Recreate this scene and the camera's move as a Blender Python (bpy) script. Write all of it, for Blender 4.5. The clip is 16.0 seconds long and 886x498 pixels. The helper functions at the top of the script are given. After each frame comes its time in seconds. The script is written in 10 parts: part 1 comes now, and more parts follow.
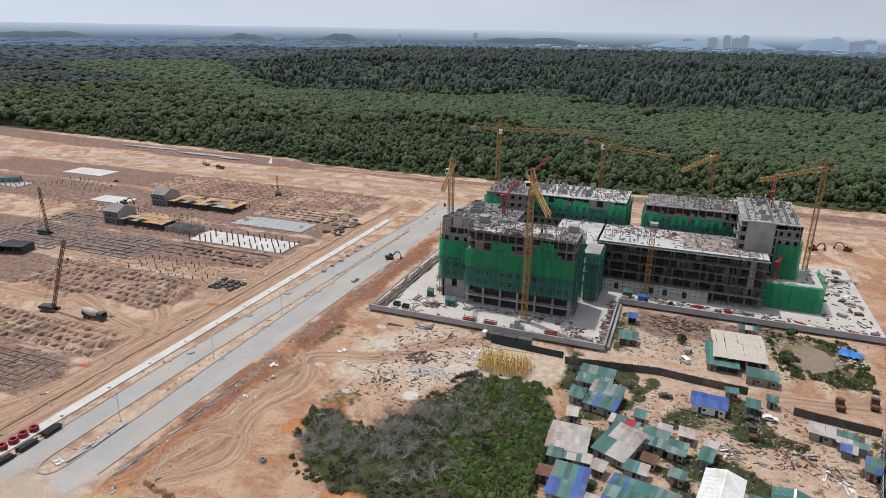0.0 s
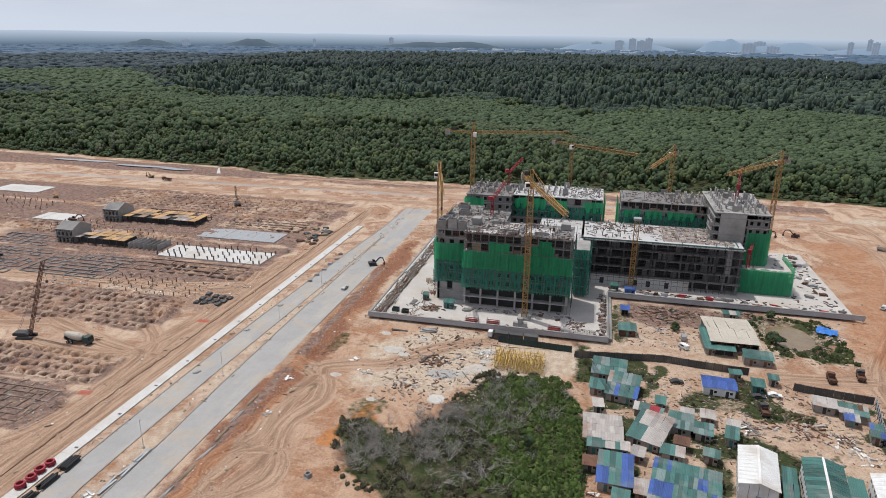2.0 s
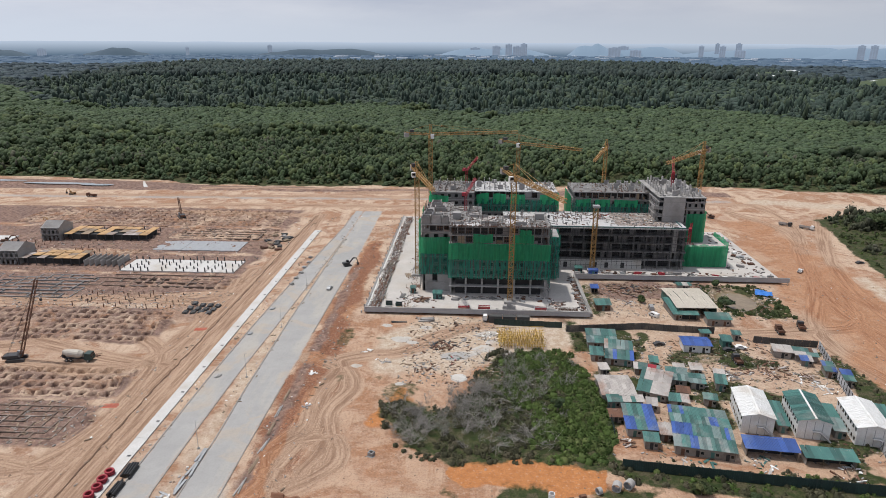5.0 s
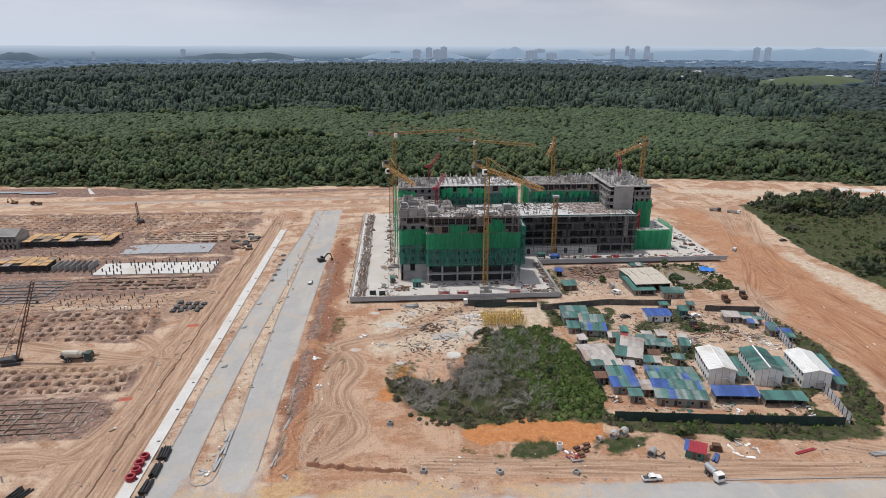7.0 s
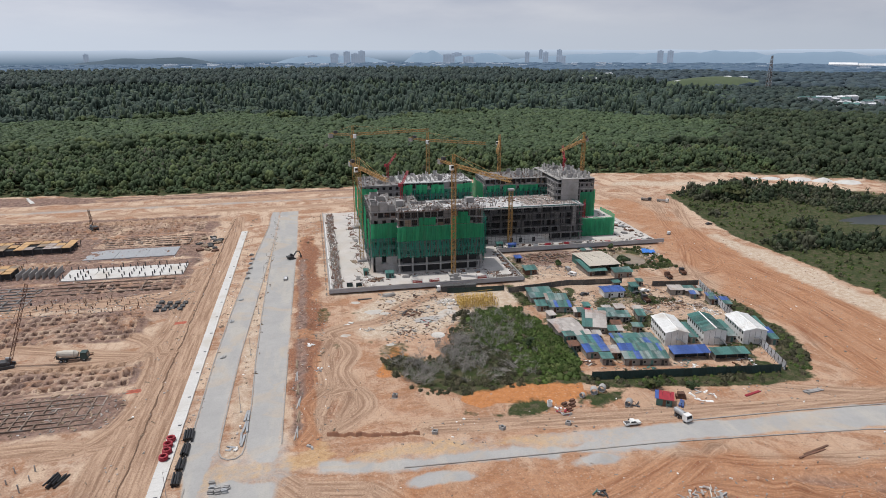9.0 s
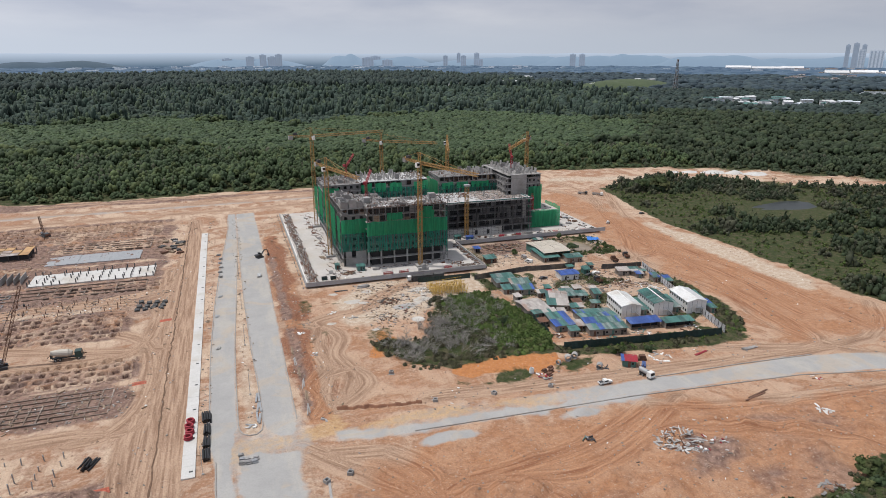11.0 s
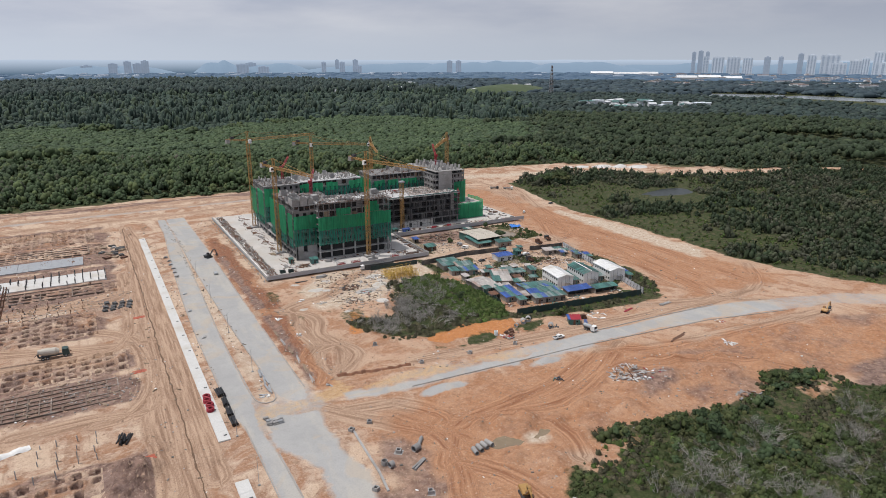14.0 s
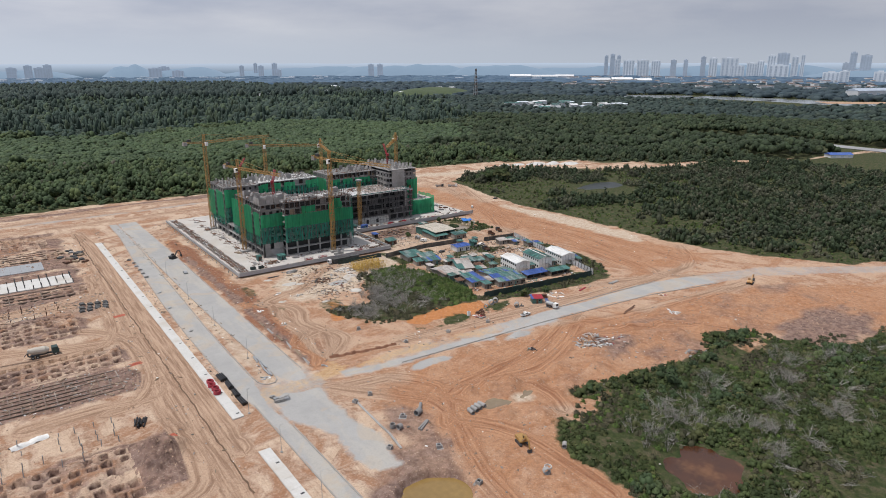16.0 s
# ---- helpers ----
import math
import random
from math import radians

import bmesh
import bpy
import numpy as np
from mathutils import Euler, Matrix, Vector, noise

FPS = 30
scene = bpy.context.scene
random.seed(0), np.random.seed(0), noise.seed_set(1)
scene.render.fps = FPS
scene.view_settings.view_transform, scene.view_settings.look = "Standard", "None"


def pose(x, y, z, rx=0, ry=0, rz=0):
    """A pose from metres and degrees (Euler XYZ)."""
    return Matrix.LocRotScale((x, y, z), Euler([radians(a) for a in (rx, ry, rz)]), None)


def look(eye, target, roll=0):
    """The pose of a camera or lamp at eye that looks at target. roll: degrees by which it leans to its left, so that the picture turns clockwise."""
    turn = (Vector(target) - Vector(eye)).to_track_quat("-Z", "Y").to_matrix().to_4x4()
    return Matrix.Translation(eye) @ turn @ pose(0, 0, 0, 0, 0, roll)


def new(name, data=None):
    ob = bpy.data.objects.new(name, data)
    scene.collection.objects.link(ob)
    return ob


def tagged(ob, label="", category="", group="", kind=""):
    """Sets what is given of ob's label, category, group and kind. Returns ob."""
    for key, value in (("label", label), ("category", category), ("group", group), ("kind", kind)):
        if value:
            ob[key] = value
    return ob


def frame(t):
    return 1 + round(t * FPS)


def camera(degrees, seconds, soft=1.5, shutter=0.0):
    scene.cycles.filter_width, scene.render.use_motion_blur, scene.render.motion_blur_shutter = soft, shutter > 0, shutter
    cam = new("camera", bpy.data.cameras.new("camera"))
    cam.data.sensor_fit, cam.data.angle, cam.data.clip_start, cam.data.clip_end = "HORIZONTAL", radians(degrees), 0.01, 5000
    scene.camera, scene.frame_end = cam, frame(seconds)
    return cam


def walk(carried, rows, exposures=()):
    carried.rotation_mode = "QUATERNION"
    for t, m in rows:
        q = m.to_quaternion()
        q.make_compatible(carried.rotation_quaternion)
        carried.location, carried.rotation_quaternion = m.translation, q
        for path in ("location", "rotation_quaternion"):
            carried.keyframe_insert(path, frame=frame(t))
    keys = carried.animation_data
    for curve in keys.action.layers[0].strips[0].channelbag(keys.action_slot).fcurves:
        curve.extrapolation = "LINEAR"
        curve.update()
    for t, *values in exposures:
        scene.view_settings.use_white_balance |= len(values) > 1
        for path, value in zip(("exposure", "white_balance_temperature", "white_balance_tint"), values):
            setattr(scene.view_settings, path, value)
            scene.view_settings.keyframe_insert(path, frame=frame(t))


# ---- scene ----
cam = camera(68.8, 16.0, soft=0.9)
PATH = [
    (0, (145.141, -42.851, 96.576), (144.48, -41.076, 95.932), 1.0),
    (1.5, (126.007, -49.733, 96.458), (125.52, -47.9, 95.825), 0.8),
    (2.5, (113.712, -55.05, 96.47), (113.337, -53.188, 95.845), 0.6),
    (3.5, (102.153, -61.348, 96.476), (101.89, -59.464, 95.858), 0.5),
    (6.5, (70.324, -85.199, 96.298), (70.404, -83.294, 95.696), 0.1),
    (7, (65.082, -89.237, 96.286), (65.22, -87.334, 95.687), 0.1),
    (9, (43.052, -105.402, 96.695), (43.426, -103.527, 96.106), -0.1),
    (11.5, (12.717, -122.529, 97.651), (13.378, -120.732, 97.073), -0.0),
    (12.5, (0.066, -128.299, 97.706), (0.836, -126.545, 97.133), -0.0),
    (13.5, (-13.16, -133.088, 97.709), (-12.281, -131.383, 97.143), 0.0),
    (14.5, (-26.557, -137.07, 97.659), (-25.571, -135.422, 97.1), 0.0),
    (16, (-46.447, -142.356, 97.661), (-45.318, -140.801, 97.108), -0.1),
]
walk(cam, [(t, look(e, g, r)) for t, e, g, r in PATH])

# ---- world and sun ----
SUN_DIR = Vector((-0.31, 0.145, 0.94)).normalized()
SUN_EL = math.asin(SUN_DIR.z)
SUN_AZ = math.atan2(SUN_DIR.x, SUN_DIR.y)
scene.view_settings.exposure = 0.0

world = bpy.data.worlds.new("world")
scene.world = world
world.use_nodes = True
wn, wl = world.node_tree.nodes, world.node_tree.links
sky = wn.new("ShaderNodeTexSky")
sky.sky_type = "NISHITA"
sky.sun_disc = False
sky.sun_elevation, sky.sun_rotation = SUN_EL, SUN_AZ
sky.air_density, sky.dust_density, sky.ozone_density = 1.0, 4.0, 1.0
bg = wn["Background"]
bg.inputs["Strength"].default_value = 0.10
tc = wn.new("ShaderNodeTexCoord")
mp = wn.new("ShaderNodeMapping")
mp.inputs["Scale"].default_value = (1.0, 1.0, 4.5)
wl.new(tc.outputs["Generated"], mp.inputs["Vector"])
cn = wn.new("ShaderNodeTexNoise")
cn.inputs["Scale"].default_value, cn.inputs["Detail"].default_value, cn.inputs["Roughness"].default_value = 3.2, 7, 0.55
wl.new(mp.outputs["Vector"], cn.inputs["Vector"])
cr = wn.new("ShaderNodeValToRGB")
cr.color_ramp.elements[0].position, cr.color_ramp.elements[0].color = 0.36, (5.1, 5.55, 6.8, 1)
cr.color_ramp.elements[1].position, cr.color_ramp.elements[1].color = 0.70, (7.4, 7.6, 8.4, 1)
wl.new(cn.outputs["Fac"], cr.inputs["Fac"])
cm = wn.new("ShaderNodeMix")
cm.data_type = "RGBA"
cm.inputs["Factor"].default_value = 0.88
wl.new(sky.outputs["Color"], cm.inputs["A"])
wl.new(cr.outputs["Color"], cm.inputs["B"])
# the haze low over the horizon
sz = wn.new("ShaderNodeSeparateXYZ")
wl.new(tc.outputs["Generated"], sz.inputs["Vector"])
hr = wn.new("ShaderNodeMapRange")
hr.interpolation_type = "SMOOTHSTEP"
for key, val in (("From Min", 0.0), ("From Max", 0.075), ("To Min", 1.0), ("To Max", 0.0)):
    hr.inputs[key].default_value = val
wl.new(sz.outputs["Z"], hr.inputs["Value"])
hm = wn.new("ShaderNodeMix")
hm.data_type = "RGBA"
wl.new(hr.outputs["Result"], hm.inputs["Factor"])
wl.new(cm.outputs["Result"], hm.inputs["A"])
hm.inputs["B"].default_value = (5.7, 6.3, 7.3, 1)
# brighter towards the sun's side in the west, greyer cloud in the east
xr = wn.new("ShaderNodeMapRange")
for key, val in (("From Min", -0.8), ("From Max", 0.9), ("To Min", 1.12), ("To Max", 0.76)):
    xr.inputs[key].default_value = val
wl.new(sz.outputs["X"], xr.inputs["Value"])
xm = wn.new("ShaderNodeVectorMath")
xm.operation = "SCALE"
wl.new(hm.outputs["Result"], xm.inputs[0])
wl.new(xr.outputs["Result"], xm.inputs["Scale"])
wl.new(xm.outputs["Vector"], bg.inputs["Color"])

sun_data = bpy.data.lights.new("sun", "SUN")
sun_data.energy, sun_data.angle, sun_data.color = 3.3, radians(0.8), (1.0, 0.965, 0.92)
sun = new("sun", sun_data)
sun.matrix_world = look(SUN_DIR * 300, (0, 0, 0))


# ---- mesh helpers ----
class MB:
    """Gathers the faces of one mesh, in the local space of an origin."""

    def __init__(self, o=(0, 0, 0)):
        self.v, self.f, self.o = [], [], Vector(o)

    def pts(self, p):
        n = len(self.v)
        self.v += [tuple(Vector(q) - self.o) for q in p]
        return n

    def hexa(self, p):
        n = self.pts(p)
        for a in ((0, 3, 2, 1), (4, 5, 6, 7), (0, 1, 5, 4), (1, 2, 6, 5), (2, 3, 7, 6), (3, 0, 4, 7)):
            self.f.append(tuple(n + i for i in a))
        return self

    def box(self, x0, y0, z0, x1, y1, z1):
        return self.hexa([(x0, y0, z0), (x1, y0, z0), (x1, y1, z0), (x0, y1, z0), (x0, y0, z1), (x1, y0, z1), (x1, y1, z1), (x0, y1, z1)])

    def obox(self, c, s, rz=0.0):
        a, b = math.cos(rz), math.sin(rz)
        hx, hy, hz = s[0] / 2, s[1] / 2, s[2] / 2
        return self.hexa([(c[0] + a * x - b * y, c[1] + b * x + a * y, c[2] + z) for z in (-hz, hz) for x, y in ((-hx, -hy), (hx, -hy), (hx, hy), (-hx, hy))])

    def bar(self, p, q, w, h=None):
        p, q = Vector(p), Vector(q)
        d = (q - p).normalized()
        s = d.cross(Vector((0, 0, 1)) if abs(d.z) < 0.95 else Vector((0, 1, 0))).normalized() * (w / 2)
        u = s.cross(d).normalized() * ((h or w) / 2)
        return self.hexa([p - s - u, p + s - u, p + s + u, p - s + u, q - s - u, q + s - u, q + s + u, q - s + u])

    def tube(self, p, q, r, n=8, r2=None, caps=True):
        p, q = Vector(p), Vector(q)
        d = (q - p).normalized()
        s = d.cross(Vector((0, 0, 1)) if abs(d.z) < 0.95 else Vector((0, 1, 0))).normalized()
        u = s.cross(d)
        r2 = r if r2 is None else r2
        ring = [(math.cos(2 * math.pi * i / n), math.sin(2 * math.pi * i / n)) for i in range(n)]
        k = self.pts([p + (s * a + u * b) * r for a, b in ring] + [q + (s * a + u * b) * r2 for a, b in ring])
        for i in range(n):
            j = (i + 1) % n
            self.f.append((k + i, k + n + i, k + n + j, k + j))
        if caps:
            self.f.append(tuple(k + i for i in range(n)))
            self.f.append(tuple(k + n + i for i in reversed(range(n))))
        return self

    def face(self, *p):
        n = self.pts(p)
        self.f.append(tuple(range(n, n + len(p))))
        return self

    def sheet(self, x, y, z):
        """A grid of points given as 2-D arrays."""
        a, b = x.shape
        n = self.pts(zip(x.ravel().tolist(), y.ravel().tolist(), z.ravel().tolist()))
        for i in range(a - 1):
            for j in range(b - 1):
                self.f.append((n + i * b + j, n + (i + 1) * b + j, n + (i + 1) * b + j + 1, n + i * b + j + 1))
        return self

    def mesh(self, name, mat, smooth=False):
        me = bpy.data.meshes.new(name)
        me.from_pydata(self.v, [], self.f)
        me.materials.append(mat)
        if smooth:
            me.shade_smooth()
        return me


def part(name, mb, material, parent, label="", smooth=False):
    ob = new(name, mb.mesh(name, material, smooth))
    if parent is not None:
        ob.parent = parent
    return tagged(ob, label)


def thing(name, loc, label, category, group="", kind="", rz=0.0):
    ob = new(name)
    ob.empty_display_size = 0.5
    ob.location = loc
    ob.rotation_euler = (0, 0, rz)
    return tagged(ob, label, category, group, kind)


def solo(name, mb, material, label, category, group="", kind="", loc=(0, 0, 0), smooth=False, rz=0.0):
    ob = new(name, mb.mesh(name, material, smooth))
    ob.location = loc
    ob.rotation_euler = (0, 0, rz)
    return tagged(ob, label, category, group, kind)


def big_mesh(name, v, tri, mat, smooth=False):
    """A mesh from arrays: v (n, 3), tri (m, 3)."""
    me = bpy.data.meshes.new(name)
    me.vertices.add(len(v))
    me.vertices.foreach_set("co", np.ascontiguousarray(v, dtype=np.float32).ravel())
    k = tri.shape[1]
    me.loops.add(tri.size)
    me.loops.foreach_set("vertex_index", np.ascontiguousarray(tri, dtype=np.int32).ravel())
    me.polygons.add(len(tri))
    me.polygons.foreach_set("loop_start", np.arange(0, tri.size, k, dtype=np.int32))
    me.update(calc_edges=True)
    me.materials.append(mat)
    if smooth:
        me.shade_smooth()
    return me


# ---- materials ----
def material(name, c1, c2, scale=1.0, rough=0.85, metal=0.0, fine=8.0, bump=0.0, island=0.0, rand=0.0, c3=None, big=0.08):
    """Two colours mixed by a coarse and a fine noise in world space; c3 adds stains; island, rand: value change per island or object."""
    m = bpy.data.materials.new(name)
    m.use_nodes = True
    n, l = m.node_tree.nodes, m.node_tree.links
    b = n["Principled BSDF"]
    b.inputs["Roughness"].default_value, b.inputs["Metallic"].default_value = rough, metal
    g = n.new("ShaderNodeNewGeometry")

    def noise_node(s, detail):
        t = n.new("ShaderNodeTexNoise")
        t.inputs["Scale"].default_value, t.inputs["Detail"].default_value, t.inputs["Roughness"].default_value = s, detail, 0.6
        l.new(g.outputs["Position"], t.inputs["Vector"])
        return t

    def mix(fac, a, c, mode="MIX"):
        x = n.new("ShaderNodeMix")
        x.data_type, x.blend_type = "RGBA", mode
        for sock, val in ((x.inputs["Factor"], fac), (x.inputs["A"], a), (x.inputs["B"], c)):
            if isinstance(val, (int, float)):
                sock.default_value = val
            elif isinstance(val, tuple):
                sock.default_value = (*val, 1)
            else:
                l.new(val, sock)
        return x.outputs["Result"]

    def ramp(src, lo, hi):
        x = n.new("ShaderNodeMapRange")
        x.inputs["From Min"].default_value, x.inputs["From Max"].default_value = lo, hi
        l.new(src, x.inputs["Value"])
        return x.outputs["Result"]

    t1, t2 = noise_node(scale, 4), noise_node(scale * fine, 5)
    col = mix(ramp(t1.outputs["Fac"], 0.3, 0.7), c1, c2)
    col = mix(ramp(t2.outputs["Fac"], 0.25, 0.75), col, mix(0.5, col, tuple(0.55 * a for a in c1)))
    if c3:
        t3 = noise_node(scale * 0.35, 6)
        col = mix(ramp(t3.outputs["Fac"], 0.52, 0.66), col, c3)
    for amount, src in ((island, g.outputs["Random Per Island"]), (rand, None)):
        if amount:
            if src is None:
                src = n.new("ShaderNodeObjectInfo").outputs["Random"]
            h = n.new("ShaderNodeHueSaturation")
            r = n.new("ShaderNodeMapRange")
            r.inputs["To Min"].default_value, r.inputs["To Max"].default_value = 1 - amount, 1 + amount
            l.new(src, r.inputs["Value"])
            l.new(r.outputs["Result"], h.inputs["Value"])
            l.new(col, h.inputs["Color"])
            col = h.outputs["Color"]
    l.new(col, b.inputs["Base Color"])
    if bump:
        bp = n.new("ShaderNodeBump")
        bp.inputs["Strength"].default_value, bp.inputs["Distance"].default_value = 0.7, bump
        l.new(t2.outputs["Fac"], bp.inputs["Height"])
        l.new(bp.outputs["Normal"], b.inputs["Normal"])
    return m


M_CONC = material("concrete", (0.36, 0.35, 0.34), (0.27, 0.26, 0.25), 0.25, 0.9, fine=9, bump=0.05, c3=(0.20, 0.19, 0.18), rand=0.12)
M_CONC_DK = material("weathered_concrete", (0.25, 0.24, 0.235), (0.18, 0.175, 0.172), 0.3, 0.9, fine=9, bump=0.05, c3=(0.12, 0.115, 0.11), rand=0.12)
M_DECK = material("pale_deck_concrete", (0.53, 0.50, 0.47), (0.41, 0.385, 0.36), 0.12, 0.9, fine=14, bump=0.03, c3=(0.40, 0.35, 0.30))
M_ROOF = material("fresh_slab_concrete", (0.52, 0.52, 0.52), (0.42, 0.42, 0.42), 0.2, 0.9, fine=12, bump=0.03, c3=(0.36, 0.33, 0.31))
M_WHITE = material("white_concrete", (0.57, 0.56, 0.545), (0.50, 0.49, 0.465), 0.2, 0.85, fine=12, bump=0.02, c3=(0.42, 0.39, 0.35))
M_WALL = material("site_wall_concrete", (0.40, 0.405, 0.42), (0.34, 0.345, 0.36), 0.2, 0.9, fine=14, bump=0.03, c3=(0.27, 0.27, 0.275))
# Near-black: the shade of unlit insides put into a colour; some doors too.
M_DARK = material("unlit_dark", (0.045, 0.045, 0.047), (0.03, 0.03, 0.03), 0.4, 0.95)
M_YEL = material("yellow_crane_paint", (0.40, 0.232, 0.068), (0.30, 0.172, 0.055), 0.8, 0.55, fine=6, c3=(0.24, 0.13, 0.05))
M_PALEYEL = material("pale_yellow_paint", (0.62, 0.42, 0.10), (0.50, 0.32, 0.08), 0.8, 0.6, fine=6, c3=(0.30, 0.20, 0.09), rand=0.2)
M_RED = material("red_paint", (0.35, 0.02, 0.035), (0.24, 0.018, 0.03), 0.8, 0.6, fine=6)
M_WHT = material("white_paint", (0.78, 0.78, 0.77), (0.68, 0.68, 0.66), 0.5, 0.6, fine=8, c3=(0.55, 0.52, 0.48))
M_STEEL = material("galvanised_steel", (0.40, 0.41, 0.42), (0.30, 0.31, 0.32), 0.8, 0.5, 0.4)
M_DKSTEEL = material("dark_steel", (0.05, 0.05, 0.055), (0.03, 0.03, 0.032), 0.9, 0.6)
M_RUST = material("rusty_steel", (0.16, 0.075, 0.045), (0.09, 0.05, 0.035), 0.9, 0.85, fine=7, rand=0.25)
M_TIMBER = material("formwork_timber", (0.27, 0.20, 0.135), (0.18, 0.13, 0.09), 0.7, 0.8, fine=6, rand=0.2)
M_FORM = material("orange_formwork_ply", (0.50, 0.31, 0.14), (0.38, 0.225, 0.10), 0.6, 0.75, fine=9, rand=0.15, c3=(0.26, 0.15, 0.08))
M_BLUE = material("blue_metal_sheet", (0.042, 0.100, 0.33), (0.036, 0.076, 0.25), 0.5, 0.5, fine=8, rand=0.22, c3=(0.09, 0.13, 0.24))
M_TEAL = material("teal_metal_sheet", (0.060, 0.165, 0.145), (0.045, 0.125, 0.115), 0.5, 0.5, fine=8, rand=0.35, c3=(0.12, 0.17, 0.155))
M_GREYSHEET = material("faded_metal_sheet", (0.43, 0.40, 0.375), (0.33, 0.30, 0.28), 0.4, 0.6, fine=8, rand=0.2, c3=(0.26, 0.17, 0.13))
M_BED = material("timber_strewn_slab", (0.33, 0.27, 0.235), (0.22, 0.17, 0.145), 0.5, 0.9, fine=7, bump=0.08, c3=(0.45, 0.42, 0.40))
M_TAN = material("beige_metal_roof", (0.52, 0.48, 0.41), (0.46, 0.42, 0.36), 0.2, 0.6, fine=9, c3=(0.38, 0.34, 0.29))
M_HOARD = material("dark_green_hoarding", (0.022, 0.05, 0.045), (0.018, 0.038, 0.036), 0.5, 0.6, fine=8, rand=0.2)
M_GREYHOARD = material("grey_hoarding", (0.085, 0.085, 0.085), (0.06, 0.06, 0.06), 0.5, 0.6, fine=8, rand=0.25, c3=(0.15, 0.13, 0.11))
M_PLY = material("hut_plywood", (0.34, 0.31, 0.28), (0.24, 0.21, 0.18), 0.5, 0.8, fine=8, rand=0.2, c3=(0.15, 0.12, 0.10))
M_TARP = material("blue_tarpaulin", (0.03, 0.20, 0.62), (0.02, 0.14, 0.48), 0.6, 0.5, fine=6)
M_BLACK = material("black_plastic", (0.016, 0.016, 0.018), (0.01, 0.01, 0.011), 0.8, 0.45)
M_WATER = material("muddy_water", (0.27, 0.175, 0.06), (0.22, 0.14, 0.05), 0.08, 0.12)
M_POND = material("murky_pond_water", (0.24, 0.18, 0.11), (0.19, 0.14, 0.09), 0.08, 0.12)
M_DKPOND = material("dark_pond_water", (0.095, 0.036, 0.016), (0.034, 0.018, 0.012), 0.07, 0.22, fine=5, c3=(0.26, 0.125, 0.05))
M_RIVER = material("far_river_water", (0.30, 0.32, 0.33), (0.26, 0.28, 0.29), 0.01, 0.15)
M_SWAMP = material("still_dark_water", (0.02, 0.025, 0.022), (0.015, 0.02, 0.018), 0.10, 0.42)
M_TYRE = material("tyre_rubber", (0.02, 0.02, 0.02), (0.03, 0.028, 0.026), 2.0, 0.9)
M_GLASS = material("dark_glass", (0.02, 0.025, 0.03), (0.015, 0.02, 0.022), 1.0, 0.1)
M_WASTE = material("dumped_concrete_waste", (0.50, 0.475, 0.44), (0.40, 0.37, 0.33), 0.5, 0.95, fine=7, bump=0.08, c3=(0.38, 0.30, 0.23))
M_KERB = material("kerb_concrete", (0.34, 0.32, 0.30), (0.26, 0.24, 0.22), 0.4, 0.9, fine=8)
M_TRENCH = material("dark_trench_earth", (0.17, 0.10, 0.062), (0.10, 0.06, 0.038), 0.5, 0.95, fine=8)
M_BRANCH = material("bleached_dead_wood", (0.31, 0.29, 0.265), (0.20, 0.19, 0.17), 0.8, 0.9, island=0.35)
M_TRUNK = material("tree_bark", (0.16, 0.13, 0.10), (0.10, 0.08, 0.06), 0.8, 0.9)


def leaf_material(name, c1, c2, c3=None, scale=0.02, spread=0.22):
    """Foliage: patches of two greens, each plant with its own tone, some plants turned to c3."""
    m = bpy.data.materials.new(name)
    m.use_nodes = True
    n, l = m.node_tree.nodes, m.node_tree.links
    b = n["Principled BSDF"]
    b.inputs["Roughness"].default_value, b.inputs["Specular IOR Level"].default_value = 0.75, 0.22
    g, tone = n.new("ShaderNodeNewGeometry"), n.new("ShaderNodeAttribute")
    tone.attribute_name = "tone"

    def span(src, lo, hi, a, c):
        x = n.new("ShaderNodeMapRange")
        for key, val in (("From Min", lo), ("From Max", hi), ("To Min", a), ("To Max", c)):
            x.inputs[key].default_value = val
        l.new(src, x.inputs["Value"])
        return x.outputs["Result"]

    def mix(fac, a, c):
        x = n.new("ShaderNodeMix")
        x.data_type = "RGBA"
        l.new(fac, x.inputs["Factor"])
        for sock, val in ((x.inputs["A"], a), (x.inputs["B"], c)):
            if isinstance(val, tuple):
                sock.default_value = (*val, 1)
            else:
                l.new(val, sock)
        return x.outputs["Result"]

    def valued(col, amount):
        h = n.new("ShaderNodeHueSaturation")
        l.new(amount, h.inputs["Value"])
        l.new(col, h.inputs["Color"])
        return h.outputs["Color"]

    t1 = n.new("ShaderNodeTexNoise")
    t1.inputs["Scale"].default_value, t1.inputs["Detail"].default_value, t1.inputs["Roughness"].default_value = scale, 5, 0.6
    l.new(g.outputs["Position"], t1.inputs["Vector"])
    col = mix(span(t1.outputs["Fac"], 0.34, 0.66, 0, 1), c1, c2)
    if c3:
        col = mix(span(tone.outputs["Fac"], 0.62, 0.95, 0, 0.85), col, c3)
    col = valued(col, span(g.outputs["Random Per Island"], 0, 1, 1 - spread, 1 + spread))
    wrap = n.new("ShaderNodeMath")
    wrap.operation = "FRACT"
    ten = n.new("ShaderNodeMath")
    ten.operation = "MULTIPLY"
    ten.inputs[1].default_value = 13.7
    l.new(tone.outputs["Fac"], ten.inputs[0])
    l.new(ten.outputs["Value"], wrap.inputs[0])
    col = valued(col, span(wrap.outputs["Value"], 0, 1, 1 - spread, 1 + spread))
    l.new(col, b.inputs["Base Color"])
    return m


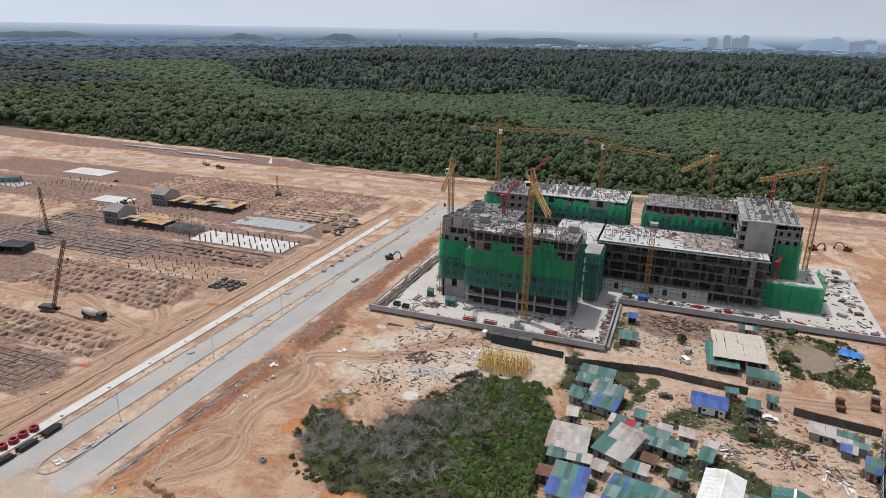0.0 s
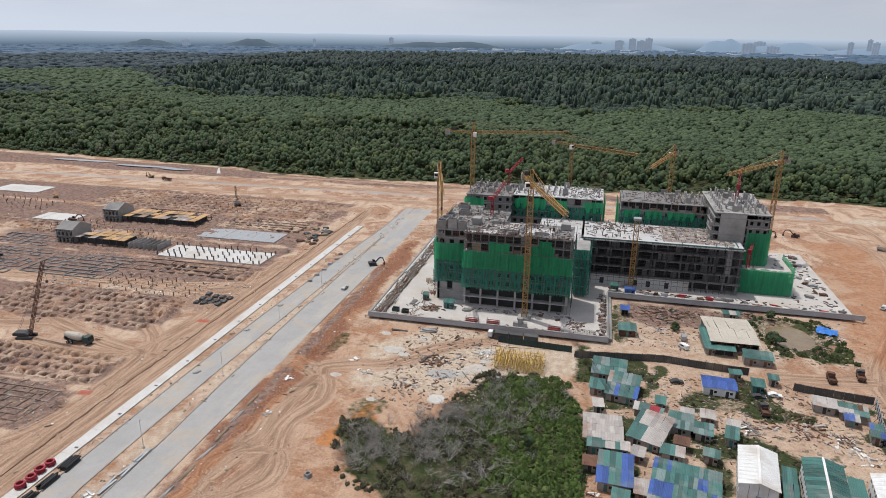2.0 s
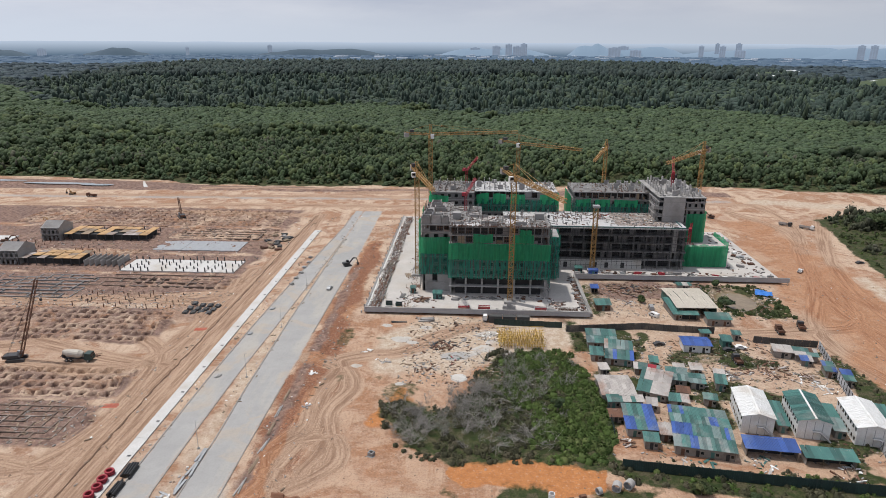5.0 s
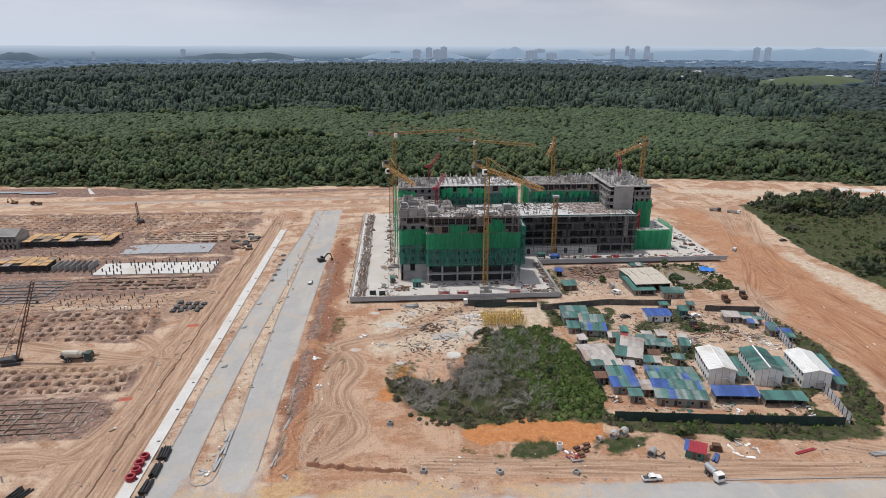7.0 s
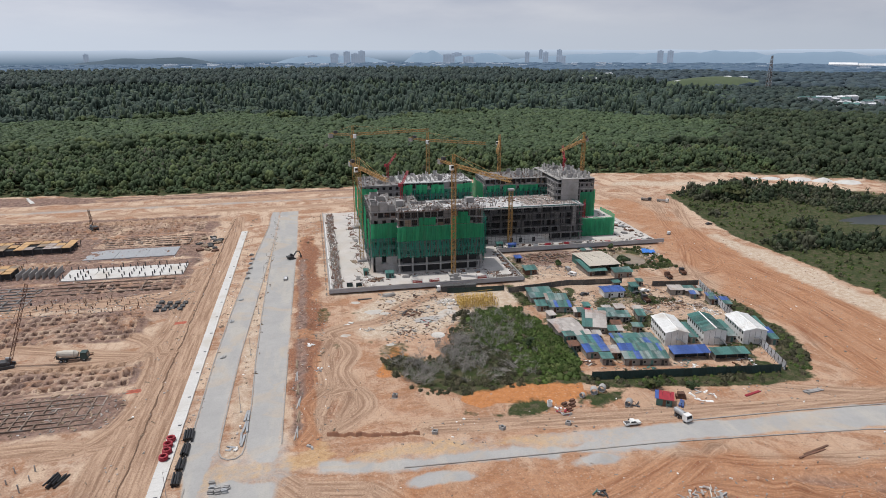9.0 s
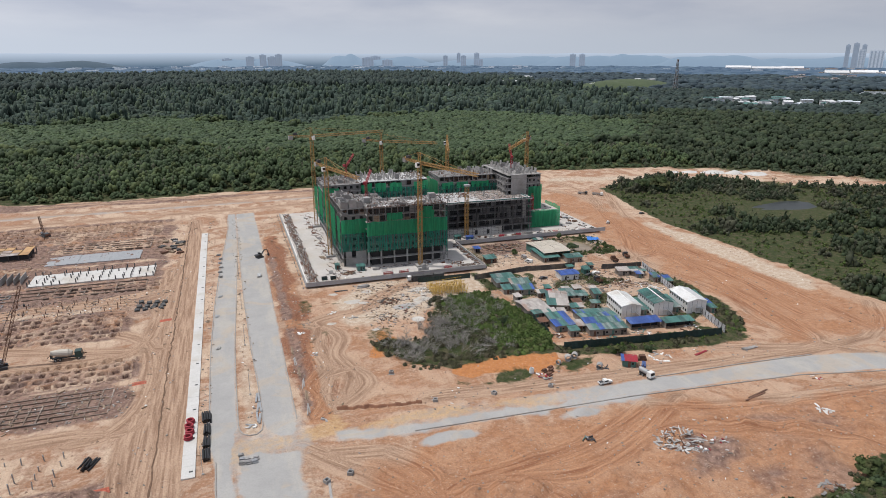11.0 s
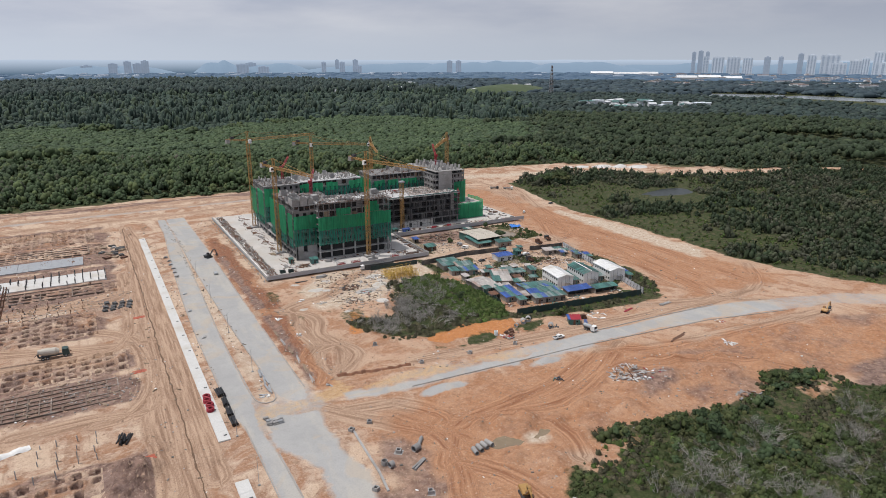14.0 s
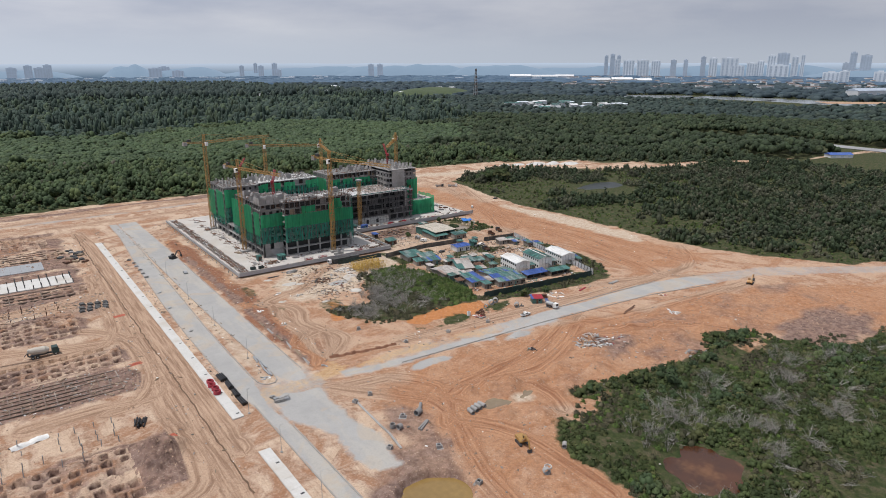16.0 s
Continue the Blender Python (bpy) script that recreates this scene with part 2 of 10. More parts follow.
M_FOREST = leaf_material("forest_leaves", (0.046, 0.070, 0.028), (0.033, 0.052, 0.024), (0.072, 0.092, 0.034))
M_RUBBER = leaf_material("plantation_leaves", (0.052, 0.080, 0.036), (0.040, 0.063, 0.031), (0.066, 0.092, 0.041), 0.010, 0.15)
M_DARKWOOD = leaf_material("tall_forest_leaves", (0.033, 0.053, 0.039), (0.025, 0.042, 0.033), (0.056, 0.078, 0.044), 0.008)
# Far leaves grow bluer with distance: haze is put into their base colours.
M_FARWOOD = leaf_material("hazed_far_leaves", (0.030, 0.046, 0.040), (0.023, 0.037, 0.034), (0.042, 0.058, 0.044), 0.005)
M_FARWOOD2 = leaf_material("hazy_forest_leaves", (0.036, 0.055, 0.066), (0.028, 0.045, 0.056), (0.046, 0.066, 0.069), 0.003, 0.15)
M_FARWOOD3 = leaf_material("hazed_horizon_leaves", (0.042, 0.064, 0.084), (0.035, 0.054, 0.074), (0.050, 0.074, 0.086), 0.002, 0.10)
M_BUSH = leaf_material("shrub_leaves", (0.049, 0.066, 0.022), (0.032, 0.046, 0.016), (0.078, 0.082, 0.032), 0.06)
M_GRASSY = leaf_material("bright_low_growth", (0.074, 0.112, 0.028), (0.050, 0.082, 0.020), (0.095, 0.115, 0.040), 0.08)
M_DULLBUSH = leaf_material("dull_shrub_leaves", (0.070, 0.068, 0.037), (0.048, 0.049, 0.027), (0.105, 0.092, 0.060), 0.06)
M_GREYWOOD = leaf_material("grey_green_leaves", (0.056, 0.062, 0.036), (0.039, 0.046, 0.027), (0.080, 0.078, 0.054), 0.03)
# Eastern woods: the cloud shadow over them is put into this darker green.
M_EASTWOOD = leaf_material("cloud_shaded_leaves", (0.030, 0.045, 0.021), (0.022, 0.034, 0.017), (0.045, 0.057, 0.027), 0.02)


def net_material(name, c1, c2, opac):
    m = material(name, c1, c2, 0.22, 0.8, fine=10)
    n, l = m.node_tree.nodes, m.node_tree.links
    b, out = n["Principled BSDF"], n["Material Output"]
    tl = n.new("ShaderNodeBsdfTranslucent")
    tl.inputs["Color"].default_value = (*c1, 1)
    tr = n.new("ShaderNodeBsdfTransparent")
    m1, m2 = n.new("ShaderNodeMixShader"), n.new("ShaderNodeMixShader")
    m1.inputs["Fac"].default_value = 0.55
    l.new(b.outputs["BSDF"], m1.inputs[1])
    l.new(tl.outputs["BSDF"], m1.inputs[2])
    g = n.new("ShaderNodeNewGeometry")
    mp = n.new("ShaderNodeMapping")
    mp.inputs["Scale"].default_value = (1.6, 1.6, 0.12)
    l.new(g.outputs["Position"], mp.inputs["Vector"])
    t = n.new("ShaderNodeTexNoise")
    t.inputs["Scale"].default_value, t.inputs["Detail"].default_value = 1.0, 4
    l.new(mp.outputs["Vector"], t.inputs["Vector"])
    r = n.new("ShaderNodeMapRange")
    r.inputs["From Min"].default_value, r.inputs["From Max"].default_value = 0.3, 0.7
    r.inputs["To Min"].default_value, r.inputs["To Max"].default_value = opac - 0.2, min(0.97, opac + 0.12)
    l.new(t.outputs["Fac"], r.inputs["Value"])
    l.new(r.outputs["Result"], m2.inputs["Fac"])
    l.new(tr.outputs["BSDF"], m2.inputs[1])
    l.new(m1.outputs["Shader"], m2.inputs[2])
    l.new(m2.outputs["Shader"], out.inputs["Surface"])
    return m


M_NET = net_material("green_safety_net", (0.045, 0.50, 0.23), (0.034, 0.38, 0.18), 0.80)
M_NETBLK = net_material("dark_shade_net", (0.060, 0.066, 0.075), (0.045, 0.050, 0.058), 0.42)
M_NETDK = net_material("teal_safety_net", (0.044, 0.30, 0.22), (0.034, 0.235, 0.18), 0.68)


# ---- ground ----
def ticks(*spans):
    """Coordinates from (end, step) spans that follow a start."""
    out = [spans[0]]
    for end, step in spans[1:]:
        n = max(1, round((end - out[-1]) / step))
        a = out[-1]
        out += [a + (end - a) * (i + 1) / n for i in range(n)]
    return np.array(out)


def hash2(i, j, seed):
    s = np.sin(i * 127.1 + j * 311.7 + seed * 74.7) * 43758.5453
    return s - np.floor(s)


def vnoise(x, y, scale, seed=0, octaves=3):
    """Smooth value noise in [-1, 1]."""
    total, amp, norm = 0.0, 1.0, 0.0
    x, y = np.asarray(x, float) / scale, np.asarray(y, float) / scale
    for o in range(octaves):
        i, j = np.floor(x), np.floor(y)
        u, v = x - i, y - j
        u, v = u * u * (3 - 2 * u), v * v * (3 - 2 * v)
        a, b = hash2(i, j, seed + o), hash2(i + 1, j, seed + o)
        c, d = hash2(i, j + 1, seed + o), hash2(i + 1, j + 1, seed + o)
        total = total + amp * ((a * (1 - u) + b * u) * (1 - v) + (c * (1 - u) + d * u) * v)
        norm += amp
        x, y, amp = x * 2.03, y * 2.03, amp * 0.5
    return total / norm * 2 - 1


def sd_poly(x, y, poly):
    """Signed distance to a polygon, negative inside."""
    d2 = np.full(np.shape(x), 1e12)
    inside = np.zeros(np.shape(x), bool)
    for (ax, ay), (bx, by) in zip(poly, poly[1:] + poly[:1]):
        ex, ey = bx - ax, by - ay
        t = np.clip(((x - ax) * ex + (y - ay) * ey) / (ex * ex + ey * ey), 0, 1)
        d2 = np.minimum(d2, (x - ax - t * ex) ** 2 + (y - ay - t * ey) ** 2)
        cross = ((ay > y) != (by > y)) & (x < (bx - ax) * (y - ay) / ((by - ay) if by != ay else 1e-9) + ax)
        inside ^= cross
    return np.where(inside, -1, 1) * np.sqrt(d2)


def d_line(x, y, line):
    d2 = np.full(np.shape(x), 1e12)
    for (ax, ay), (bx, by) in zip(line, line[1:]):
        ex, ey = bx - ax, by - ay
        t = np.clip(((x - ax) * ex + (y - ay) * ey) / (ex * ex + ey * ey), 0, 1)
        d2 = np.minimum(d2, (x - ax - t * ex) ** 2 + (y - ay - t * ey) ** 2)
    return np.sqrt(d2)


def soft(sd, w):
    return np.clip(0.5 - sd / (2 * w), 0, 1)


# plan of the bare site and of the ground covers, in metres
THICKET = [(61, 86), (64, 74), (69, 64), (76, 62), (82, 59), (86, 62), (98, 62), (107, 61), (120, 60.5), (123, 74), (124, 89), (122, 110), (116, 119), (108, 122), (95, 119), (88, 105), (86, 94), (80, 84), (75, 83), (69, 89)]
SCRUB = [(283, 296), (272, 240), (264, 190), (268, 146), (268, 110), (266, 70), (276, 28), (300, -12), (420, -60), (900, -200), (900, 140), (640, 186), (560, 226), (528, 226), (500, 228), (421, 272), (354, 326), (318, 318)]
NEARSCRUB = [(64, -66), (69, -53), (67, -45), (69, -35), (77, -29), (86, -33), (90, -21), (103, -20), (126, -26), (145, -29), (157, -25), (170, -20), (178, -25), (182, -38), (195, -46), (212, -56), (238, -62), (320, -90), (300, -240), (60, -240), (56, -90)]
VILLAGE_VERGE = [(112, 61), (124, 54), (184, 47), (194, 52), (203, 72), (206, 100), (204, 122), (200, 122), (199, 96), (195, 72), (186, 56), (124, 62)]
ORANGE = [(83, 63), (100, 62), (119, 60), (117, 51), (104, 48), (92, 52), (85, 50), (80, 56)]
FOREST_EDGE = [(-900, 430), (-420, 396), (-220, 386), (-140, 377), (-95, 368), (20, 370), (90, 366), (180, 382), (260, 384), (330, 372), (372, 366), (440, 334), (520, 250), (552, 236), (640, 190), (950, 150), (5000, 150), (5000, 5000), (-5000, 5000), (-5000, 430)]
ROAD_L = [(15.6, 300), (15.4, 262), (10.6, 187), (8.3, 134), (7.4, 96), (7.4, 46), (7.2, 38), (8.8, 30), (9.3, 13), (9.3, -60), (14, -60), (14.2, 7), (13.4, 16), (12.4, 27), (13.6, 37), (14.9, 46), (14.9, 72), (15.2, 98), (16.5, 135), (18.2, 185), (19.6, 240), (20, 300)]
ROAD_R = [(20.6, 300), (19.8, 202), (19.8, 140), (20.4, 93), (21.3, 66), (21.4, 46), (22.5, 41), (25, 37), (29, 36), (30.3, 42), (30.4, 54), (30.6, 83), (31.0, 150), (31.6, 218), (31.4, 300)]
APRON = [(13.6, 28), (20, 31), (25, 30), (29.2, 29.2), (28.6, 10.2), (31.1, -6.2), (28.9, -22), (21, -18), (22, -6.2), (18.9, 9.8), (14.6, 15.4)]
ROAD_STRIP = [(40, 34), (62, 31), (84, 31), (132, 27), (132, 22), (80, 26.5), (53, 27.5), (40, 30)]
ROAD_X = [(41, 32), (82, 29), (126, 26), (184, 21), (222, 12.5), (250, 4), (330, -45), (334, -38), (260, 14), (232, 22), (200, 30), (140, 33), (86, 36.5), (60, 38)]
MEDIAN = [(20, 250), (18.3, 185), (16.6, 135), (15.3, 98), (15.0, 72), (15.0, 46), (15.9, 41.5), (17.3, 39.8), (19.5, 40), (21.1, 42.6), (21.3, 66), (20.4, 93), (19.8, 140), (19.8, 202), (20.2, 250)]
DECK = [(46, 148), (129, 148), (129, 189), (219, 189), (214, 262), (47, 284)]
TRACKS = [
    [(36, 24), (48, 12), (54, 0), (52, -14), (44, -34), (40, -60)],
    [(60, -4), (56, 4), (70, 4), (100, 8), (128, 20)],
    [(52, -12), (62, -28), (62, -60)],
    [(54, 2), (40, 18), (30, 30)],
    [(226, 60), (232, 110), (226, 160), (240, 220), (262, 280), (262, 330)],
    [(240, 40), (244, 100), (240, 160), (252, 220), (286, 300)],
    [(180, 138), (204, 142), (226, 150), (238, 190)],
    [(-2, 10), (-2, 120), (-1, 220), (-4, 290)],
    [(-60, 118), (-30, 108), (-6, 104)],
    [(-200, 305), (-60, 310), (80, 316), (200, 330), (262, 330)],
    [(-200, 330), (-60, 334), (80, 338), (230, 345)],
    [(-200, 112), (-90, 112), (-60, 116)],
    [(70, 44), (110, 40), (160, 36), (230, 34), (262, 60)],
    [(-160, 150), (-60, 156), (-8, 166)],
    [(128, 20), (150, 12), (190, 6), (230, 4)],
    [(-27, 50), (-18, 52), (-11, 66), (-10, 90), (-14, 111), (-23, 121)],
    [(-47, 53), (-30, 54), (-13, 52), (-9, 65)],
    [(-55, 103), (-32, 100), (-17, 106), (-12, 134), (-10, 193)],
    [(-4, 256), (-7, 144), (-8, 65), (-9, 14), (-9, -60)],
    [(-12, 60), (-13, 40), (-12, 10), (-20, -4), (-60, -6)],
    [(51, 21), (58, 12), (59, 1), (50, -12)],
    [(59, 1), (73, 2), (91, -2), (105, 1), (120, 8), (139, 20)],
    [(58, 0), (65, 4), (76, 1), (84, -8), (85, -18), (82, -26)],
    [(36, 24), (51, 21)],
    [(39, 54), (42, 64), (44, 73), (43, 90), (46, 104), (45, 111), (54, 115), (64, 118), (79, 134), (92, 141)],
    [(47, 55), (50, 66), (47, 80), (51, 94), (46, 106), (34, 112)],
    [(36, 44), (40, 52), (38, 62), (46, 70)],
    [(40, 47), (40, 64), (50, 68), (53, 58), (42, 46)],
    [(239, 310), (254, 268), (232, 194), (207, 138), (214, 95), (208, 50), (218, 26), (240, 10)],
    [(227, 154), (219, 75), (209, 36), (174, 45)],
    [(120, 8), (137, 5), (165, -8), (178, -31)],
    [(-94, 330), (-32, 336), (41, 352), (80, 345)],
    [(-98, 356), (3, 358)],
    [(-64, 157), (-45, 156), (-16, 155), (-10, 176)],
    [(-87, 292), (-15, 288)],
]
# fields of footing pits: x0, y0, x1, y1, spacing in x and y, share dug
PITS = [(-88, 83.6, -16, 101, 3.6, 4.3, 0.92), (-96, 119.5, -24, 146, 3.6, 4.3, 0.8), (-60, 4, -26, 29, 3.8, 4.1, 0.85), (-170, 262, -20, 296, 4.4, 4.4, 0.85), (-200, 206, -130, 224, 4.0, 4.2, 0.85), (-124, 206, -74, 218, 4.0, 3.8, 0.85),
        (-60, 168, -14, 182, 4.6, 4.2, 0.8), (-70, 236, -16, 256, 4.8, 4.4, 0.7)]
PILES_OF_EARTH = [(-18, 92, 5, 1.6), (-24, 133, 6, 1.6), (-17, 73, 4, 1.1), (-20.5, 19, 7.5, 4.4), (-16, 22, 5, 2.2), (-24, 13, 5, 2.4), (76, -6, 9, 1.4), (36, -8, 6, 0.8), (44, -30, 7, 0.7), (145, -30, 7, 1.2), (120, -6, 8, 1.2),
                  (40, 70, 5, 1.0), (37, 120, 4, 1.0), (38, 150, 4, 1.0), (96, -16, 8, 1.2), (-12, 178, 4, 1.0), (66, -1, 4, 1.5), (72, -2, 4, 1.6), (80, -4, 4, 1.7), (87, -9, 4, 1.5), (89, -18, 4, 1.5), (100, -6, 6, 1.4), (68, 21, 6, 0.9), (108, 22, 4, 0.8), (-15, 104, 3, 1.2), (-14, 142, 4, 1.1), (-20, 150, 3, 1.0), (-13, 30, 4, 1.0), (30, -24, 6, 1.0), (20, -30, 6, 1.0), (160, -4, 6, 1.3), (176, -9, 6, 1.1), (150, -8, 5, 1.2), (198, -16, 8, 1.2), (214, -8, 7, 1.0), (140, 8, 5, 0.9), (186, 2, 5, 0.8), (232, -20, 8, 1.2), (128, 3, 7, 1.6), (136, -6, 8, 1.8), (147, 2, 5, 1.4), (156, -14, 7, 1.6), (168, -16, 6, 1.5), (182, -18, 8, 1.6), (172, 6, 5, 1.0), (190, -8, 6, 1.3), (206, -2, 6, 1.1), (110, -14, 6, 1.4), (60, 8, 5, 0.9), (84, 10, 6, 0.8), (66, -18, 5, 1.2), (74, -24, 6, 1.4), (46, 14, 4, 0.8)]


# dry and cleared patches in the near scrub
DRY = [(170, -34, 12, 5), (206, -48, 18, 9), (84, -30, 7, 4), (95, -27, 8, 3)]

# broken ground: plots, verges and the heaps round the junction
ROUGH = [[(-160, 118), (-18, 118), (-18, 148), (-160, 148)], [(-160, 82), (-10, 82), (-10, 101), (-160, 101)], [(-160, 150), (-14, 150), (-14, 300), (-160, 300)],
         [(33.5, 44), (42, 44), (44, 240), (32, 240)], [(34, -60), (60, -60), (58, -20), (36, 12), (32, -16)], [(64, -22), (96, -22), (100, -2), (70, 0)],
         [(104, -30), (160, -24), (170, -8), (130, 8), (110, 4)], [(40, 60), (80, 62), (60, 110), (44, 100)], [(-62, 2), (-8, 2), (-8, 30), (-62, 32)], [(110, -26), (240, -46), (256, -4), (190, 8), (130, 18)]]


def ground_height(x, y, fine=False):
    x, y = np.asarray(x, float), np.asarray(y, float)
    h = 0.16 * vnoise(x, y, 9, 3, 3) + 0.25 * vnoise(x, y, 40, 5, 2)
    rough = np.clip(soft(np.minimum.reduce([sd_poly(x, y, q) for q in ROUGH]), 3), 0, 1)
    h = h + rough * (0.42 * vnoise(x, y, 3.2, 17, 4) + 0.12)
    flat = np.minimum.reduce([sd_poly(x, y, p) for p in (DECK, ROAD_L, ROAD_R, ROAD_X, MEDIAN, APRON)])
    h = h * np.clip(flat / 5, 0.08, 1)
    h = np.where(np.abs(x - 3) < 4, 0.1 * h, h)
    for a, b, r, z in PILES_OF_EARTH:
        q = np.clip(1 - ((x - a) ** 2 + (y - b) ** 2) / (r * r), 0, 1)
        h = h + z * q * q * (1 + 0.7 * vnoise(x, y, 2.2, 11, 3))
    for k, (x0, y0, x1, y1, sx, sy, share) in enumerate(PITS):
        i, j = np.floor((x - x0) / sx), np.floor((y - y0) / sy)
        u, v = (x - x0) / sx - i - 0.5, (y - y0) / sy - j - 0.5
        u = u + 0.14 * (hash2(i, j, 21) - 0.5) + 0.05 * vnoise(x, y, 1.3, 71, 2)
        v = v + 0.16 * (hash2(i, j, 22) - 0.5) + 0.05 * vnoise(x, y, 1.3, 72, 2)
        w = 0.29 + 0.10 * (hash2(i, j, 5) - 0.5)
        r = np.maximum(np.abs(u) * (0.8 + 0.4 * hash2(i, j, 7)), np.abs(v) * (0.8 + 0.5 * hash2(i, j, 6)))
        m = np.clip((w - r) * (26 if fine else 8) + 0.5, 0, 1) * (hash2(i, j, 9) < share) * (0.6 + 0.5 * hash2(i, j, 12))
        heap = np.clip(1 - np.hypot((u - 0.36) * sx / 1.5, v * sy / 1.6), 0, 1) * hash2(i, j, 2) + 0.8 * np.clip(1 - np.hypot(u * sx / 1.6, (v - 0.4) * sy / 1.3), 0, 1) * hash2(i, j, 3)
        heap = heap * (1 + 0.5 * vnoise(x, y, 0.9, 73, 2)) + 0.22 * vnoise(x, y, 1.1, 74, 2)
        inside = (x > x0) & (x < x1) & (y > y0) & (y < y1)
        h = h + np.where(inside, -2.2 * m + 0.8 * heap * (1 - m), 0)
        if not fine:
            h = np.where((x > x0 + 1.6) & (x < x1 - 1.6) & (y > y0 + 1.6) & (y < y1 - 1.6), -2.4, h)
    # pits filled with water
    for a, b, rx, ry, z, edge in ((29.5, -35, 8.5, 7.5, 2.6, 3.5), (89, -67, 14, 11, 1.5, 1), (190, 171, 7.5, 10, 1.0, 2), (366, 208, 24, 16, 0.8, 1), (73, -11, 11, 3.6, 0.5, 1)):
        q = ((x - a) / rx) ** 2 + ((y - b) / ry) ** 2 + (0.55 if a == 89 else 0.25) * vnoise(x, y, 5, 21, 3)
        h = h - z * np.clip((1.3 - q) * edge, 0, 1)
    # bank of dark earth beside the forest
    h = h + 1.4 * np.exp(-((y - (352 + 0.00012 * (x - 60) ** 2)) / 4.5) ** 2) * (x < 255) * (x > -600) * (0.6 + 0.4 * vnoise(x, y, 12, 8, 2))
    # windrows of red earth along the carriageway
    h = h + 0.8 * np.exp(-((x - 36.5 - 1.2 * vnoise(x, y, 14, 44, 2)) / 1.6) ** 2) * (y > 42) * (y < 235) * (0.5 + 0.5 * vnoise(x, y, 6, 45, 2))
    # hole at the end of the culvert
    h = h - 1.3 * np.exp(-((x - 1.5) / 4) ** 2 - ((y - 17.5) / 2.6) ** 2)
    return h


def gh(x, y):
    """Height of the ground under one place."""
    if any(p[0] - 1 < x < p[2] + 1 and p[1] - 1 < y < p[3] + 1 for p in PITS):
        return float(ground_height(np.array([x]), np.array([y]), True)[0])
    i, j = int(np.clip(np.searchsorted(gx, x) - 1, 0, nx - 2)), int(np.clip(np.searchsorted(gy, y) - 1, 0, ny - 2))
    u, v = (x - gx[i]) / (gx[i + 1] - gx[i]), (y - gy[j]) / (gy[j + 1] - gy[j])
    return float((GZ[i, j] * (1 - u) + GZ[i + 1, j] * u) * (1 - v) + (GZ[i, j + 1] * (1 - u) + GZ[i + 1, j + 1] * u) * v)


gx = np.concatenate([-np.geomspace(4900, 175, 34), ticks(-160, (-75, 1.6), (42, 0.8), (215, 1.2), (330, 2.6)), np.geomspace(345, 4900, 32)])
gy = np.concatenate([-np.geomspace(4900, 135, 14), ticks(-120, (-62, 1.6), (186, 0.8), (300, 1.3), (390, 2.2)), np.geomspace(400, 4900, 36)])
GX, GY = np.meshgrid(gx, gy, indexing="ij")
near = (GX > -700) & (GX < 900) & (GY > -300) & (GY < 700)
GZ = np.where(near, ground_height(GX, GY), 0.0)
nx, ny = GX.shape
idx = np.arange(nx * ny).reshape(nx, ny)
quads = np.stack([idx[:-1, :-1], idx[1:, :-1], idx[1:, 1:], idx[:-1, 1:]], -1).reshape(-1, 4)


def rounded(line, n=4):
    """The line with its corners rounded into a curve."""
    p = [line[0]] + line + [line[-1]]
    out = []
    for a, b, c, d in zip(p, p[1:], p[2:], p[3:]):
        for q in range(n):
            t = q / n
            out.append(tuple(0.5 * (2 * b[i] + (c[i] - a[i]) * t + (2 * a[i] - 5 * b[i] + 4 * c[i] - d[i]) * t * t + (3 * b[i] - a[i] - 3 * c[i] + d[i]) * t ** 3) for i in (0, 1)))
    return out + [line[-1]]


def nearest_track(X, Y):
    """Distance to the nearest wheel track, its signed side distance and the way along it."""
    best = np.full(np.shape(X), 1e9)
    side, along = np.zeros_like(best), np.zeros_like(best)
    for k, line in enumerate(TRACKS):
        line = rounded(line)
        xs, ys = [p[0] for p in line], [p[1] for p in line]
        w = np.nonzero((X > min(xs) - 24) & (X < max(xs) + 24) & (Y > min(ys) - 24) & (Y < max(ys) + 24))
        x, y = X[w], Y[w]
        bb, ss, aa = best[w], side[w], along[w]
        run = 40.0 * k
        for (ax, ay), (bx, by) in zip(line, line[1:]):
            ex, ey = bx - ax, by - ay
            L = math.hypot(ex, ey)
            t = np.clip(((x - ax) * ex + (y - ay) * ey) / (L * L), 0, 1)
            d = np.hypot(x - ax - t * ex, y - ay - t * ey)
            s = d * np.sign((x - ax) * ey - (y - ay) * ex)
            m = d < bb
            bb, ss, aa = np.where(m, d, bb), np.where(m, s + 7.3 * k, ss), np.where(m, run + t * L, aa)
            run += L
        best[w], side[w], along[w] = bb, ss, aa
    return best, side, along


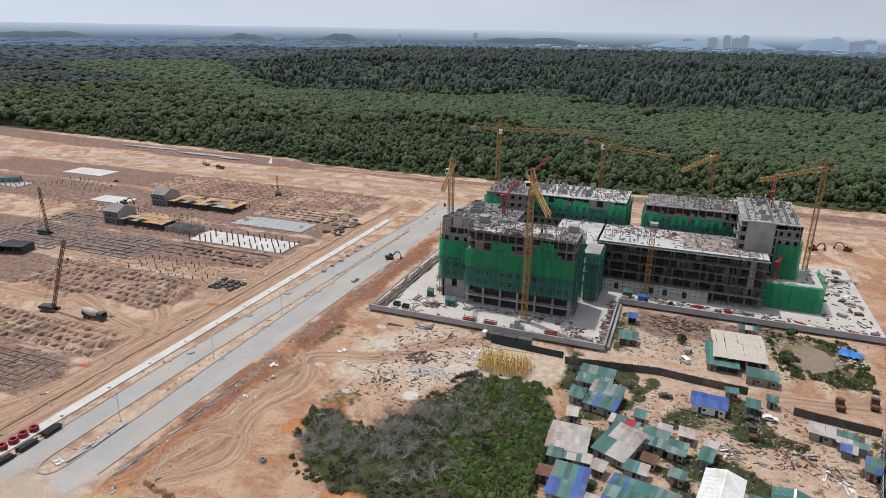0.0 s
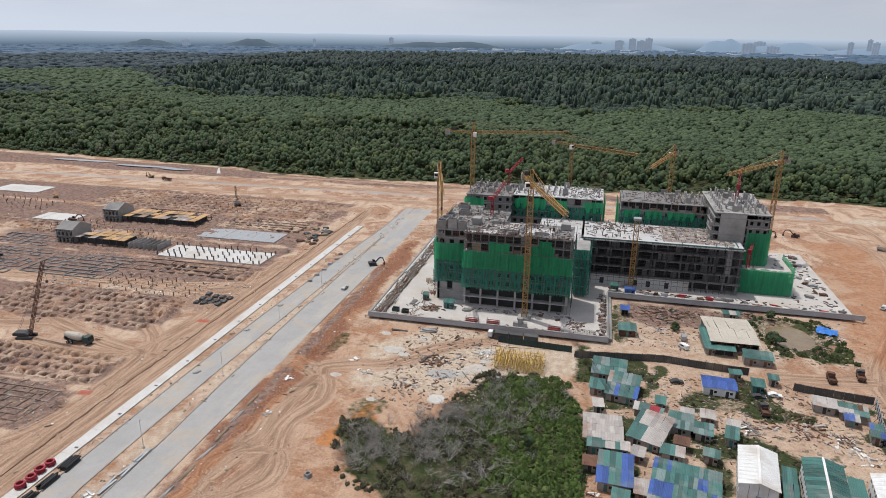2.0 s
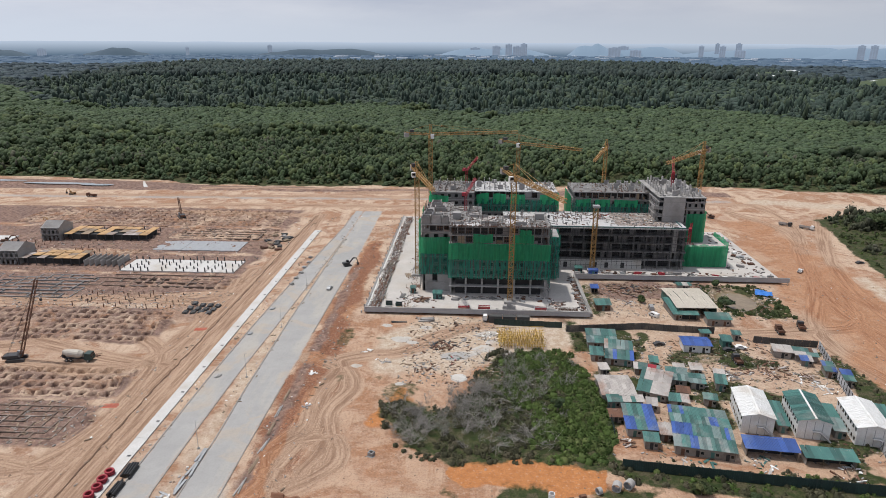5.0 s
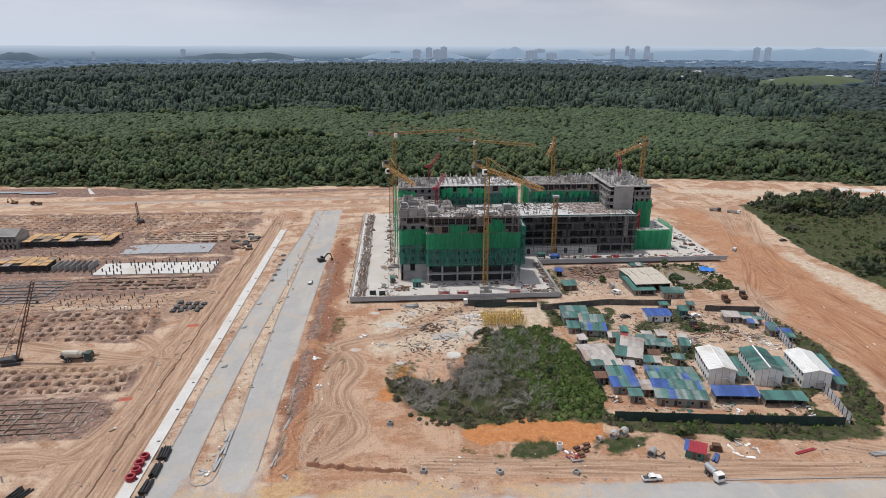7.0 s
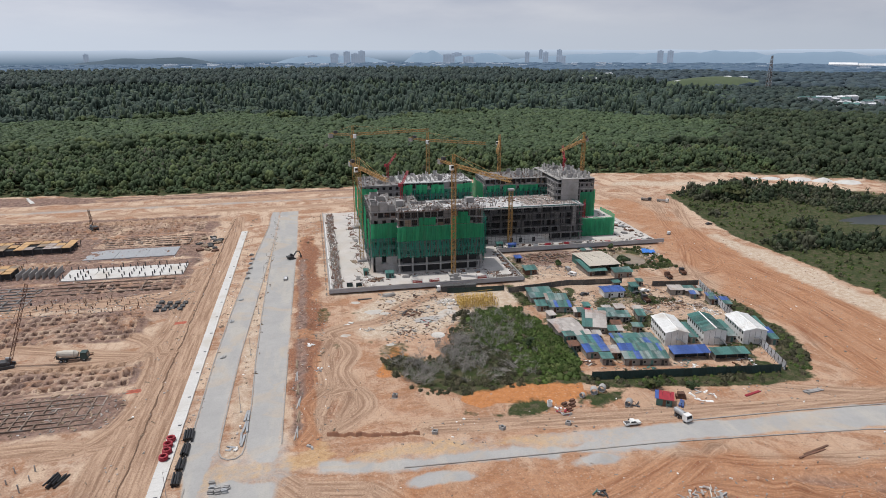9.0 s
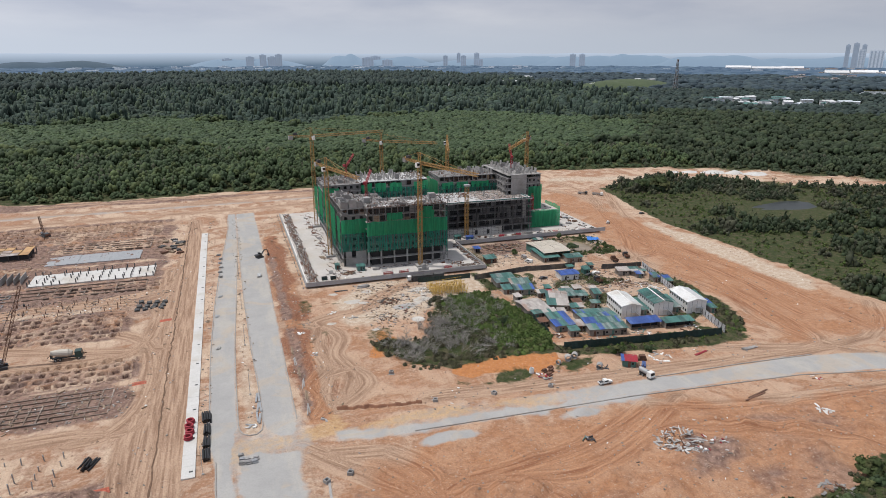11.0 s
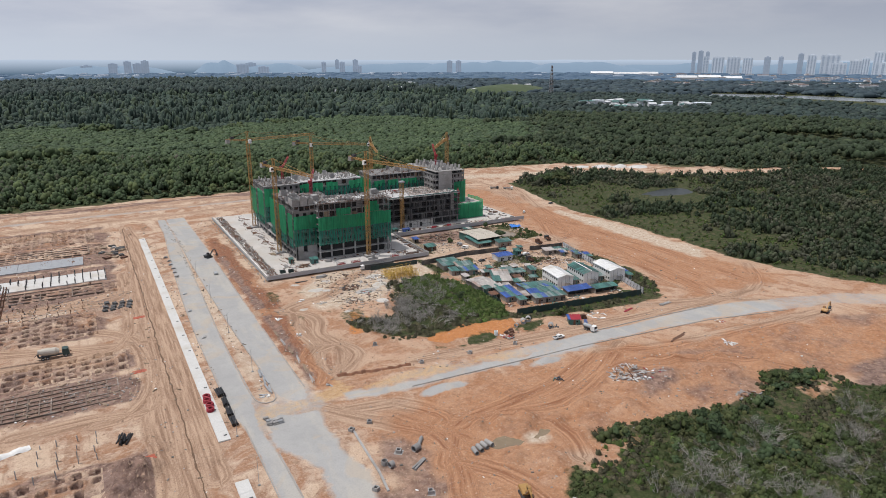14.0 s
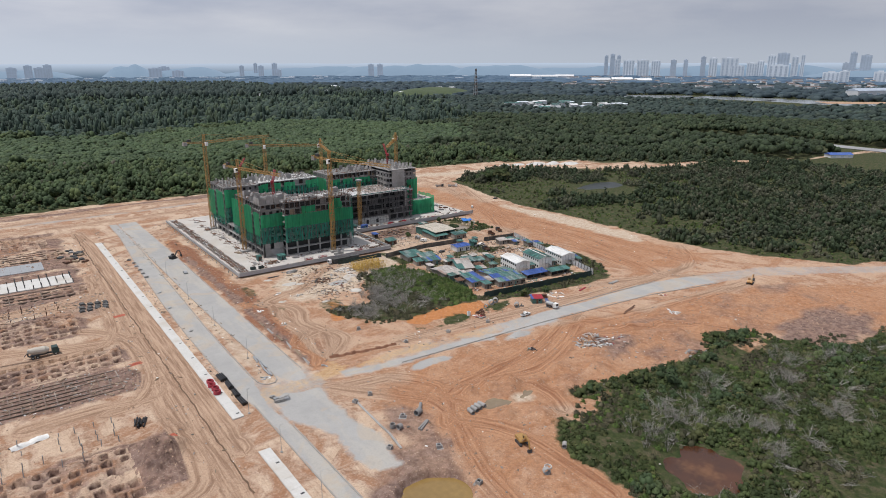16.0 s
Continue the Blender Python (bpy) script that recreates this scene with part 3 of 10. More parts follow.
def covers(X, Y):
    """Shares of the ground's covers at places: plants, gravel, clay and so on."""

    def wob(scale, amp, seed):
        return amp * vnoise(X, Y, scale, seed, 3)

    out = {}
    veg = soft(sd_poly(X, Y, FOREST_EDGE) + wob(14, 6, 31), 3)
    for p in (THICKET, SCRUB, NEARSCRUB, VILLAGE_VERGE):
        veg = np.maximum(veg, soft(sd_poly(X, Y, p) + wob(9, 3.5, 32), 2))
    veg = np.maximum(veg, (X < -700) * 1.0)
    yard = np.minimum.reduce([sd_poly(X, Y, q) for q in ([(118, 62), (186, 56), (204, 130), (120, 146)], [(182, 152), (206, 152), (206, 186), (176, 186)], [(130, 150), (134, 150), (134, 188), (130, 188)], [(66, 44), (130, 44), (130, 52), (80, 52)])])
    veg = np.maximum(veg, 0.95 * soft(0.02 - vnoise(X, Y, 9, 77, 4), 0.14) * soft(yard, 3))
    for a, b, rx, ry, sd in ((54.4, 128, 6, 2.6, 81), (190, 172, 13, 15, 82), (66, 92, 6, 6, 83), (58, 100, 3, 2, 84), (134, 167, 4, 18, 85), (47, 100, 2, 4, 86), (43, 128, 3, 8, 87), (160, 120, 10, 6, 88)):
        veg = np.maximum(veg, 0.52 * soft((np.hypot((X - a) / rx, (Y - b) / ry) - 1) * ry + wob(3, 2.5, sd), 1.5))
    for a, b, rx, ry in DRY:
        veg = veg * (1 - 0.6 * soft((np.hypot((X - a) / rx, (Y - b) / ry) - 1) * ry + wob(4, 3, 89), 2))
    out["veg"] = veg
    gravel = np.maximum.reduce([soft(sd_poly(X, Y, p) + wob(7, 0.35, 33), 0.7) for p in (ROAD_L, ROAD_R)] + [soft(sd_poly(X, Y, p) + wob(6, 2.4, 33), 1.6) for p in (APRON, ROAD_STRIP)] + [soft(sd_poly(X, Y, ROAD_X) + wob(11, 2.2, 33), 1.0) * np.clip(0.40 + (X - 95) / 60, 0.36, 1) * np.clip((232 - X) / 14, 0.55, 1)])
    for a, b, rx, ry, s in ((68, 22, 9, 2.6, 41), (108, 22, 6, 2.0, 42), (82, 116, 5, 3, 46)):
        gravel = np.maximum(gravel, soft((np.hypot((X - a) / rx, (Y - b) / ry) - 1) * ry + wob(6, 1.5, s), 0.8))
    gravel = np.maximum(gravel, 0.5 * soft(sd_poly(X, Y, [(8, 48), (32, 48), (34, 30), (30, 24), (19, 28), (12, 24), (8, 30)]) + wob(5, 2, 34), 2))
    gravel = gravel * (1 - soft(sd_poly(X, Y, MEDIAN), 0.4))
    gravel = np.maximum(gravel, 0.6 * soft(sd_poly(X, Y, [(-400, 316), (250, 336), (250, 341), (-400, 323)]) + wob(12, 3, 43), 2))
    out["gravel"] = gravel
    out["orange"] = np.maximum(soft(sd_poly(X, Y, ORANGE) + wob(6, 2, 34), 1.2), 0.7 * soft(d_line(X, Y, [(60, 76), (66, 92), (72, 66)]) - 3 + wob(6, 3, 35), 2))
    dark = np.zeros_like(X)
    for x0, y0, x1, y1 in ((-160, 83, -15, 101), (-160, 119, -22, 147), (-62, 3, -14, 30), (-160, 186, -14, 212), (-70, 60, -14, 81)):
        dark = np.maximum(dark, soft(sd_poly(X, Y, [(x0, y0), (x1, y0), (x1, y1), (x0, y1)]) + wob(8, 4, 36), 1.6))
    for y0, y1, s in ((150, 185, 37), (214, 258, 38), (260, 300, 39)):
        dark = np.maximum(dark, (0.85 + 0.2 * vnoise(X, Y, 20, s, 2)) * soft(sd_poly(X, Y, [(-330, y0), (-14, y0), (-14, y1), (-330, y1)]) + wob(8, 4, s), 2))
    dark = np.maximum(dark, 1.3 * soft(np.abs(Y - (355 + 0.00012 * (X - 60) ** 2)) - 6.5 + wob(10, 3, 39), 3) * (X < 255))
    dark = np.maximum(dark, 1.3 * soft(sd_poly(X, Y, [(-460, 362), (-300, 352), (-170, 348), (-95, 351), (-70, 358), (-110, 368), (-160, 374), (-300, 380), (-460, 390)]) + wob(9, 5, 92), 3))
    dark = np.maximum(dark, 1.1 * soft(sd_poly(X, Y, [(-74, 163), (-48, 161), (-19, 165), (-12, 186), (-49, 184), (-72, 184)]) + wob(6, 2, 93), 2))
    dark = np.maximum(dark, 0.9 * soft(sd_poly(X, Y, [(-33, 26), (-19, 26), (-13, 24), (-17, 14), (-27, 8), (-31, 14)]) + wob(6, 2, 94), 2))
    dark = np.maximum(dark, 0.9 * soft(sd_poly(X, Y, [(27, -46), (45, -30), (50, -5), (40, 8), (34, -10), (20, -24), (18, -40)]) + wob(7, 5, 46), 3) * 0.7)
    dark = np.maximum(dark, 0.8 * soft(sd_poly(X, Y, [(118, -14), (134, -10), (140, 0), (128, 2)]) + wob(7, 4, 48), 3))
    dark = np.maximum(dark, soft(sd_poly(X, Y, [(136, 168), (166, 168), (190, 188), (136, 188)]) + wob(7, 4, 49), 3) * 0.8)
    dark = np.maximum(dark, np.maximum.reduce([(0.9 if a < 30 else 0.3) * soft((np.hypot(X - a, Y - b) - 0.8 * r) + wob(4, 2.0, 54), 2.0) for a, b, r, z in PILES_OF_EARTH if (a, b) not in ((68, 21), (108, 22))]))
    dark = np.maximum(dark, 0.5 * soft(sd_poly(X, Y, [(-30, 138), (-10, 138), (-8, 160), (-30, 162)]) + wob(6, 4, 55), 3))
    dark = np.maximum(dark, 0.75 * soft(np.abs(X - 34.8) - 2.0 + wob(6, 1.6, 56), 1.0) * (Y > 46) * (Y < 200))
    dark = np.maximum(dark, 0.95 * soft(np.hypot((X - 208) / 2.2, Y + 43) - 13 + wob(6, 5, 57), 4))
    dark = np.maximum(dark, 0.9 * soft(np.hypot((X - 97) / 1.4, Y + 60) - 12 + wob(6, 5, 98), 3))
    dark = np.maximum(dark, (0.32 + 0.5 * vnoise(X, Y, 9, 58, 3)) * soft(sd_poly(X, Y, [(110, -26), (240, -46), (256, -4), (190, 6), (130, 14)]) + wob(10, 6, 59), 5))
    out["dark"] = dark
    out["ochre"] = np.maximum(soft(sd_poly(X, Y, [(7, 46), (11, 34), (16, 37), (30, 37), (41, 43), (44, 37), (34, 31), (20, 31), (14, 27), (8, 31)]) + wob(5, 3, 95), 2.5), 0.8 * soft(sd_poly(X, Y, [(41, 34), (80, 31), (126, 27), (140, 31), (86, 36), (60, 37.5)]) + wob(9, 3, 96), 2))
    out["pale"] = np.maximum.reduce([
        0.9 * soft(sd_poly(X, Y, [(58, 104), (84, 104), (120, 126), (128, 146), (70, 146), (52, 130)]) + wob(9, 5, 47), 4),
        0.5 * soft(sd_poly(X, Y, [(130, 70), (150, 60), (196, 70), (204, 128), (176, 136), (220, 190), (130, 190), (118, 130)]) + wob(12, 5, 48), 4),
        0.9 * soft(sd_poly(X, Y, [(258, 200), (266, 130), (262, 80), (250, 80), (246, 130), (250, 200)]) + wob(9, 6, 49), 5),
        0.6 * soft(np.abs(X - 18.2) - 2.5 + wob(9, 2, 50), 2) * (Y > 40) * (Y < 240),
        0.55 * soft(sd_poly(X, Y, [(-66, 146), (-24, 148), (-24, 164), (-66, 164)]) + wob(9, 4, 52), 3),
        0.7 * soft(np.hypot(X - 77, Y + 14) - 4 + wob(5, 2, 53), 2),
        0.8 * soft(sd_poly(X, Y, [(256, 330), (268, 350), (360, 330), (480, 240), (500, 228), (470, 236), (354, 318)]) + wob(9, 6, 51), 5)])
    d, side, along = nearest_track(X, Y)
    dd = np.clip(d + wob(12, 1.2, 60) - 1.2, 0, None)
    out["track"] = np.maximum(np.exp(-(dd / 3.0) ** 2), 0.42 * np.exp(-(dd / 6.0) ** 2))
    out["side"], out["along"] = side, along
    red = 0.5 * soft(34 - X + wob(20, 8, 61), 6) * soft(Y - 150 + wob(16, 10, 62), 10)
    red = np.maximum(red, 1.15 * soft(np.abs(X - 37.0) - 3.6 + wob(9, 2.5, 63), 1.5) * (Y > 40) * (Y < 240))
    red = np.maximum(red, 0.85 * soft(sd_poly(X, Y, [(36, 22), (34, -70), (70, -70), (80, -30), (170, -30), (210, 0), (120, 24), (60, 24), (40, 28)]) + wob(16, 10, 65), 8))
    red = np.maximum(red, 1.0 * soft(sd_poly(X, Y, [(120, 22), (230, 2), (330, -60), (330, -100), (190, -40), (150, -24), (110, -26)]) + wob(16, 10, 66), 8))
    red = np.maximum(red, 0.85 * soft(sd_poly(X, Y, [(200, 40), (262, 20), (256, 300), (226, 300), (208, 190)]) + wob(20, 12, 64), 10))
    out["red"] = red
    out["raw"] = soft(sd_poly(X, Y, [(32, 42), (40, 46), (46, 60), (44, 84), (52, 96), (43, 112), (40, 150), (42, 240), (33, 240), (32, 120)]) + wob(8, 5, 97), 2.5)
    return out


def ground_material():
    m = bpy.data.materials.new("laterite_ground")
    m.use_nodes = True
    n, l = m.node_tree.nodes, m.node_tree.links
    b = n["Principled BSDF"]
    b.inputs["Roughness"].default_value = 0.95
    b.inputs["Specular IOR Level"].default_value = 0.15
    g = n.new("ShaderNodeNewGeometry")

    def nz(s, d=5, stretch=None, turn=0.0):
        t = n.new("ShaderNodeTexNoise")
        t.inputs["Scale"].default_value, t.inputs["Detail"].default_value, t.inputs["Roughness"].default_value = s, d, 0.62
        src = g.outputs["Position"]
        if stretch:
            mp = n.new("ShaderNodeMapping")
            mp.inputs["Scale"].default_value = stretch
            mp.inputs["Rotation"].default_value = (0, 0, turn)
            l.new(src, mp.inputs["Vector"])
            src = mp.outputs["Vector"]
        l.new(src, t.inputs["Vector"])
        return t.outputs["Fac"]

    def rng(src, lo, hi, a=0.0, c=1.0):
        x = n.new("ShaderNodeMapRange")
        for key, val in (("From Min", lo), ("From Max", hi), ("To Min", a), ("To Max", c)):
            x.inputs[key].default_value = val
        l.new(src, x.inputs["Value"])
        return x.outputs["Result"]

    def mix(fac, a, c):
        x = n.new("ShaderNodeMix")
        x.data_type = "RGBA"
        for sock, val in ((x.inputs["Factor"], fac), (x.inputs["A"], a), (x.inputs["B"], c)):
            if isinstance(val, (int, float)):
                sock.default_value = val
            elif isinstance(val, tuple):
                sock.default_value = (*val, 1)
            else:
                l.new(val, sock)
        return x.outputs["Result"]

    def cover(name, breakup, amount, lo=0.42, hi=0.58):
        """A cover's share, with its edge broken up by noise."""
        a = n.new("ShaderNodeAttribute")
        a.attribute_name = name
        s = n.new("ShaderNodeMath")
        s.operation = "MULTIPLY_ADD"
        l.new(breakup, s.inputs[0])
        s.inputs[1].default_value = amount
        l.new(a.outputs["Fac"], s.inputs[2])
        return rng(s.outputs["Value"], lo + amount * 0.5, hi + amount * 0.5)

    n_big, n_mid, n_fine, n_grain = nz(0.018, 4), nz(0.09, 6), nz(0.5, 7), nz(2.2, 6)
    streak = nz(0.12, 5, (1.0, 0.22, 1.0))
    scrape = nz(0.55, 5, (1.0, 0.10, 1.0), 0.6)
    scrape2 = nz(0.55, 5, (0.10, 1.0, 1.0), 0.35)
    soil = mix(rng(n_big, 0.35, 0.65), (0.390, 0.268, 0.192), (0.350, 0.215, 0.146))
    soil = mix(rng(n_mid, 0.45, 0.62, 0, 0.75), soil, (0.480, 0.360, 0.275))
    soil = mix(rng(streak, 0.5, 0.66, 0, 0.6), soil, (0.300, 0.165, 0.100))
    soil = mix(rng(n_fine, 0.48, 0.64, 0, 0.7), soil, (0.235, 0.145, 0.098))
    ridges = nz(0.22, 7)
    soil = mix(rng(ridges, 0.555, 0.60, 0, 0.75), soil, (0.245, 0.128, 0.076))
    soil = mix(rng(ridges, 0.445, 0.40, 0, 0.65), soil, (0.520, 0.405, 0.310))
    swirl = n.new("ShaderNodeTexNoise")
    swirl.inputs["Scale"].default_value, swirl.inputs["Detail"].default_value, swirl.inputs["Distortion"].default_value = 0.05, 8, 1.8
    l.new(g.outputs["Position"], swirl.inputs["Vector"])
    soil = mix(rng(swirl.outputs["Fac"], 0.50, 0.55, 0, 0.75), soil, (0.530, 0.405, 0.300))
    soil = mix(rng(swirl.outputs["Fac"], 0.455, 0.41, 0, 0.75), soil, (0.290, 0.145, 0.080))
    soil = mix(rng(scrape, 0.54, 0.64, 0, 0.5), soil, (0.250, 0.150, 0.098))
    soil = mix(rng(scrape2, 0.55, 0.66, 0, 0.45), soil, (0.470, 0.355, 0.265))
    soil = mix(rng(nz(0.9, 6), 0.5, 0.64, 0, 0.5), soil, (0.470, 0.350, 0.262))
    soil = mix(rng(cover("red", n_mid, 0.9, 0.2, 0.9), 0, 1, 0, 0.82), soil, mix(rng(n_fine, 0.36, 0.64), (0.400, 0.205, 0.108), (0.285, 0.128, 0.064)))
    soil = mix(cover("raw", n_fine, 1.1, 0.35, 0.75), soil, mix(rng(n_grain, 0.38, 0.62), (0.300, 0.140, 0.082), (0.150, 0.070, 0.044)))
    soil = mix(cover("pale", n_mid, 0.5, 0.3, 0.7), soil, mix(rng(n_fine, 0.38, 0.62), (0.520, 0.440, 0.355), (0.400, 0.305, 0.222)))
    soil = mix(cover("orange", n_mid, 0.3), soil, mix(rng(n_fine, 0.36, 0.64), (0.470, 0.205, 0.078), (0.370, 0.150, 0.056)))
    soil = mix(rng(cover("ochre", n_mid, 0.8, 0.35, 0.75), 0, 1, 0, 0.75), soil, mix(rng(n_fine, 0.36, 0.64), (0.500, 0.345, 0.185), (0.420, 0.270, 0.140)))
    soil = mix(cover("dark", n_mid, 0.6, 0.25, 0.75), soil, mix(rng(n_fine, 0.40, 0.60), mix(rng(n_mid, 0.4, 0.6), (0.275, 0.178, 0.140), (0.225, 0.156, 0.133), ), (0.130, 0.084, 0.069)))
    lat, alo = n.new("ShaderNodeAttribute"), n.new("ShaderNodeAttribute")
    lat.attribute_name, alo.attribute_name = "side", "along"
    cx = n.new("ShaderNodeCombineXYZ")
    sc = n.new("ShaderNodeMath")
    sc.operation = "MULTIPLY"
    sc.inputs[1].default_value = 0.05
    l.new(alo.outputs["Fac"], sc.inputs[0])
    l.new(lat.outputs["Fac"], cx.inputs["X"])
    l.new(sc.outputs["Value"], cx.inputs["Y"])
    ruts = n.new("ShaderNodeTexNoise")
    ruts.inputs["Scale"].default_value, ruts.inputs["Detail"].default_value, ruts.inputs["Roughness"].default_value = 0.9, 4, 0.65
    l.new(cx.outputs["Vector"], ruts.inputs["Vector"])
    tr = cover("track", ruts.outputs["Fac"], 1.5, 0.30, 0.75)
    soil = mix(tr, soil, mix(cover("red", n_mid, 0.2, 0.55, 0.85), mix(rng(ruts.outputs["Fac"], 0.38, 0.60), (0.235, 0.145, 0.098), (0.43, 0.300, 0.212)), mix(rng(ruts.outputs["Fac"], 0.36, 0.62), (0.225, 0.098, 0.052), (0.41, 0.225, 0.130))))
    grav = mix(rng(n_mid, 0.3, 0.7), (0.350, 0.343, 0.332), (0.285, 0.282, 0.276))
    grav = mix(rng(streak, 0.50, 0.62, 0, 0.55), grav, (0.400, 0.370, 0.325))
    grav = mix(rng(swirl.outputs["Fac"], 0.54, 0.63, 0, 0.42), grav, (0.410, 0.325, 0.235))
    grav = mix(rng(n_fine, 0.50, 0.66, 0, 0.25), grav, (0.25, 0.245, 0.235))
    grav = mix(rng(n_grain, 0.45, 0.70, 0, 0.28), grav, (0.22, 0.215, 0.21))
    soil = mix(rng(n_grain, 0.48, 0.62, 0, 0.34), soil, (0.17, 0.100, 0.068))
    soil = mix(rng(nz(1.3, 5), 0.58, 0.66, 0, 0.35), soil, (0.50, 0.40, 0.315))
    on_gravel = cover("gravel", n_fine, 0.9, 0.25, 0.75)
    soil = mix(on_gravel, soil, grav)
    flatter = rng(on_gravel, 0, 1, 0.9, 0.10)
    grass = mix(rng(n_mid, 0.35, 0.65), (0.052, 0.064, 0.024), (0.078, 0.074, 0.036))
    grass = mix(rng(n_fine, 0.4, 0.6), grass, (0.030, 0.046, 0.015))
    grass = mix(rng(nz(0.3, 6), 0.50, 0.60, 0, 0.75), grass, (0.105, 0.086, 0.056))
    grass = mix(rng(n_grain, 0.46, 0.60, 0, 0.6), grass, (0.024, 0.032, 0.014))
    soil = mix(cover("veg", n_fine, 0.8, 0.35, 0.65), soil, grass)

    l.new(soil, b.inputs["Base Color"])
    bp = n.new("ShaderNodeBump")
    bp.inputs["Strength"].default_value, bp.inputs["Distance"].default_value = 0.9, 0.8
    l.new(n_fine, bp.inputs["Height"])
    l.new(flatter, bp.inputs["Strength"])
    bp2 = n.new("ShaderNodeBump")
    bp2.inputs["Strength"].default_value, bp2.inputs["Distance"].default_value = 0.8, 0.22
    l.new(n_grain, bp2.inputs["Height"])
    l.new(flatter, bp2.inputs["Strength"])
    l.new(bp.outputs["Normal"], bp2.inputs["Normal"])
    l.new(bp2.outputs["Normal"], b.inputs["Normal"])
    return m


M_GROUND = ground_material()


def earth_sheet(name, X, Y, Z, faces, label):
    me = big_mesh(name, np.stack([X, Y, Z], -1).reshape(-1, 3), faces, M_GROUND, smooth=True)
    cov = covers(X, Y)
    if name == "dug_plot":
        # Dark earth, deepened with depth: the pits' shade is put into its colour.
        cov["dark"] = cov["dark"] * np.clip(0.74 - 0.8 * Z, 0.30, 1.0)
    for key, arr in cov.items():
        at = me.attributes.new(key, "FLOAT", "POINT")
        at.data.foreach_set("value", np.ascontiguousarray(arr, dtype=np.float32).ravel())
    return tagged(new(name, me), label, "ground", kind="structure")


earth_sheet("ground", GX, GY, GZ, quads, "bare orange-brown earth site with tyre tracks and excavations")
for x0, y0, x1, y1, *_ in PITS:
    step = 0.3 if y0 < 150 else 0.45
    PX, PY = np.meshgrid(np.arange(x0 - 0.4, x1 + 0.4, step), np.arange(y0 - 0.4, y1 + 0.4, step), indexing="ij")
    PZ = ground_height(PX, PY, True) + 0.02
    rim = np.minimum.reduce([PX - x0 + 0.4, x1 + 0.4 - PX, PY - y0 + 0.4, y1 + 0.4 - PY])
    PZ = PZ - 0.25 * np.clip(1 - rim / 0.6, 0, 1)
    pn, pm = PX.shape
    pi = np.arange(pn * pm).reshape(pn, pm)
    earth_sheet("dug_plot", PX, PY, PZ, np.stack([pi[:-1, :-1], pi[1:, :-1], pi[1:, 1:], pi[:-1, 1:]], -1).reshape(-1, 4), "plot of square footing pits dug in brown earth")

# clods and stones lying about
rng_c = np.random.default_rng(11)
cx_, cy_ = rng_c.uniform(-110, 270, 60000), rng_c.uniform(-70, 300, 60000)
cw = covers(cx_, cy_)
p_keep = np.clip(0.10 + 0.5 * cw["dark"] + 0.08 * cw["red"] - cw["veg"] - 0.9 * cw["gravel"], 0.0, 1) * (sd_poly(cx_, cy_, DECK) > 1) * (np.abs(cx_ - 2.8) > 2.2)
sel = rng_c.uniform(0, 1, len(cx_)) < p_keep
cx_, cy_ = cx_[sel], cy_[sel]
cz_ = ground_height(cx_, cy_, True)
cr_ = rng_c.uniform(0.12, 0.42, len(cx_)) * rng_c.choice([0.7, 1.0, 1.5], len(cx_))
tet = rng_c.uniform(0.6, 1.2, (len(cx_), 5, 3)) * np.array([[1, 0, -0.2], [-0.5, 0.87, -0.2], [-0.5, -0.87, -0.2], [0.2, 0.1, 0.8], [-0.2, -0.2, 0.7]])[None]
cv = (tet * cr_[:, None, None] + np.stack([cx_, cy_, cz_], -1)[:, None, :]).reshape(-1, 3)
ct = (np.array([[0, 1, 3], [1, 2, 4], [1, 4, 3], [2, 0, 4], [0, 3, 4]])[None] + 5 * np.arange(len(cx_))[:, None, None]).reshape(-1, 3)
M_CLOD = material("dry_earth_clods", (0.33, 0.225, 0.16), (0.25, 0.165, 0.12), 0.1, 0.95, fine=8, island=0.4)
tagged(new("clods", big_mesh("clods", cv, ct, M_CLOD)), "loose clods of earth and stones over the site", "clods", kind="stuff")


# ---- woods ----
def sphere_proto(rng, lat, lon, lump, flat, cards, card_size):
    """A lumpy crown with loose leaf tufts round it: vertices about a unit crown, triangles."""
    v, f = [], []
    for i in range(lat + 1):
        th = math.pi * 0.62 * i / lat
        for j in range(lon):
            ph = 2 * math.pi * (j + 0.5 * (i % 2)) / lon
            r = 1 + lump * rng.uniform(-1, 1)
            v.append((r * math.sin(th) * math.cos(ph), r * math.sin(th) * math.sin(ph), flat * r * math.cos(th)))
    for i in range(lat):
        for j in range(lon):
            a, b = i * lon + j, i * lon + (j + 1) % lon
            c, d = a + lon, b + lon
            if i:
                f.append((a, d, b))
            f.append((a, c, d))
    for _ in range(cards):
        th, ph = math.acos(rng.uniform(-0.35, 1)), rng.uniform(0, 2 * math.pi)
        c = np.array([math.sin(th) * math.cos(ph), math.sin(th) * math.sin(ph), flat * math.cos(th)]) * rng.uniform(0.86, 1.2)
        k = len(v)
        for _ in range(3):
            v.append(tuple(c + card_size * np.array([rng.uniform(-1, 1), rng.uniform(-1, 1), rng.uniform(-0.7, 0.7)])))
        f.append((k, k + 1, k + 2))
    return np.array(v), np.array(f)


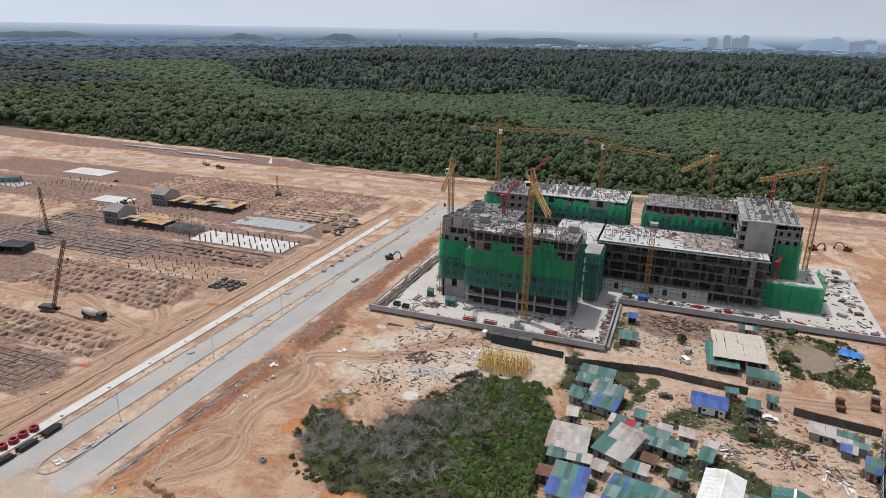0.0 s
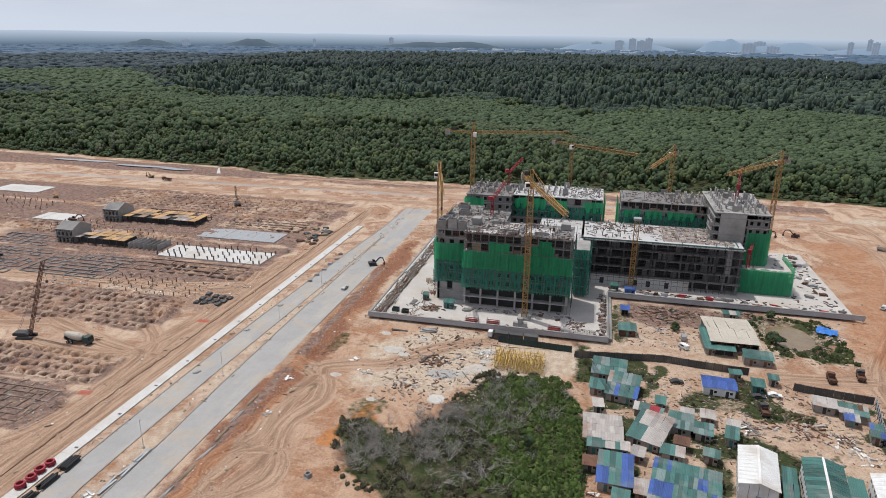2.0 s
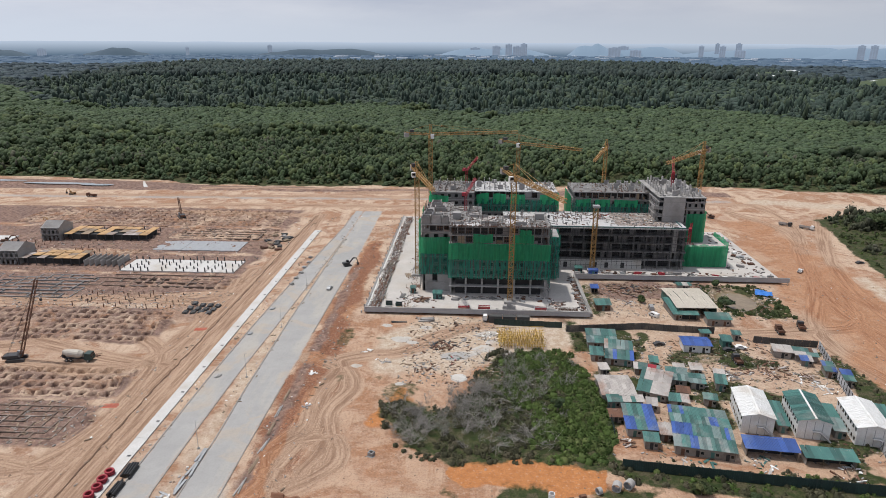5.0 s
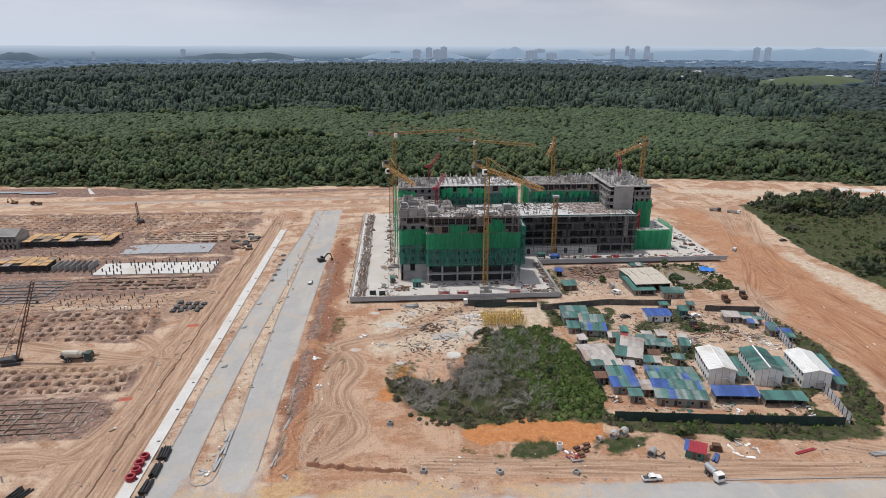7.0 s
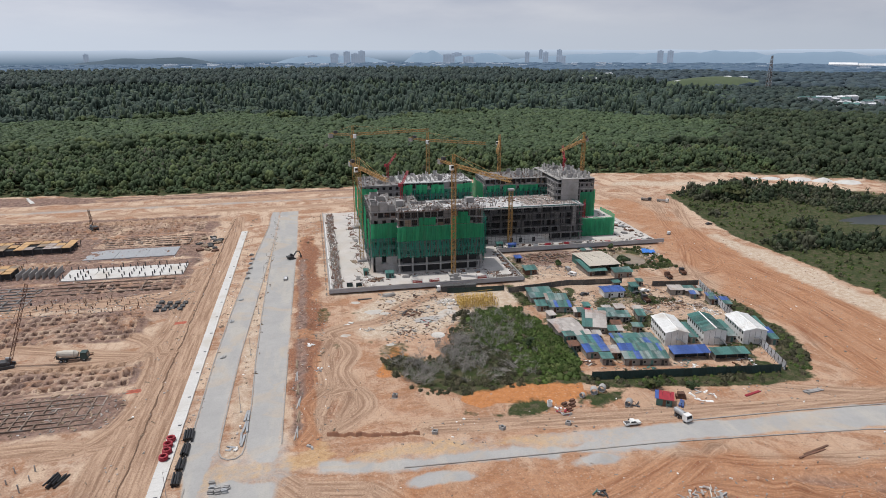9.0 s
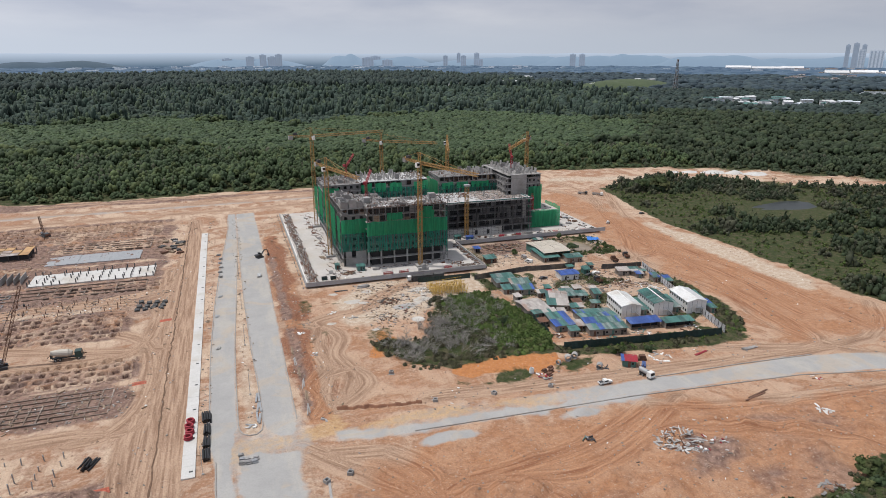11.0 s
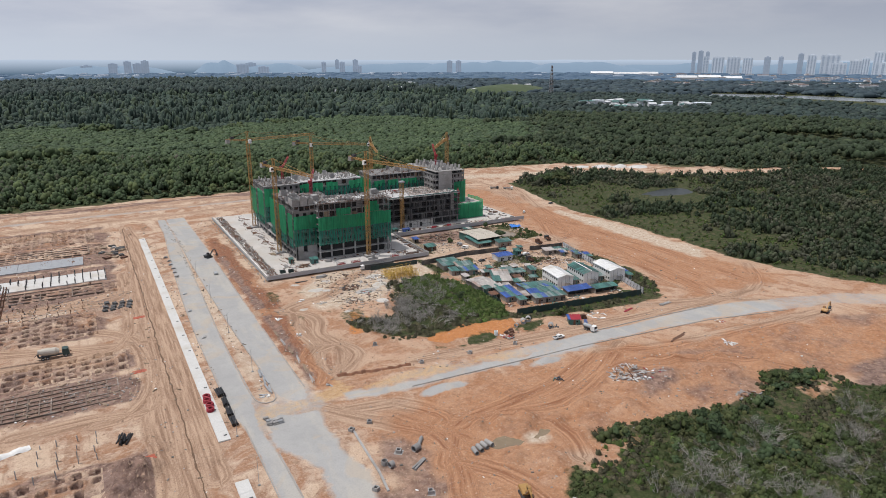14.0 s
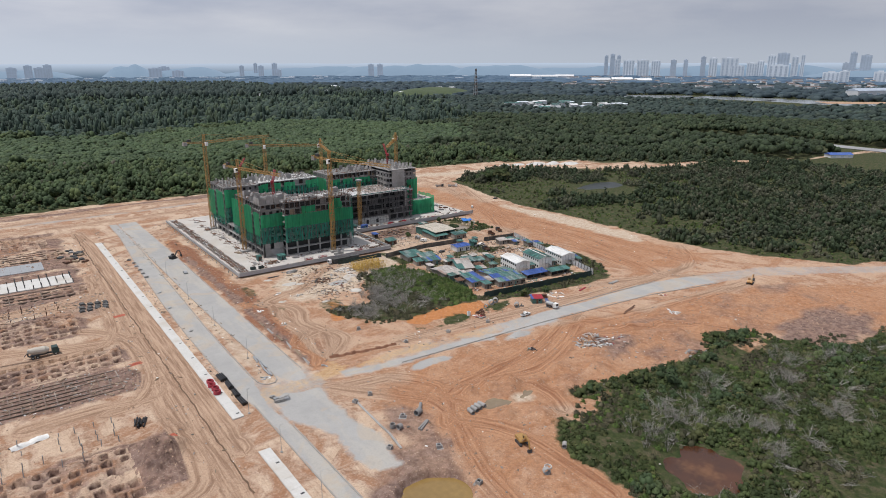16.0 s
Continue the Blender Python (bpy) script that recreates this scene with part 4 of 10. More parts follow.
def clump_proto(rng, lumps, size, low=0.0, cone=0.0):
    """A crown of rounded leaf masses over a dome, each a dented ball open below."""
    g = (1 + 5 ** 0.5) / 2
    iv = np.array([(-1, g, 0), (1, g, 0), (-1, -g, 0), (1, -g, 0), (0, -1, g), (0, 1, g), (0, -1, -g), (0, 1, -g), (g, 0, -1), (g, 0, 1), (-g, 0, -1), (-g, 0, 1)]) / (1 + g * g) ** 0.5
    it = np.array([(0, 11, 5), (0, 5, 1), (0, 1, 7), (0, 7, 10), (0, 10, 11), (1, 5, 9), (5, 11, 4), (11, 10, 2), (10, 7, 6), (7, 1, 8), (3, 9, 4), (3, 4, 2), (3, 2, 6), (3, 6, 8), (3, 8, 9), (4, 9, 5), (2, 4, 11), (6, 2, 10), (8, 6, 7), (9, 8, 1)])
    vs, fs, n = [], [], 0
    for k in range(lumps):
        q = np.linalg.qr(rng.normal(size=(3, 3)))[0]
        v = (iv @ q) * rng.uniform(0.74, 1.18, (12, 1))
        up = 1 - (k + 0.4) / lumps
        a = k * 2.4 + rng.uniform(-0.5, 0.5)
        out = (1 - size * 0.7) * math.sqrt(max(0.0, 1 - up * up)) * (1 - cone * up)
        c = np.array([out * math.cos(a), out * math.sin(a), low + (1 - low) * up * (1 - size * 0.6)])
        w = v * size * rng.uniform(0.8, 1.2) * np.array([1, 1, 0.85]) + c
        keep = [t for t in it if v[t].mean(0)[2] > -0.42]
        vs.append(w)
        fs += [tuple(t + n) for t in keep]
        n += 12
    return np.concatenate(vs), np.array(fs)


def leaf_proto(rng, lumps, cards, size):
    """A bush of rounded masses covered with small loose leaf tufts."""
    v, f = clump_proto(rng, lumps, 0.46)
    v = v * np.array([0.86, 0.86, 0.86])
    out, tri, n = [v], [f], len(v)
    for _ in range(cards):
        c = v[rng.integers(0, len(v))] * rng.uniform(0.85, 1.22)
        out.append(c + size * rng.uniform(-1, 1, (3, 3)) * np.array([1, 1, 0.8]) + np.array([0, 0, 0.04]))
        tri.append(np.array([[n, n + 1, n + 2]]))
        n += 3
    return np.concatenate(out), np.concatenate(tri)


def scatter(protos, x, y, z, r, h, rng):
    """Crowns of radius r and height h at many places: vertices, triangles and a tone for each plant."""
    vs, fs, ts, n = [], [], [], 0
    which = rng.integers(0, len(protos), len(x))
    for k, (pv, pf) in enumerate(protos):
        s = which == k
        m = int(s.sum())
        if not m:
            continue
        a = rng.uniform(0, 2 * math.pi, m)
        ca, sa = np.cos(a)[:, None], np.sin(a)[:, None]
        px = (pv[None, :, 0] * ca - pv[None, :, 1] * sa) * r[s][:, None] + x[s][:, None]
        py = (pv[None, :, 0] * sa + pv[None, :, 1] * ca) * r[s][:, None] + y[s][:, None]
        pz = pv[None, :, 2] * h[s][:, None] + z[s][:, None]
        vs.append(np.stack([px, py, pz], -1).reshape(-1, 3))
        fs.append((pf[None] + (np.arange(m) * len(pv))[:, None, None]).reshape(-1, 3) + n)
        ts.append(np.repeat(rng.uniform(0, 1, m), len(pv)))
        n += m * len(pv)
    return np.concatenate(vs), np.concatenate(fs), np.concatenate(ts)


def leafy(name, crowns, mat):
    """The mesh of many crowns, with the tone of each."""
    v, f, tone = crowns
    me = big_mesh(name, v, f, mat)
    me.attributes.new("tone", "FLOAT", "POINT").data.foreach_set("value", np.ascontiguousarray(tone, dtype=np.float32))
    return me


rng_w = np.random.default_rng(7)
P_NEAR = [clump_proto(rng_w, 6, 0.50) for _ in range(8)]
P_DOME = [clump_proto(rng_w, 4, 0.62, 0.3) for _ in range(7)]
P_TALL = [clump_proto(rng_w, 3, 0.55, 0.0, 0.5) for _ in range(7)]
P_FAR = [clump_proto(rng_w, 1, 1.0) for _ in range(6)]
P_FAR2 = [clump_proto(rng_w, 2, 0.8) for _ in range(6)]
P_BUSH = [sphere_proto(rng_w, 2, 6, 0.34, 0.8, 34, 0.42) for _ in range(6)]
P_SCRUB = [leaf_proto(rng_w, 3, 28, 0.28) for _ in range(8)]


def wood_points(d0, d1, spacing, b0=-1.0, b1=1.27):
    """Scattered places in a ring round the site, d0 to d1 away, between two bearings, evenly apart."""
    rows = []
    d = d0
    while d < d1:
        n = max(2, int(d * (b1 - b0) / spacing))
        a = b0 + (b1 - b0) * (np.arange(n) + rng_w.uniform(0.08, 0.92, n)) / n
        rows.append((d + rng_w.uniform(-0.45, 0.45, n) * spacing, a))
        d += spacing
    d, a = np.concatenate([q[0] for q in rows]), np.concatenate([q[1] for q in rows])
    return 40 + d * np.sin(a), -80 + d * np.cos(a)


RIVER = [(1560, 1180), (1690, 1000), (1700, 900), (1720, 760), (1690, 620), (1700, 420)]
HIGHWAY = [(700, 470), (776, 385), (800, 266), (792, 150), (760, 20)]
CLEARED = [(RIVER, 110), ([(1500, 960), (1540, 760), (1500, 560)], 120), (HIGHWAY, 26), ([(745, 370), (768, 262), (762, 160)], 30), ([(1690, 640), (1800, 520), (1850, 300)], 60), ([(582, 214), (612, 194)], 9),
           ([(900, 870), (1090, 800)], 36), ([(1000, 1480), (1250, 1560)], 90), ([(2430, 1392), (2700, 1180)], 40), ([(2500, 2050), (2700, 1900)], 60)]
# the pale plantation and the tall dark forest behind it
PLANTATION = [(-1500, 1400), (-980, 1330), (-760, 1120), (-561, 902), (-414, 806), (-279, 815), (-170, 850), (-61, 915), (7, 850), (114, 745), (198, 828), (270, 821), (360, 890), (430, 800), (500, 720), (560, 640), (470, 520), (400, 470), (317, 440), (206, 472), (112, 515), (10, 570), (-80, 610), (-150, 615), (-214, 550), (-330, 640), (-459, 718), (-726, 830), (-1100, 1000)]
TALLWOOD = [(-561, 890), (-414, 800), (-279, 810), (-61, 905), (7, 840), (114, 735), (198, 818), (360, 880), (470, 740), (600, 700), (900, 1150), (1000, 2000), (900, 3100), (-1100, 3100), (-1062, 2171), (-857, 1316)]


def wood(name, mat, x, y, z, r, h, protos, label, keep):
    """Crowns of radius r that rise from z by h, clear of roads, water and settlements."""
    clear = keep.copy()
    for line, gap in CLEARED:
        clear &= d_line(x, y, line) > gap
    x, y, z, r, h = x[clear], y[clear], z[clear], r[clear], h[clear]
    return tagged(new(name, leafy(name, scatter(protos, x, y, z, r, h, rng_w), mat)), label, "trees", kind="stuff")


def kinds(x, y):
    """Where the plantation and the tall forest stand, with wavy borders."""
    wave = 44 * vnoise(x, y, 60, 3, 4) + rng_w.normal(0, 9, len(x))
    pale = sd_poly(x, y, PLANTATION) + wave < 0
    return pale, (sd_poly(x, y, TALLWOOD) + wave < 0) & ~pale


x, y = wood_points(425, 660, 5.9)
edge = -sd_poly(x, y, FOREST_EDGE) - 6 * vnoise(x, y, 18, 31, 3)
pale, tall = kinds(x, y)
grow = np.clip(edge / 26, 0.28, 1) * (1 + 0.30 * vnoise(x, y, 34, 13, 3))
r = rng_w.uniform(2.2, 4.9, len(x)) * (0.65 + 0.35 * grow)
top = np.maximum(2.0, rng_w.uniform(7, 12.5, len(x)) * grow)
h = np.minimum(top * 0.8, r * rng_w.uniform(1.2, 1.9, len(x)))
east = x > 390 + 60 * vnoise(x, y, 60, 18, 2)
wood("forest_trees", M_FOREST, x, y, top - h, r, h, P_NEAR, "dense mixed green jungle trees at the edge of the site", (edge > 2) & ~pale & ~east & (rng_w.uniform(0, 1, len(x)) < 0.86))
wood("forest_trees", M_EASTWOOD, x, y, top - h, r, h, P_NEAR, "cloud-shaded green woodland behind the far road", (edge > 2) & ~pale & east)
wood("grey_trees", M_GREYWOOD, x, y, top - h, r * 0.8, h, P_NEAR, "grey-green slender trees among the jungle", (edge > 2) & ~pale & (vnoise(x, y, 25, 15, 3) > 0.25) & (rng_w.uniform(0, 1, len(x)) < 0.4))
top = 9.5 + 1.6 * vnoise(x, y, 60, 14, 2) + rng_w.uniform(-0.7, 0.7, len(x))
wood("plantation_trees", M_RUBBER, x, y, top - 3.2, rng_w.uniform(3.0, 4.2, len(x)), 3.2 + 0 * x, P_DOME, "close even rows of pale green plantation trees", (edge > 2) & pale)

x, y = wood_points(660, 1080, 8.4)
pale, tall = kinds(x, y)
inside = sd_poly(x, y, FOREST_EDGE) < -3
top = 10 + 2.2 * vnoise(x, y, 80, 14, 2) + rng_w.uniform(-0.8, 0.8, len(x))
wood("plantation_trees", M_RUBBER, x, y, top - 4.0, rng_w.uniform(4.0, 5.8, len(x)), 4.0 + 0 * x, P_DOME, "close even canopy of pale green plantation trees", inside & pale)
r = rng_w.uniform(3.4, 6.2, len(x))
top = rng_w.uniform(8, 15, len(x)) * (1 + 0.25 * vnoise(x, y, 60, 13, 3))
east = x > 390 + 60 * vnoise(x, y, 60, 18, 2)
wood("forest_trees", M_FOREST, x, y, top - 1.1 * r, r, 1.2 * r, P_DOME, "dense mixed green jungle behind the site", inside & ~pale & ~tall & ~east)
wood("forest_trees", M_EASTWOOD, x, y, top - 1.1 * r, r, 1.2 * r, P_DOME, "cloud-shaded green woodland towards the river", inside & ~pale & ~tall & east)
high = rng_w.uniform(0, 1, len(x)) < 0.30 + 0.5 * vnoise(x, y, 45, 16, 3)
wood("forest_trees", M_DARKWOOD, x, y, top * 0.5, r * 1.05, r, P_DOME, "lower dark canopy between the tall forest trees", inside & tall & ~high)
wood("forest_trees", M_FOREST, x, y, top * 0.4, r * 1.1, 0.8 * r, P_DOME, "lighter clumps in the glades of the tall forest", inside & tall & ~high & (vnoise(x, y, 60, 17, 3) > 0.28))
r = rng_w.uniform(2.6, 5.4, len(x))
top = rng_w.uniform(12, 26, len(x)) * (1 + 0.25 * vnoise(x, y, 60, 13, 3))
wood("tall_trees", M_DARKWOOD, x, y, top * 0.3, r, top * 0.7, P_TALL, "tall dark forest trees with narrow crowns", inside & tall & high)

x, y = wood_points(1080, 1800, 15.5)
pale, tall = kinds(x, y)
inside = sd_poly(x, y, FOREST_EDGE) < 0
r = rng_w.uniform(6.0, 10.5, len(x))
top = rng_w.uniform(9, 15, len(x)) * (1 + 0.25 * vnoise(x, y, 120, 13, 2))
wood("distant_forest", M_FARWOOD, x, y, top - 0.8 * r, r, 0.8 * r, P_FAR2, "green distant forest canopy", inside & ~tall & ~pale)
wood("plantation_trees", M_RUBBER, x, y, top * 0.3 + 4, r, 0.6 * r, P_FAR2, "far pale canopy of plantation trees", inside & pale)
high = rng_w.uniform(0, 1, len(x)) < 0.38 + 0.5 * vnoise(x, y, 90, 16, 3)
wood("distant_forest", M_DARKWOOD, x, y, top * 0.5, r, 0.8 * r, P_FAR2, "lower dark canopy between the tall forest trees", inside & tall & ~high)
r = rng_w.uniform(4.0, 8.5, len(x))
top = rng_w.uniform(13, 27, len(x)) * (1 + 0.25 * vnoise(x, y, 120, 13, 3))
wood("tall_trees", M_DARKWOOD, x, y, top * 0.3, r, top * 0.7, P_TALL, "tall dark forest trees with narrow crowns", inside & tall & high)
x, y = wood_points(1800, 3000, 27.0)
pale, tall = kinds(x, y)
r = rng_w.uniform(12, 20, len(x))
top = rng_w.uniform(9, 17, len(x)) * (1 + 0.3 * vnoise(x, y, 200, 13, 3))
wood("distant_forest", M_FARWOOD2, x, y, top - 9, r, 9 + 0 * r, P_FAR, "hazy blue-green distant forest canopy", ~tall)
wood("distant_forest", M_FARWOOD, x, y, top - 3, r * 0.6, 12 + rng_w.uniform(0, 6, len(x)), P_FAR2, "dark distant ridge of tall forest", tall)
x, y = wood_points(3000, 4800, 60.0)
r = rng_w.uniform(34, 52, len(x))
top = rng_w.uniform(9, 16, len(x)) + 5 * vnoise(x, y, 500, 19, 3)
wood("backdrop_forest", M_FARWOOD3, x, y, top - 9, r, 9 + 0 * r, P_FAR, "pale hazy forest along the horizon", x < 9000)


def shrubs(name, mat, poly, n, r0, r1, label, inset=1.0, protos=None, thin=None):
    xs, ys = [p[0] for p in poly], [p[1] for p in poly]
    x, y = rng_w.uniform(max(-400, min(xs)), min(620 if max(ys) > 0 else 250, max(xs)), n), rng_w.uniform(max(-92, min(ys)), min(400, max(ys)), n)
    k = sd_poly(x, y, poly) + 3 * vnoise(x, y, 8, 32, 2) < -inset
    if thin is not None:
        k &= thin(x, y)
    x, y = x[k], y[k]
    r = rng_w.uniform(r0, r1, len(x)) * (1 + 0.4 * vnoise(x, y, 14, 51, 2))
    h = r * rng_w.uniform(0.9, 2.2 if protos is P_SCRUB else 1.7 if protos is None else 1.4, len(x))
    z = ground_height(x, y) + 0.15 * h * (protos is None)
    return tagged(new(name, leafy(name, scatter(protos or P_BUSH, x, y, z, r, h, rng_w), mat)), label, "shrubs", kind="stuff")


P_LEAFY = [leaf_proto(rng_w, 6, 100, 0.17) for _ in range(7)]
WEST_SIDE = lambda x, y: vnoise(x, y, 9, 61, 2) + (x - 96) / 24
shrubs("thicket_shrubs", M_GRASSY, THICKET, 4200, 0.3, 1.1, "low bright green shrubs in the thicket", 0.2, thin=lambda x, y: WEST_SIDE(x, y) > 0.25)
shrubs("thicket_shrubs", M_BUSH, THICKET, 800, 0.4, 1.2, "dark leafy bushes of the thicket", 0.0, P_LEAFY, lambda x, y: (vnoise(x, y, 6, 63, 3) > -0.05) & (WEST_SIDE(x, y) + 0.8 * vnoise(x, y, 5, 66, 2) > 0.0))
shrubs("thicket_shrubs", M_DULLBUSH, THICKET, 2000, 0.3, 0.9, "dull olive shrubs among dead branches", -1.5, thin=lambda x, y: (WEST_SIDE(x, y) < 0.5) & (vnoise(x, y, 5, 62, 2) > -0.1))
CAMP_YARD = [(121, 64), (184, 57), (200, 96), (203, 128), (170, 135), (120, 134)]
POND_YARD = [(180, 152), (206, 152), (206, 186), (178, 186)]
shrubs("camp_grass", M_DULLBUSH, CAMP_YARD, 900, 0.2, 0.6, "rough grass tufts between the huts", 0.5, thin=lambda x, y: vnoise(x, y, 9, 77, 4) > 0.05)
shrubs("camp_grass", M_BUSH, CAMP_YARD, 500, 0.25, 0.8, "low green weeds between the huts", 0.5, thin=lambda x, y: vnoise(x, y, 9, 77, 4) > 0.15)
shrubs("pond_weeds", M_BUSH, POND_YARD, 420, 0.25, 0.9, "rough weeds round the brown pond", 0.5, thin=lambda x, y: ((x - 190) / 9.5) ** 2 + ((y - 171) / 12) ** 2 > 1)
OUT_OF_SWAMP = lambda x, y: ((x - 366) / 27) ** 2 + ((y - 208) / 18) ** 2 > 1
OUT_OF_POND = lambda x, y: ((x - 89) / 13.5) ** 2 + ((y + 67) / 10.5) ** 2 > 1
GREEN = lambda x, y: np.all([((x - a) / rx) ** 2 + ((y - b) / ry) ** 2 > 0.9 for a, b, rx, ry in DRY], axis=0)
OPEN = lambda x, y: vnoise(x, y, 34, 71, 4) + np.clip((330 - x) / 150, -0.35, 0.35) + np.clip((y - 130) / 260, -0.3, 0.25)
DRY_LAND = lambda x, y: OUT_OF_SWAMP(x, y) & (((x - 352) / 34) ** 2 + ((y - 194) / 26) ** 2 > 1) & (d_line(x, y, [(582, 214), (612, 194)]) > 9)
shrubs("roadside_trees", M_EASTWOOD, SCRUB, 7800, 1.9, 4.0, "young trees standing close in the scrub", 2.0, P_SCRUB, lambda x, y: DRY_LAND(x, y) & (OPEN(x, y) < 0.10) & (vnoise(x, y, 20, 79, 3) > -0.25))
shrubs("grey_trees", M_GREYWOOD, SCRUB, 7000, 1.6, 3.6, "grey-green young trees with thin crowns", 3.0, P_SCRUB, lambda x, y: DRY_LAND(x, y) & (OPEN(x, y) < 0.20) & (vnoise(x, y, 26, 80, 3) > -0.12))
shrubs("roadside_scrub", M_BUSH, SCRUB, 3600, 0.6, 1.7, "green scrub beside the earth road", 1.0, P_SCRUB, lambda x, y: DRY_LAND(x, y) & (vnoise(x, y, 16, 81, 3) > -0.05))
shrubs("roadside_scrub", M_DULLBUSH, SCRUB, 3000, 0.6, 1.6, "dull olive scrub beside the earth road", 1.0, P_SCRUB, lambda x, y: DRY_LAND(x, y) & (vnoise(x, y, 20, 75, 3) > 0))
shrubs("roadside_grass", M_GRASSY, SCRUB, 5200, 0.4, 1.2, "bright grass clumps in the openings of the scrub", 0.5, P_SCRUB, lambda x, y: DRY_LAND(x, y) & (OPEN(x, y) > 0.0))
shrubs("pond_scrub", M_BUSH, NEARSCRUB, 5200, 0.3, 1.0, "green scrub round the dark pond", -0.5, thin=lambda x, y: GREEN(x, y) & OUT_OF_POND(x, y) & (vnoise(x, y, 14, 73, 3) > -0.15))
shrubs("pond_bushes", M_BUSH, NEARSCRUB, 2300, 0.7, 2.3, "tall leafy bushes round the dark pond", 1.0, P_LEAFY, lambda x, y: GREEN(x, y) & OUT_OF_POND(x, y) & (vnoise(x, y, 11, 77, 3) > 0.0))
shrubs("pond_bushes", M_FOREST, NEARSCRUB, 700, 0.9, 2.6, "dark green bushes among the scrub", 1.5, P_LEAFY, lambda x, y: GREEN(x, y) & OUT_OF_POND(x, y) & (vnoise(x, y, 16, 74, 3) > 0.12))
shrubs("pond_scrub", M_DULLBUSH, NEARSCRUB, 4600, 0.25, 0.9, "dull olive scrub round the dark pond", -1.5, thin=lambda x, y: OUT_OF_POND(x, y) & (vnoise(x, y, 14, 73, 3) < 0.15) & (vnoise(x, y, 6, 76, 2) > -0.2))
shrubs("pond_grass", M_GRASSY, NEARSCRUB, 2600, 0.2, 0.8, "yellow-green grass clumps among the scrub", -0.5, thin=lambda x, y: OUT_OF_POND(x, y) & (vnoise(x, y, 18, 78, 3) > 0.0))
shrubs("verge_grass", M_GRASSY, VILLAGE_VERGE, 700, 0.25, 0.7, "grassy verge along the hoarding", inset=0.0)
shrubs("verge_scrub", M_DULLBUSH, VILLAGE_VERGE, 900, 0.3, 0.9, "dull olive scrub along the hoarding", inset=-1.0)


# ---- roads and site edges ----
M_BUND = material("dark_red_earth", (0.27, 0.125, 0.07), (0.17, 0.085, 0.055), 0.5, 0.95, fine=6, bump=0.2)

def ring_wall(mb, pts, w, z0, z1):
    for (ax, ay), (bx, by) in zip(pts, pts[1:]):
        mb.bar((ax, ay, (z0 + z1) / 2), (bx, by, (z0 + z1) / 2), w, z1 - z0)


drain = thing("drain_cover", (2.8, 24.5, 0), "long white concrete culvert cover beside the road", "culvert", kind="structure")
seg = MB()
seg.box(-1.6, 0.03, -0.35, 1.6, 5.0, 0.32)
seg_me = seg.mesh("cover_slab", M_WHITE)
lid = MB()
lid.box(-0.45, -0.3, 0.30, 0.45, 0.3, 0.36)
lid_me = lid.mesh("manhole_lid", M_DKSTEEL)
for k in range(64):
    y = -65 + 5.03 * k if k < 15 else -55.4 + 5.03 * (k + 1)
    if y > 256:
        break
    if 9.0 < y + 5 and y < 24.4:
        continue
    s = new("cover_slab", seg_me)
    s.parent, s.location = drain, (random.uniform(-0.03, 0.03), y - 24.5, random.uniform(-0.02, 0.02))
    if k % 3 == 0:
        s2 = new("manhole_lid", lid_me)
        s2.parent, s2.location = s, (0.6, 2.5, 0.0)

kerb = thing("kerb", (8, 46, 0), "low concrete kerbs along the unfinished road", "kerb", kind="structure")
KERB_LINES = ([(7.3, 40), (7.3, 96), (8.2, 134), (10.5, 187), (15.2, 262), (15.4, 290)], [(14.95, 46), (14.95, 72), (15.25, 98), (16.55, 135), (18.25, 185), (19.7, 242)], [(21.35, 44), (21.35, 66), (20.45, 93), (19.85, 140), (19.85, 202), (20.2, 244)],
              [(30.5, 44), (30.5, 58), (30.7, 96)], [(30.9, 130), (31.3, 190)])
for pts in KERB_LINES:
    mb = MB((8, 46, 0))
    for a, b in zip(pts, pts[1:]):
        mb.bar((*a, -0.06), (*b, -0.06), 0.32, 0.46)
    part("kerb_line", mb, M_KERB, kerb)
mb = MB((8, 46, 0))
arc = [(14.95, 46), (15.2, 43), (16.1, 40.8), (17.6, 39.6), (19.6, 39.7), (20.9, 41.3), (21.35, 44)]
for a, b in zip(arc, arc[1:]):
    mb.bar((*a, 0), (*b, 0), 0.32, 0.36)
part("kerb_nose", mb, M_KERB, kerb)
for pts in ([(60, 27.9), (100, 26.2), (126, 25.2), (184, 19.8), (222, 11.2)], [(139, 33.2), (172, 31.9), (200, 29.9)]):
    mb = MB((8, 46, 0))
    for a, b in zip(pts, pts[1:]):
        mb.bar((*a, 0), (*b, 0), 0.32, 0.4)
    part("kerb_line", mb, M_KERB, kerb)
mb = MB((8, 46, 0))
mb.bar((13.9, 12, 0.0), (14.3, -60, 0.0), 0.34, 0.4)
mb.bar((9.1, 30, 0.0), (9.2, -60, 0.0), 0.3, 0.34)
part("kerb_line", mb, M_KERB, kerb)

mb = MB((42, 45, 0))
px, py = 42.0, 46.2
for k in range(16):
    qx = 42 + 1.5 * (k + 1)
    qy = 46.2 - 0.2 * (qx - 42) + random.uniform(-0.5, 0.5)
    hh = random.uniform(0.25, 0.7)
    mb.hexa([(px, py - 0.8, -0.3), (qx, qy - 0.8, -0.3), (qx, qy + 0.8, -0.3), (px, py + 0.8, -0.3), (px, py - 0.2, hh), (qx, qy - 0.2, hh), (qx, qy + 0.25, hh), (px, py + 0.25, hh)])
    px, py = qx, qy
solo("earth_bund", mb, M_BUND, "low windrow of dark red earth along the road", "earth bund", kind="structure", loc=(42, 45, 0))

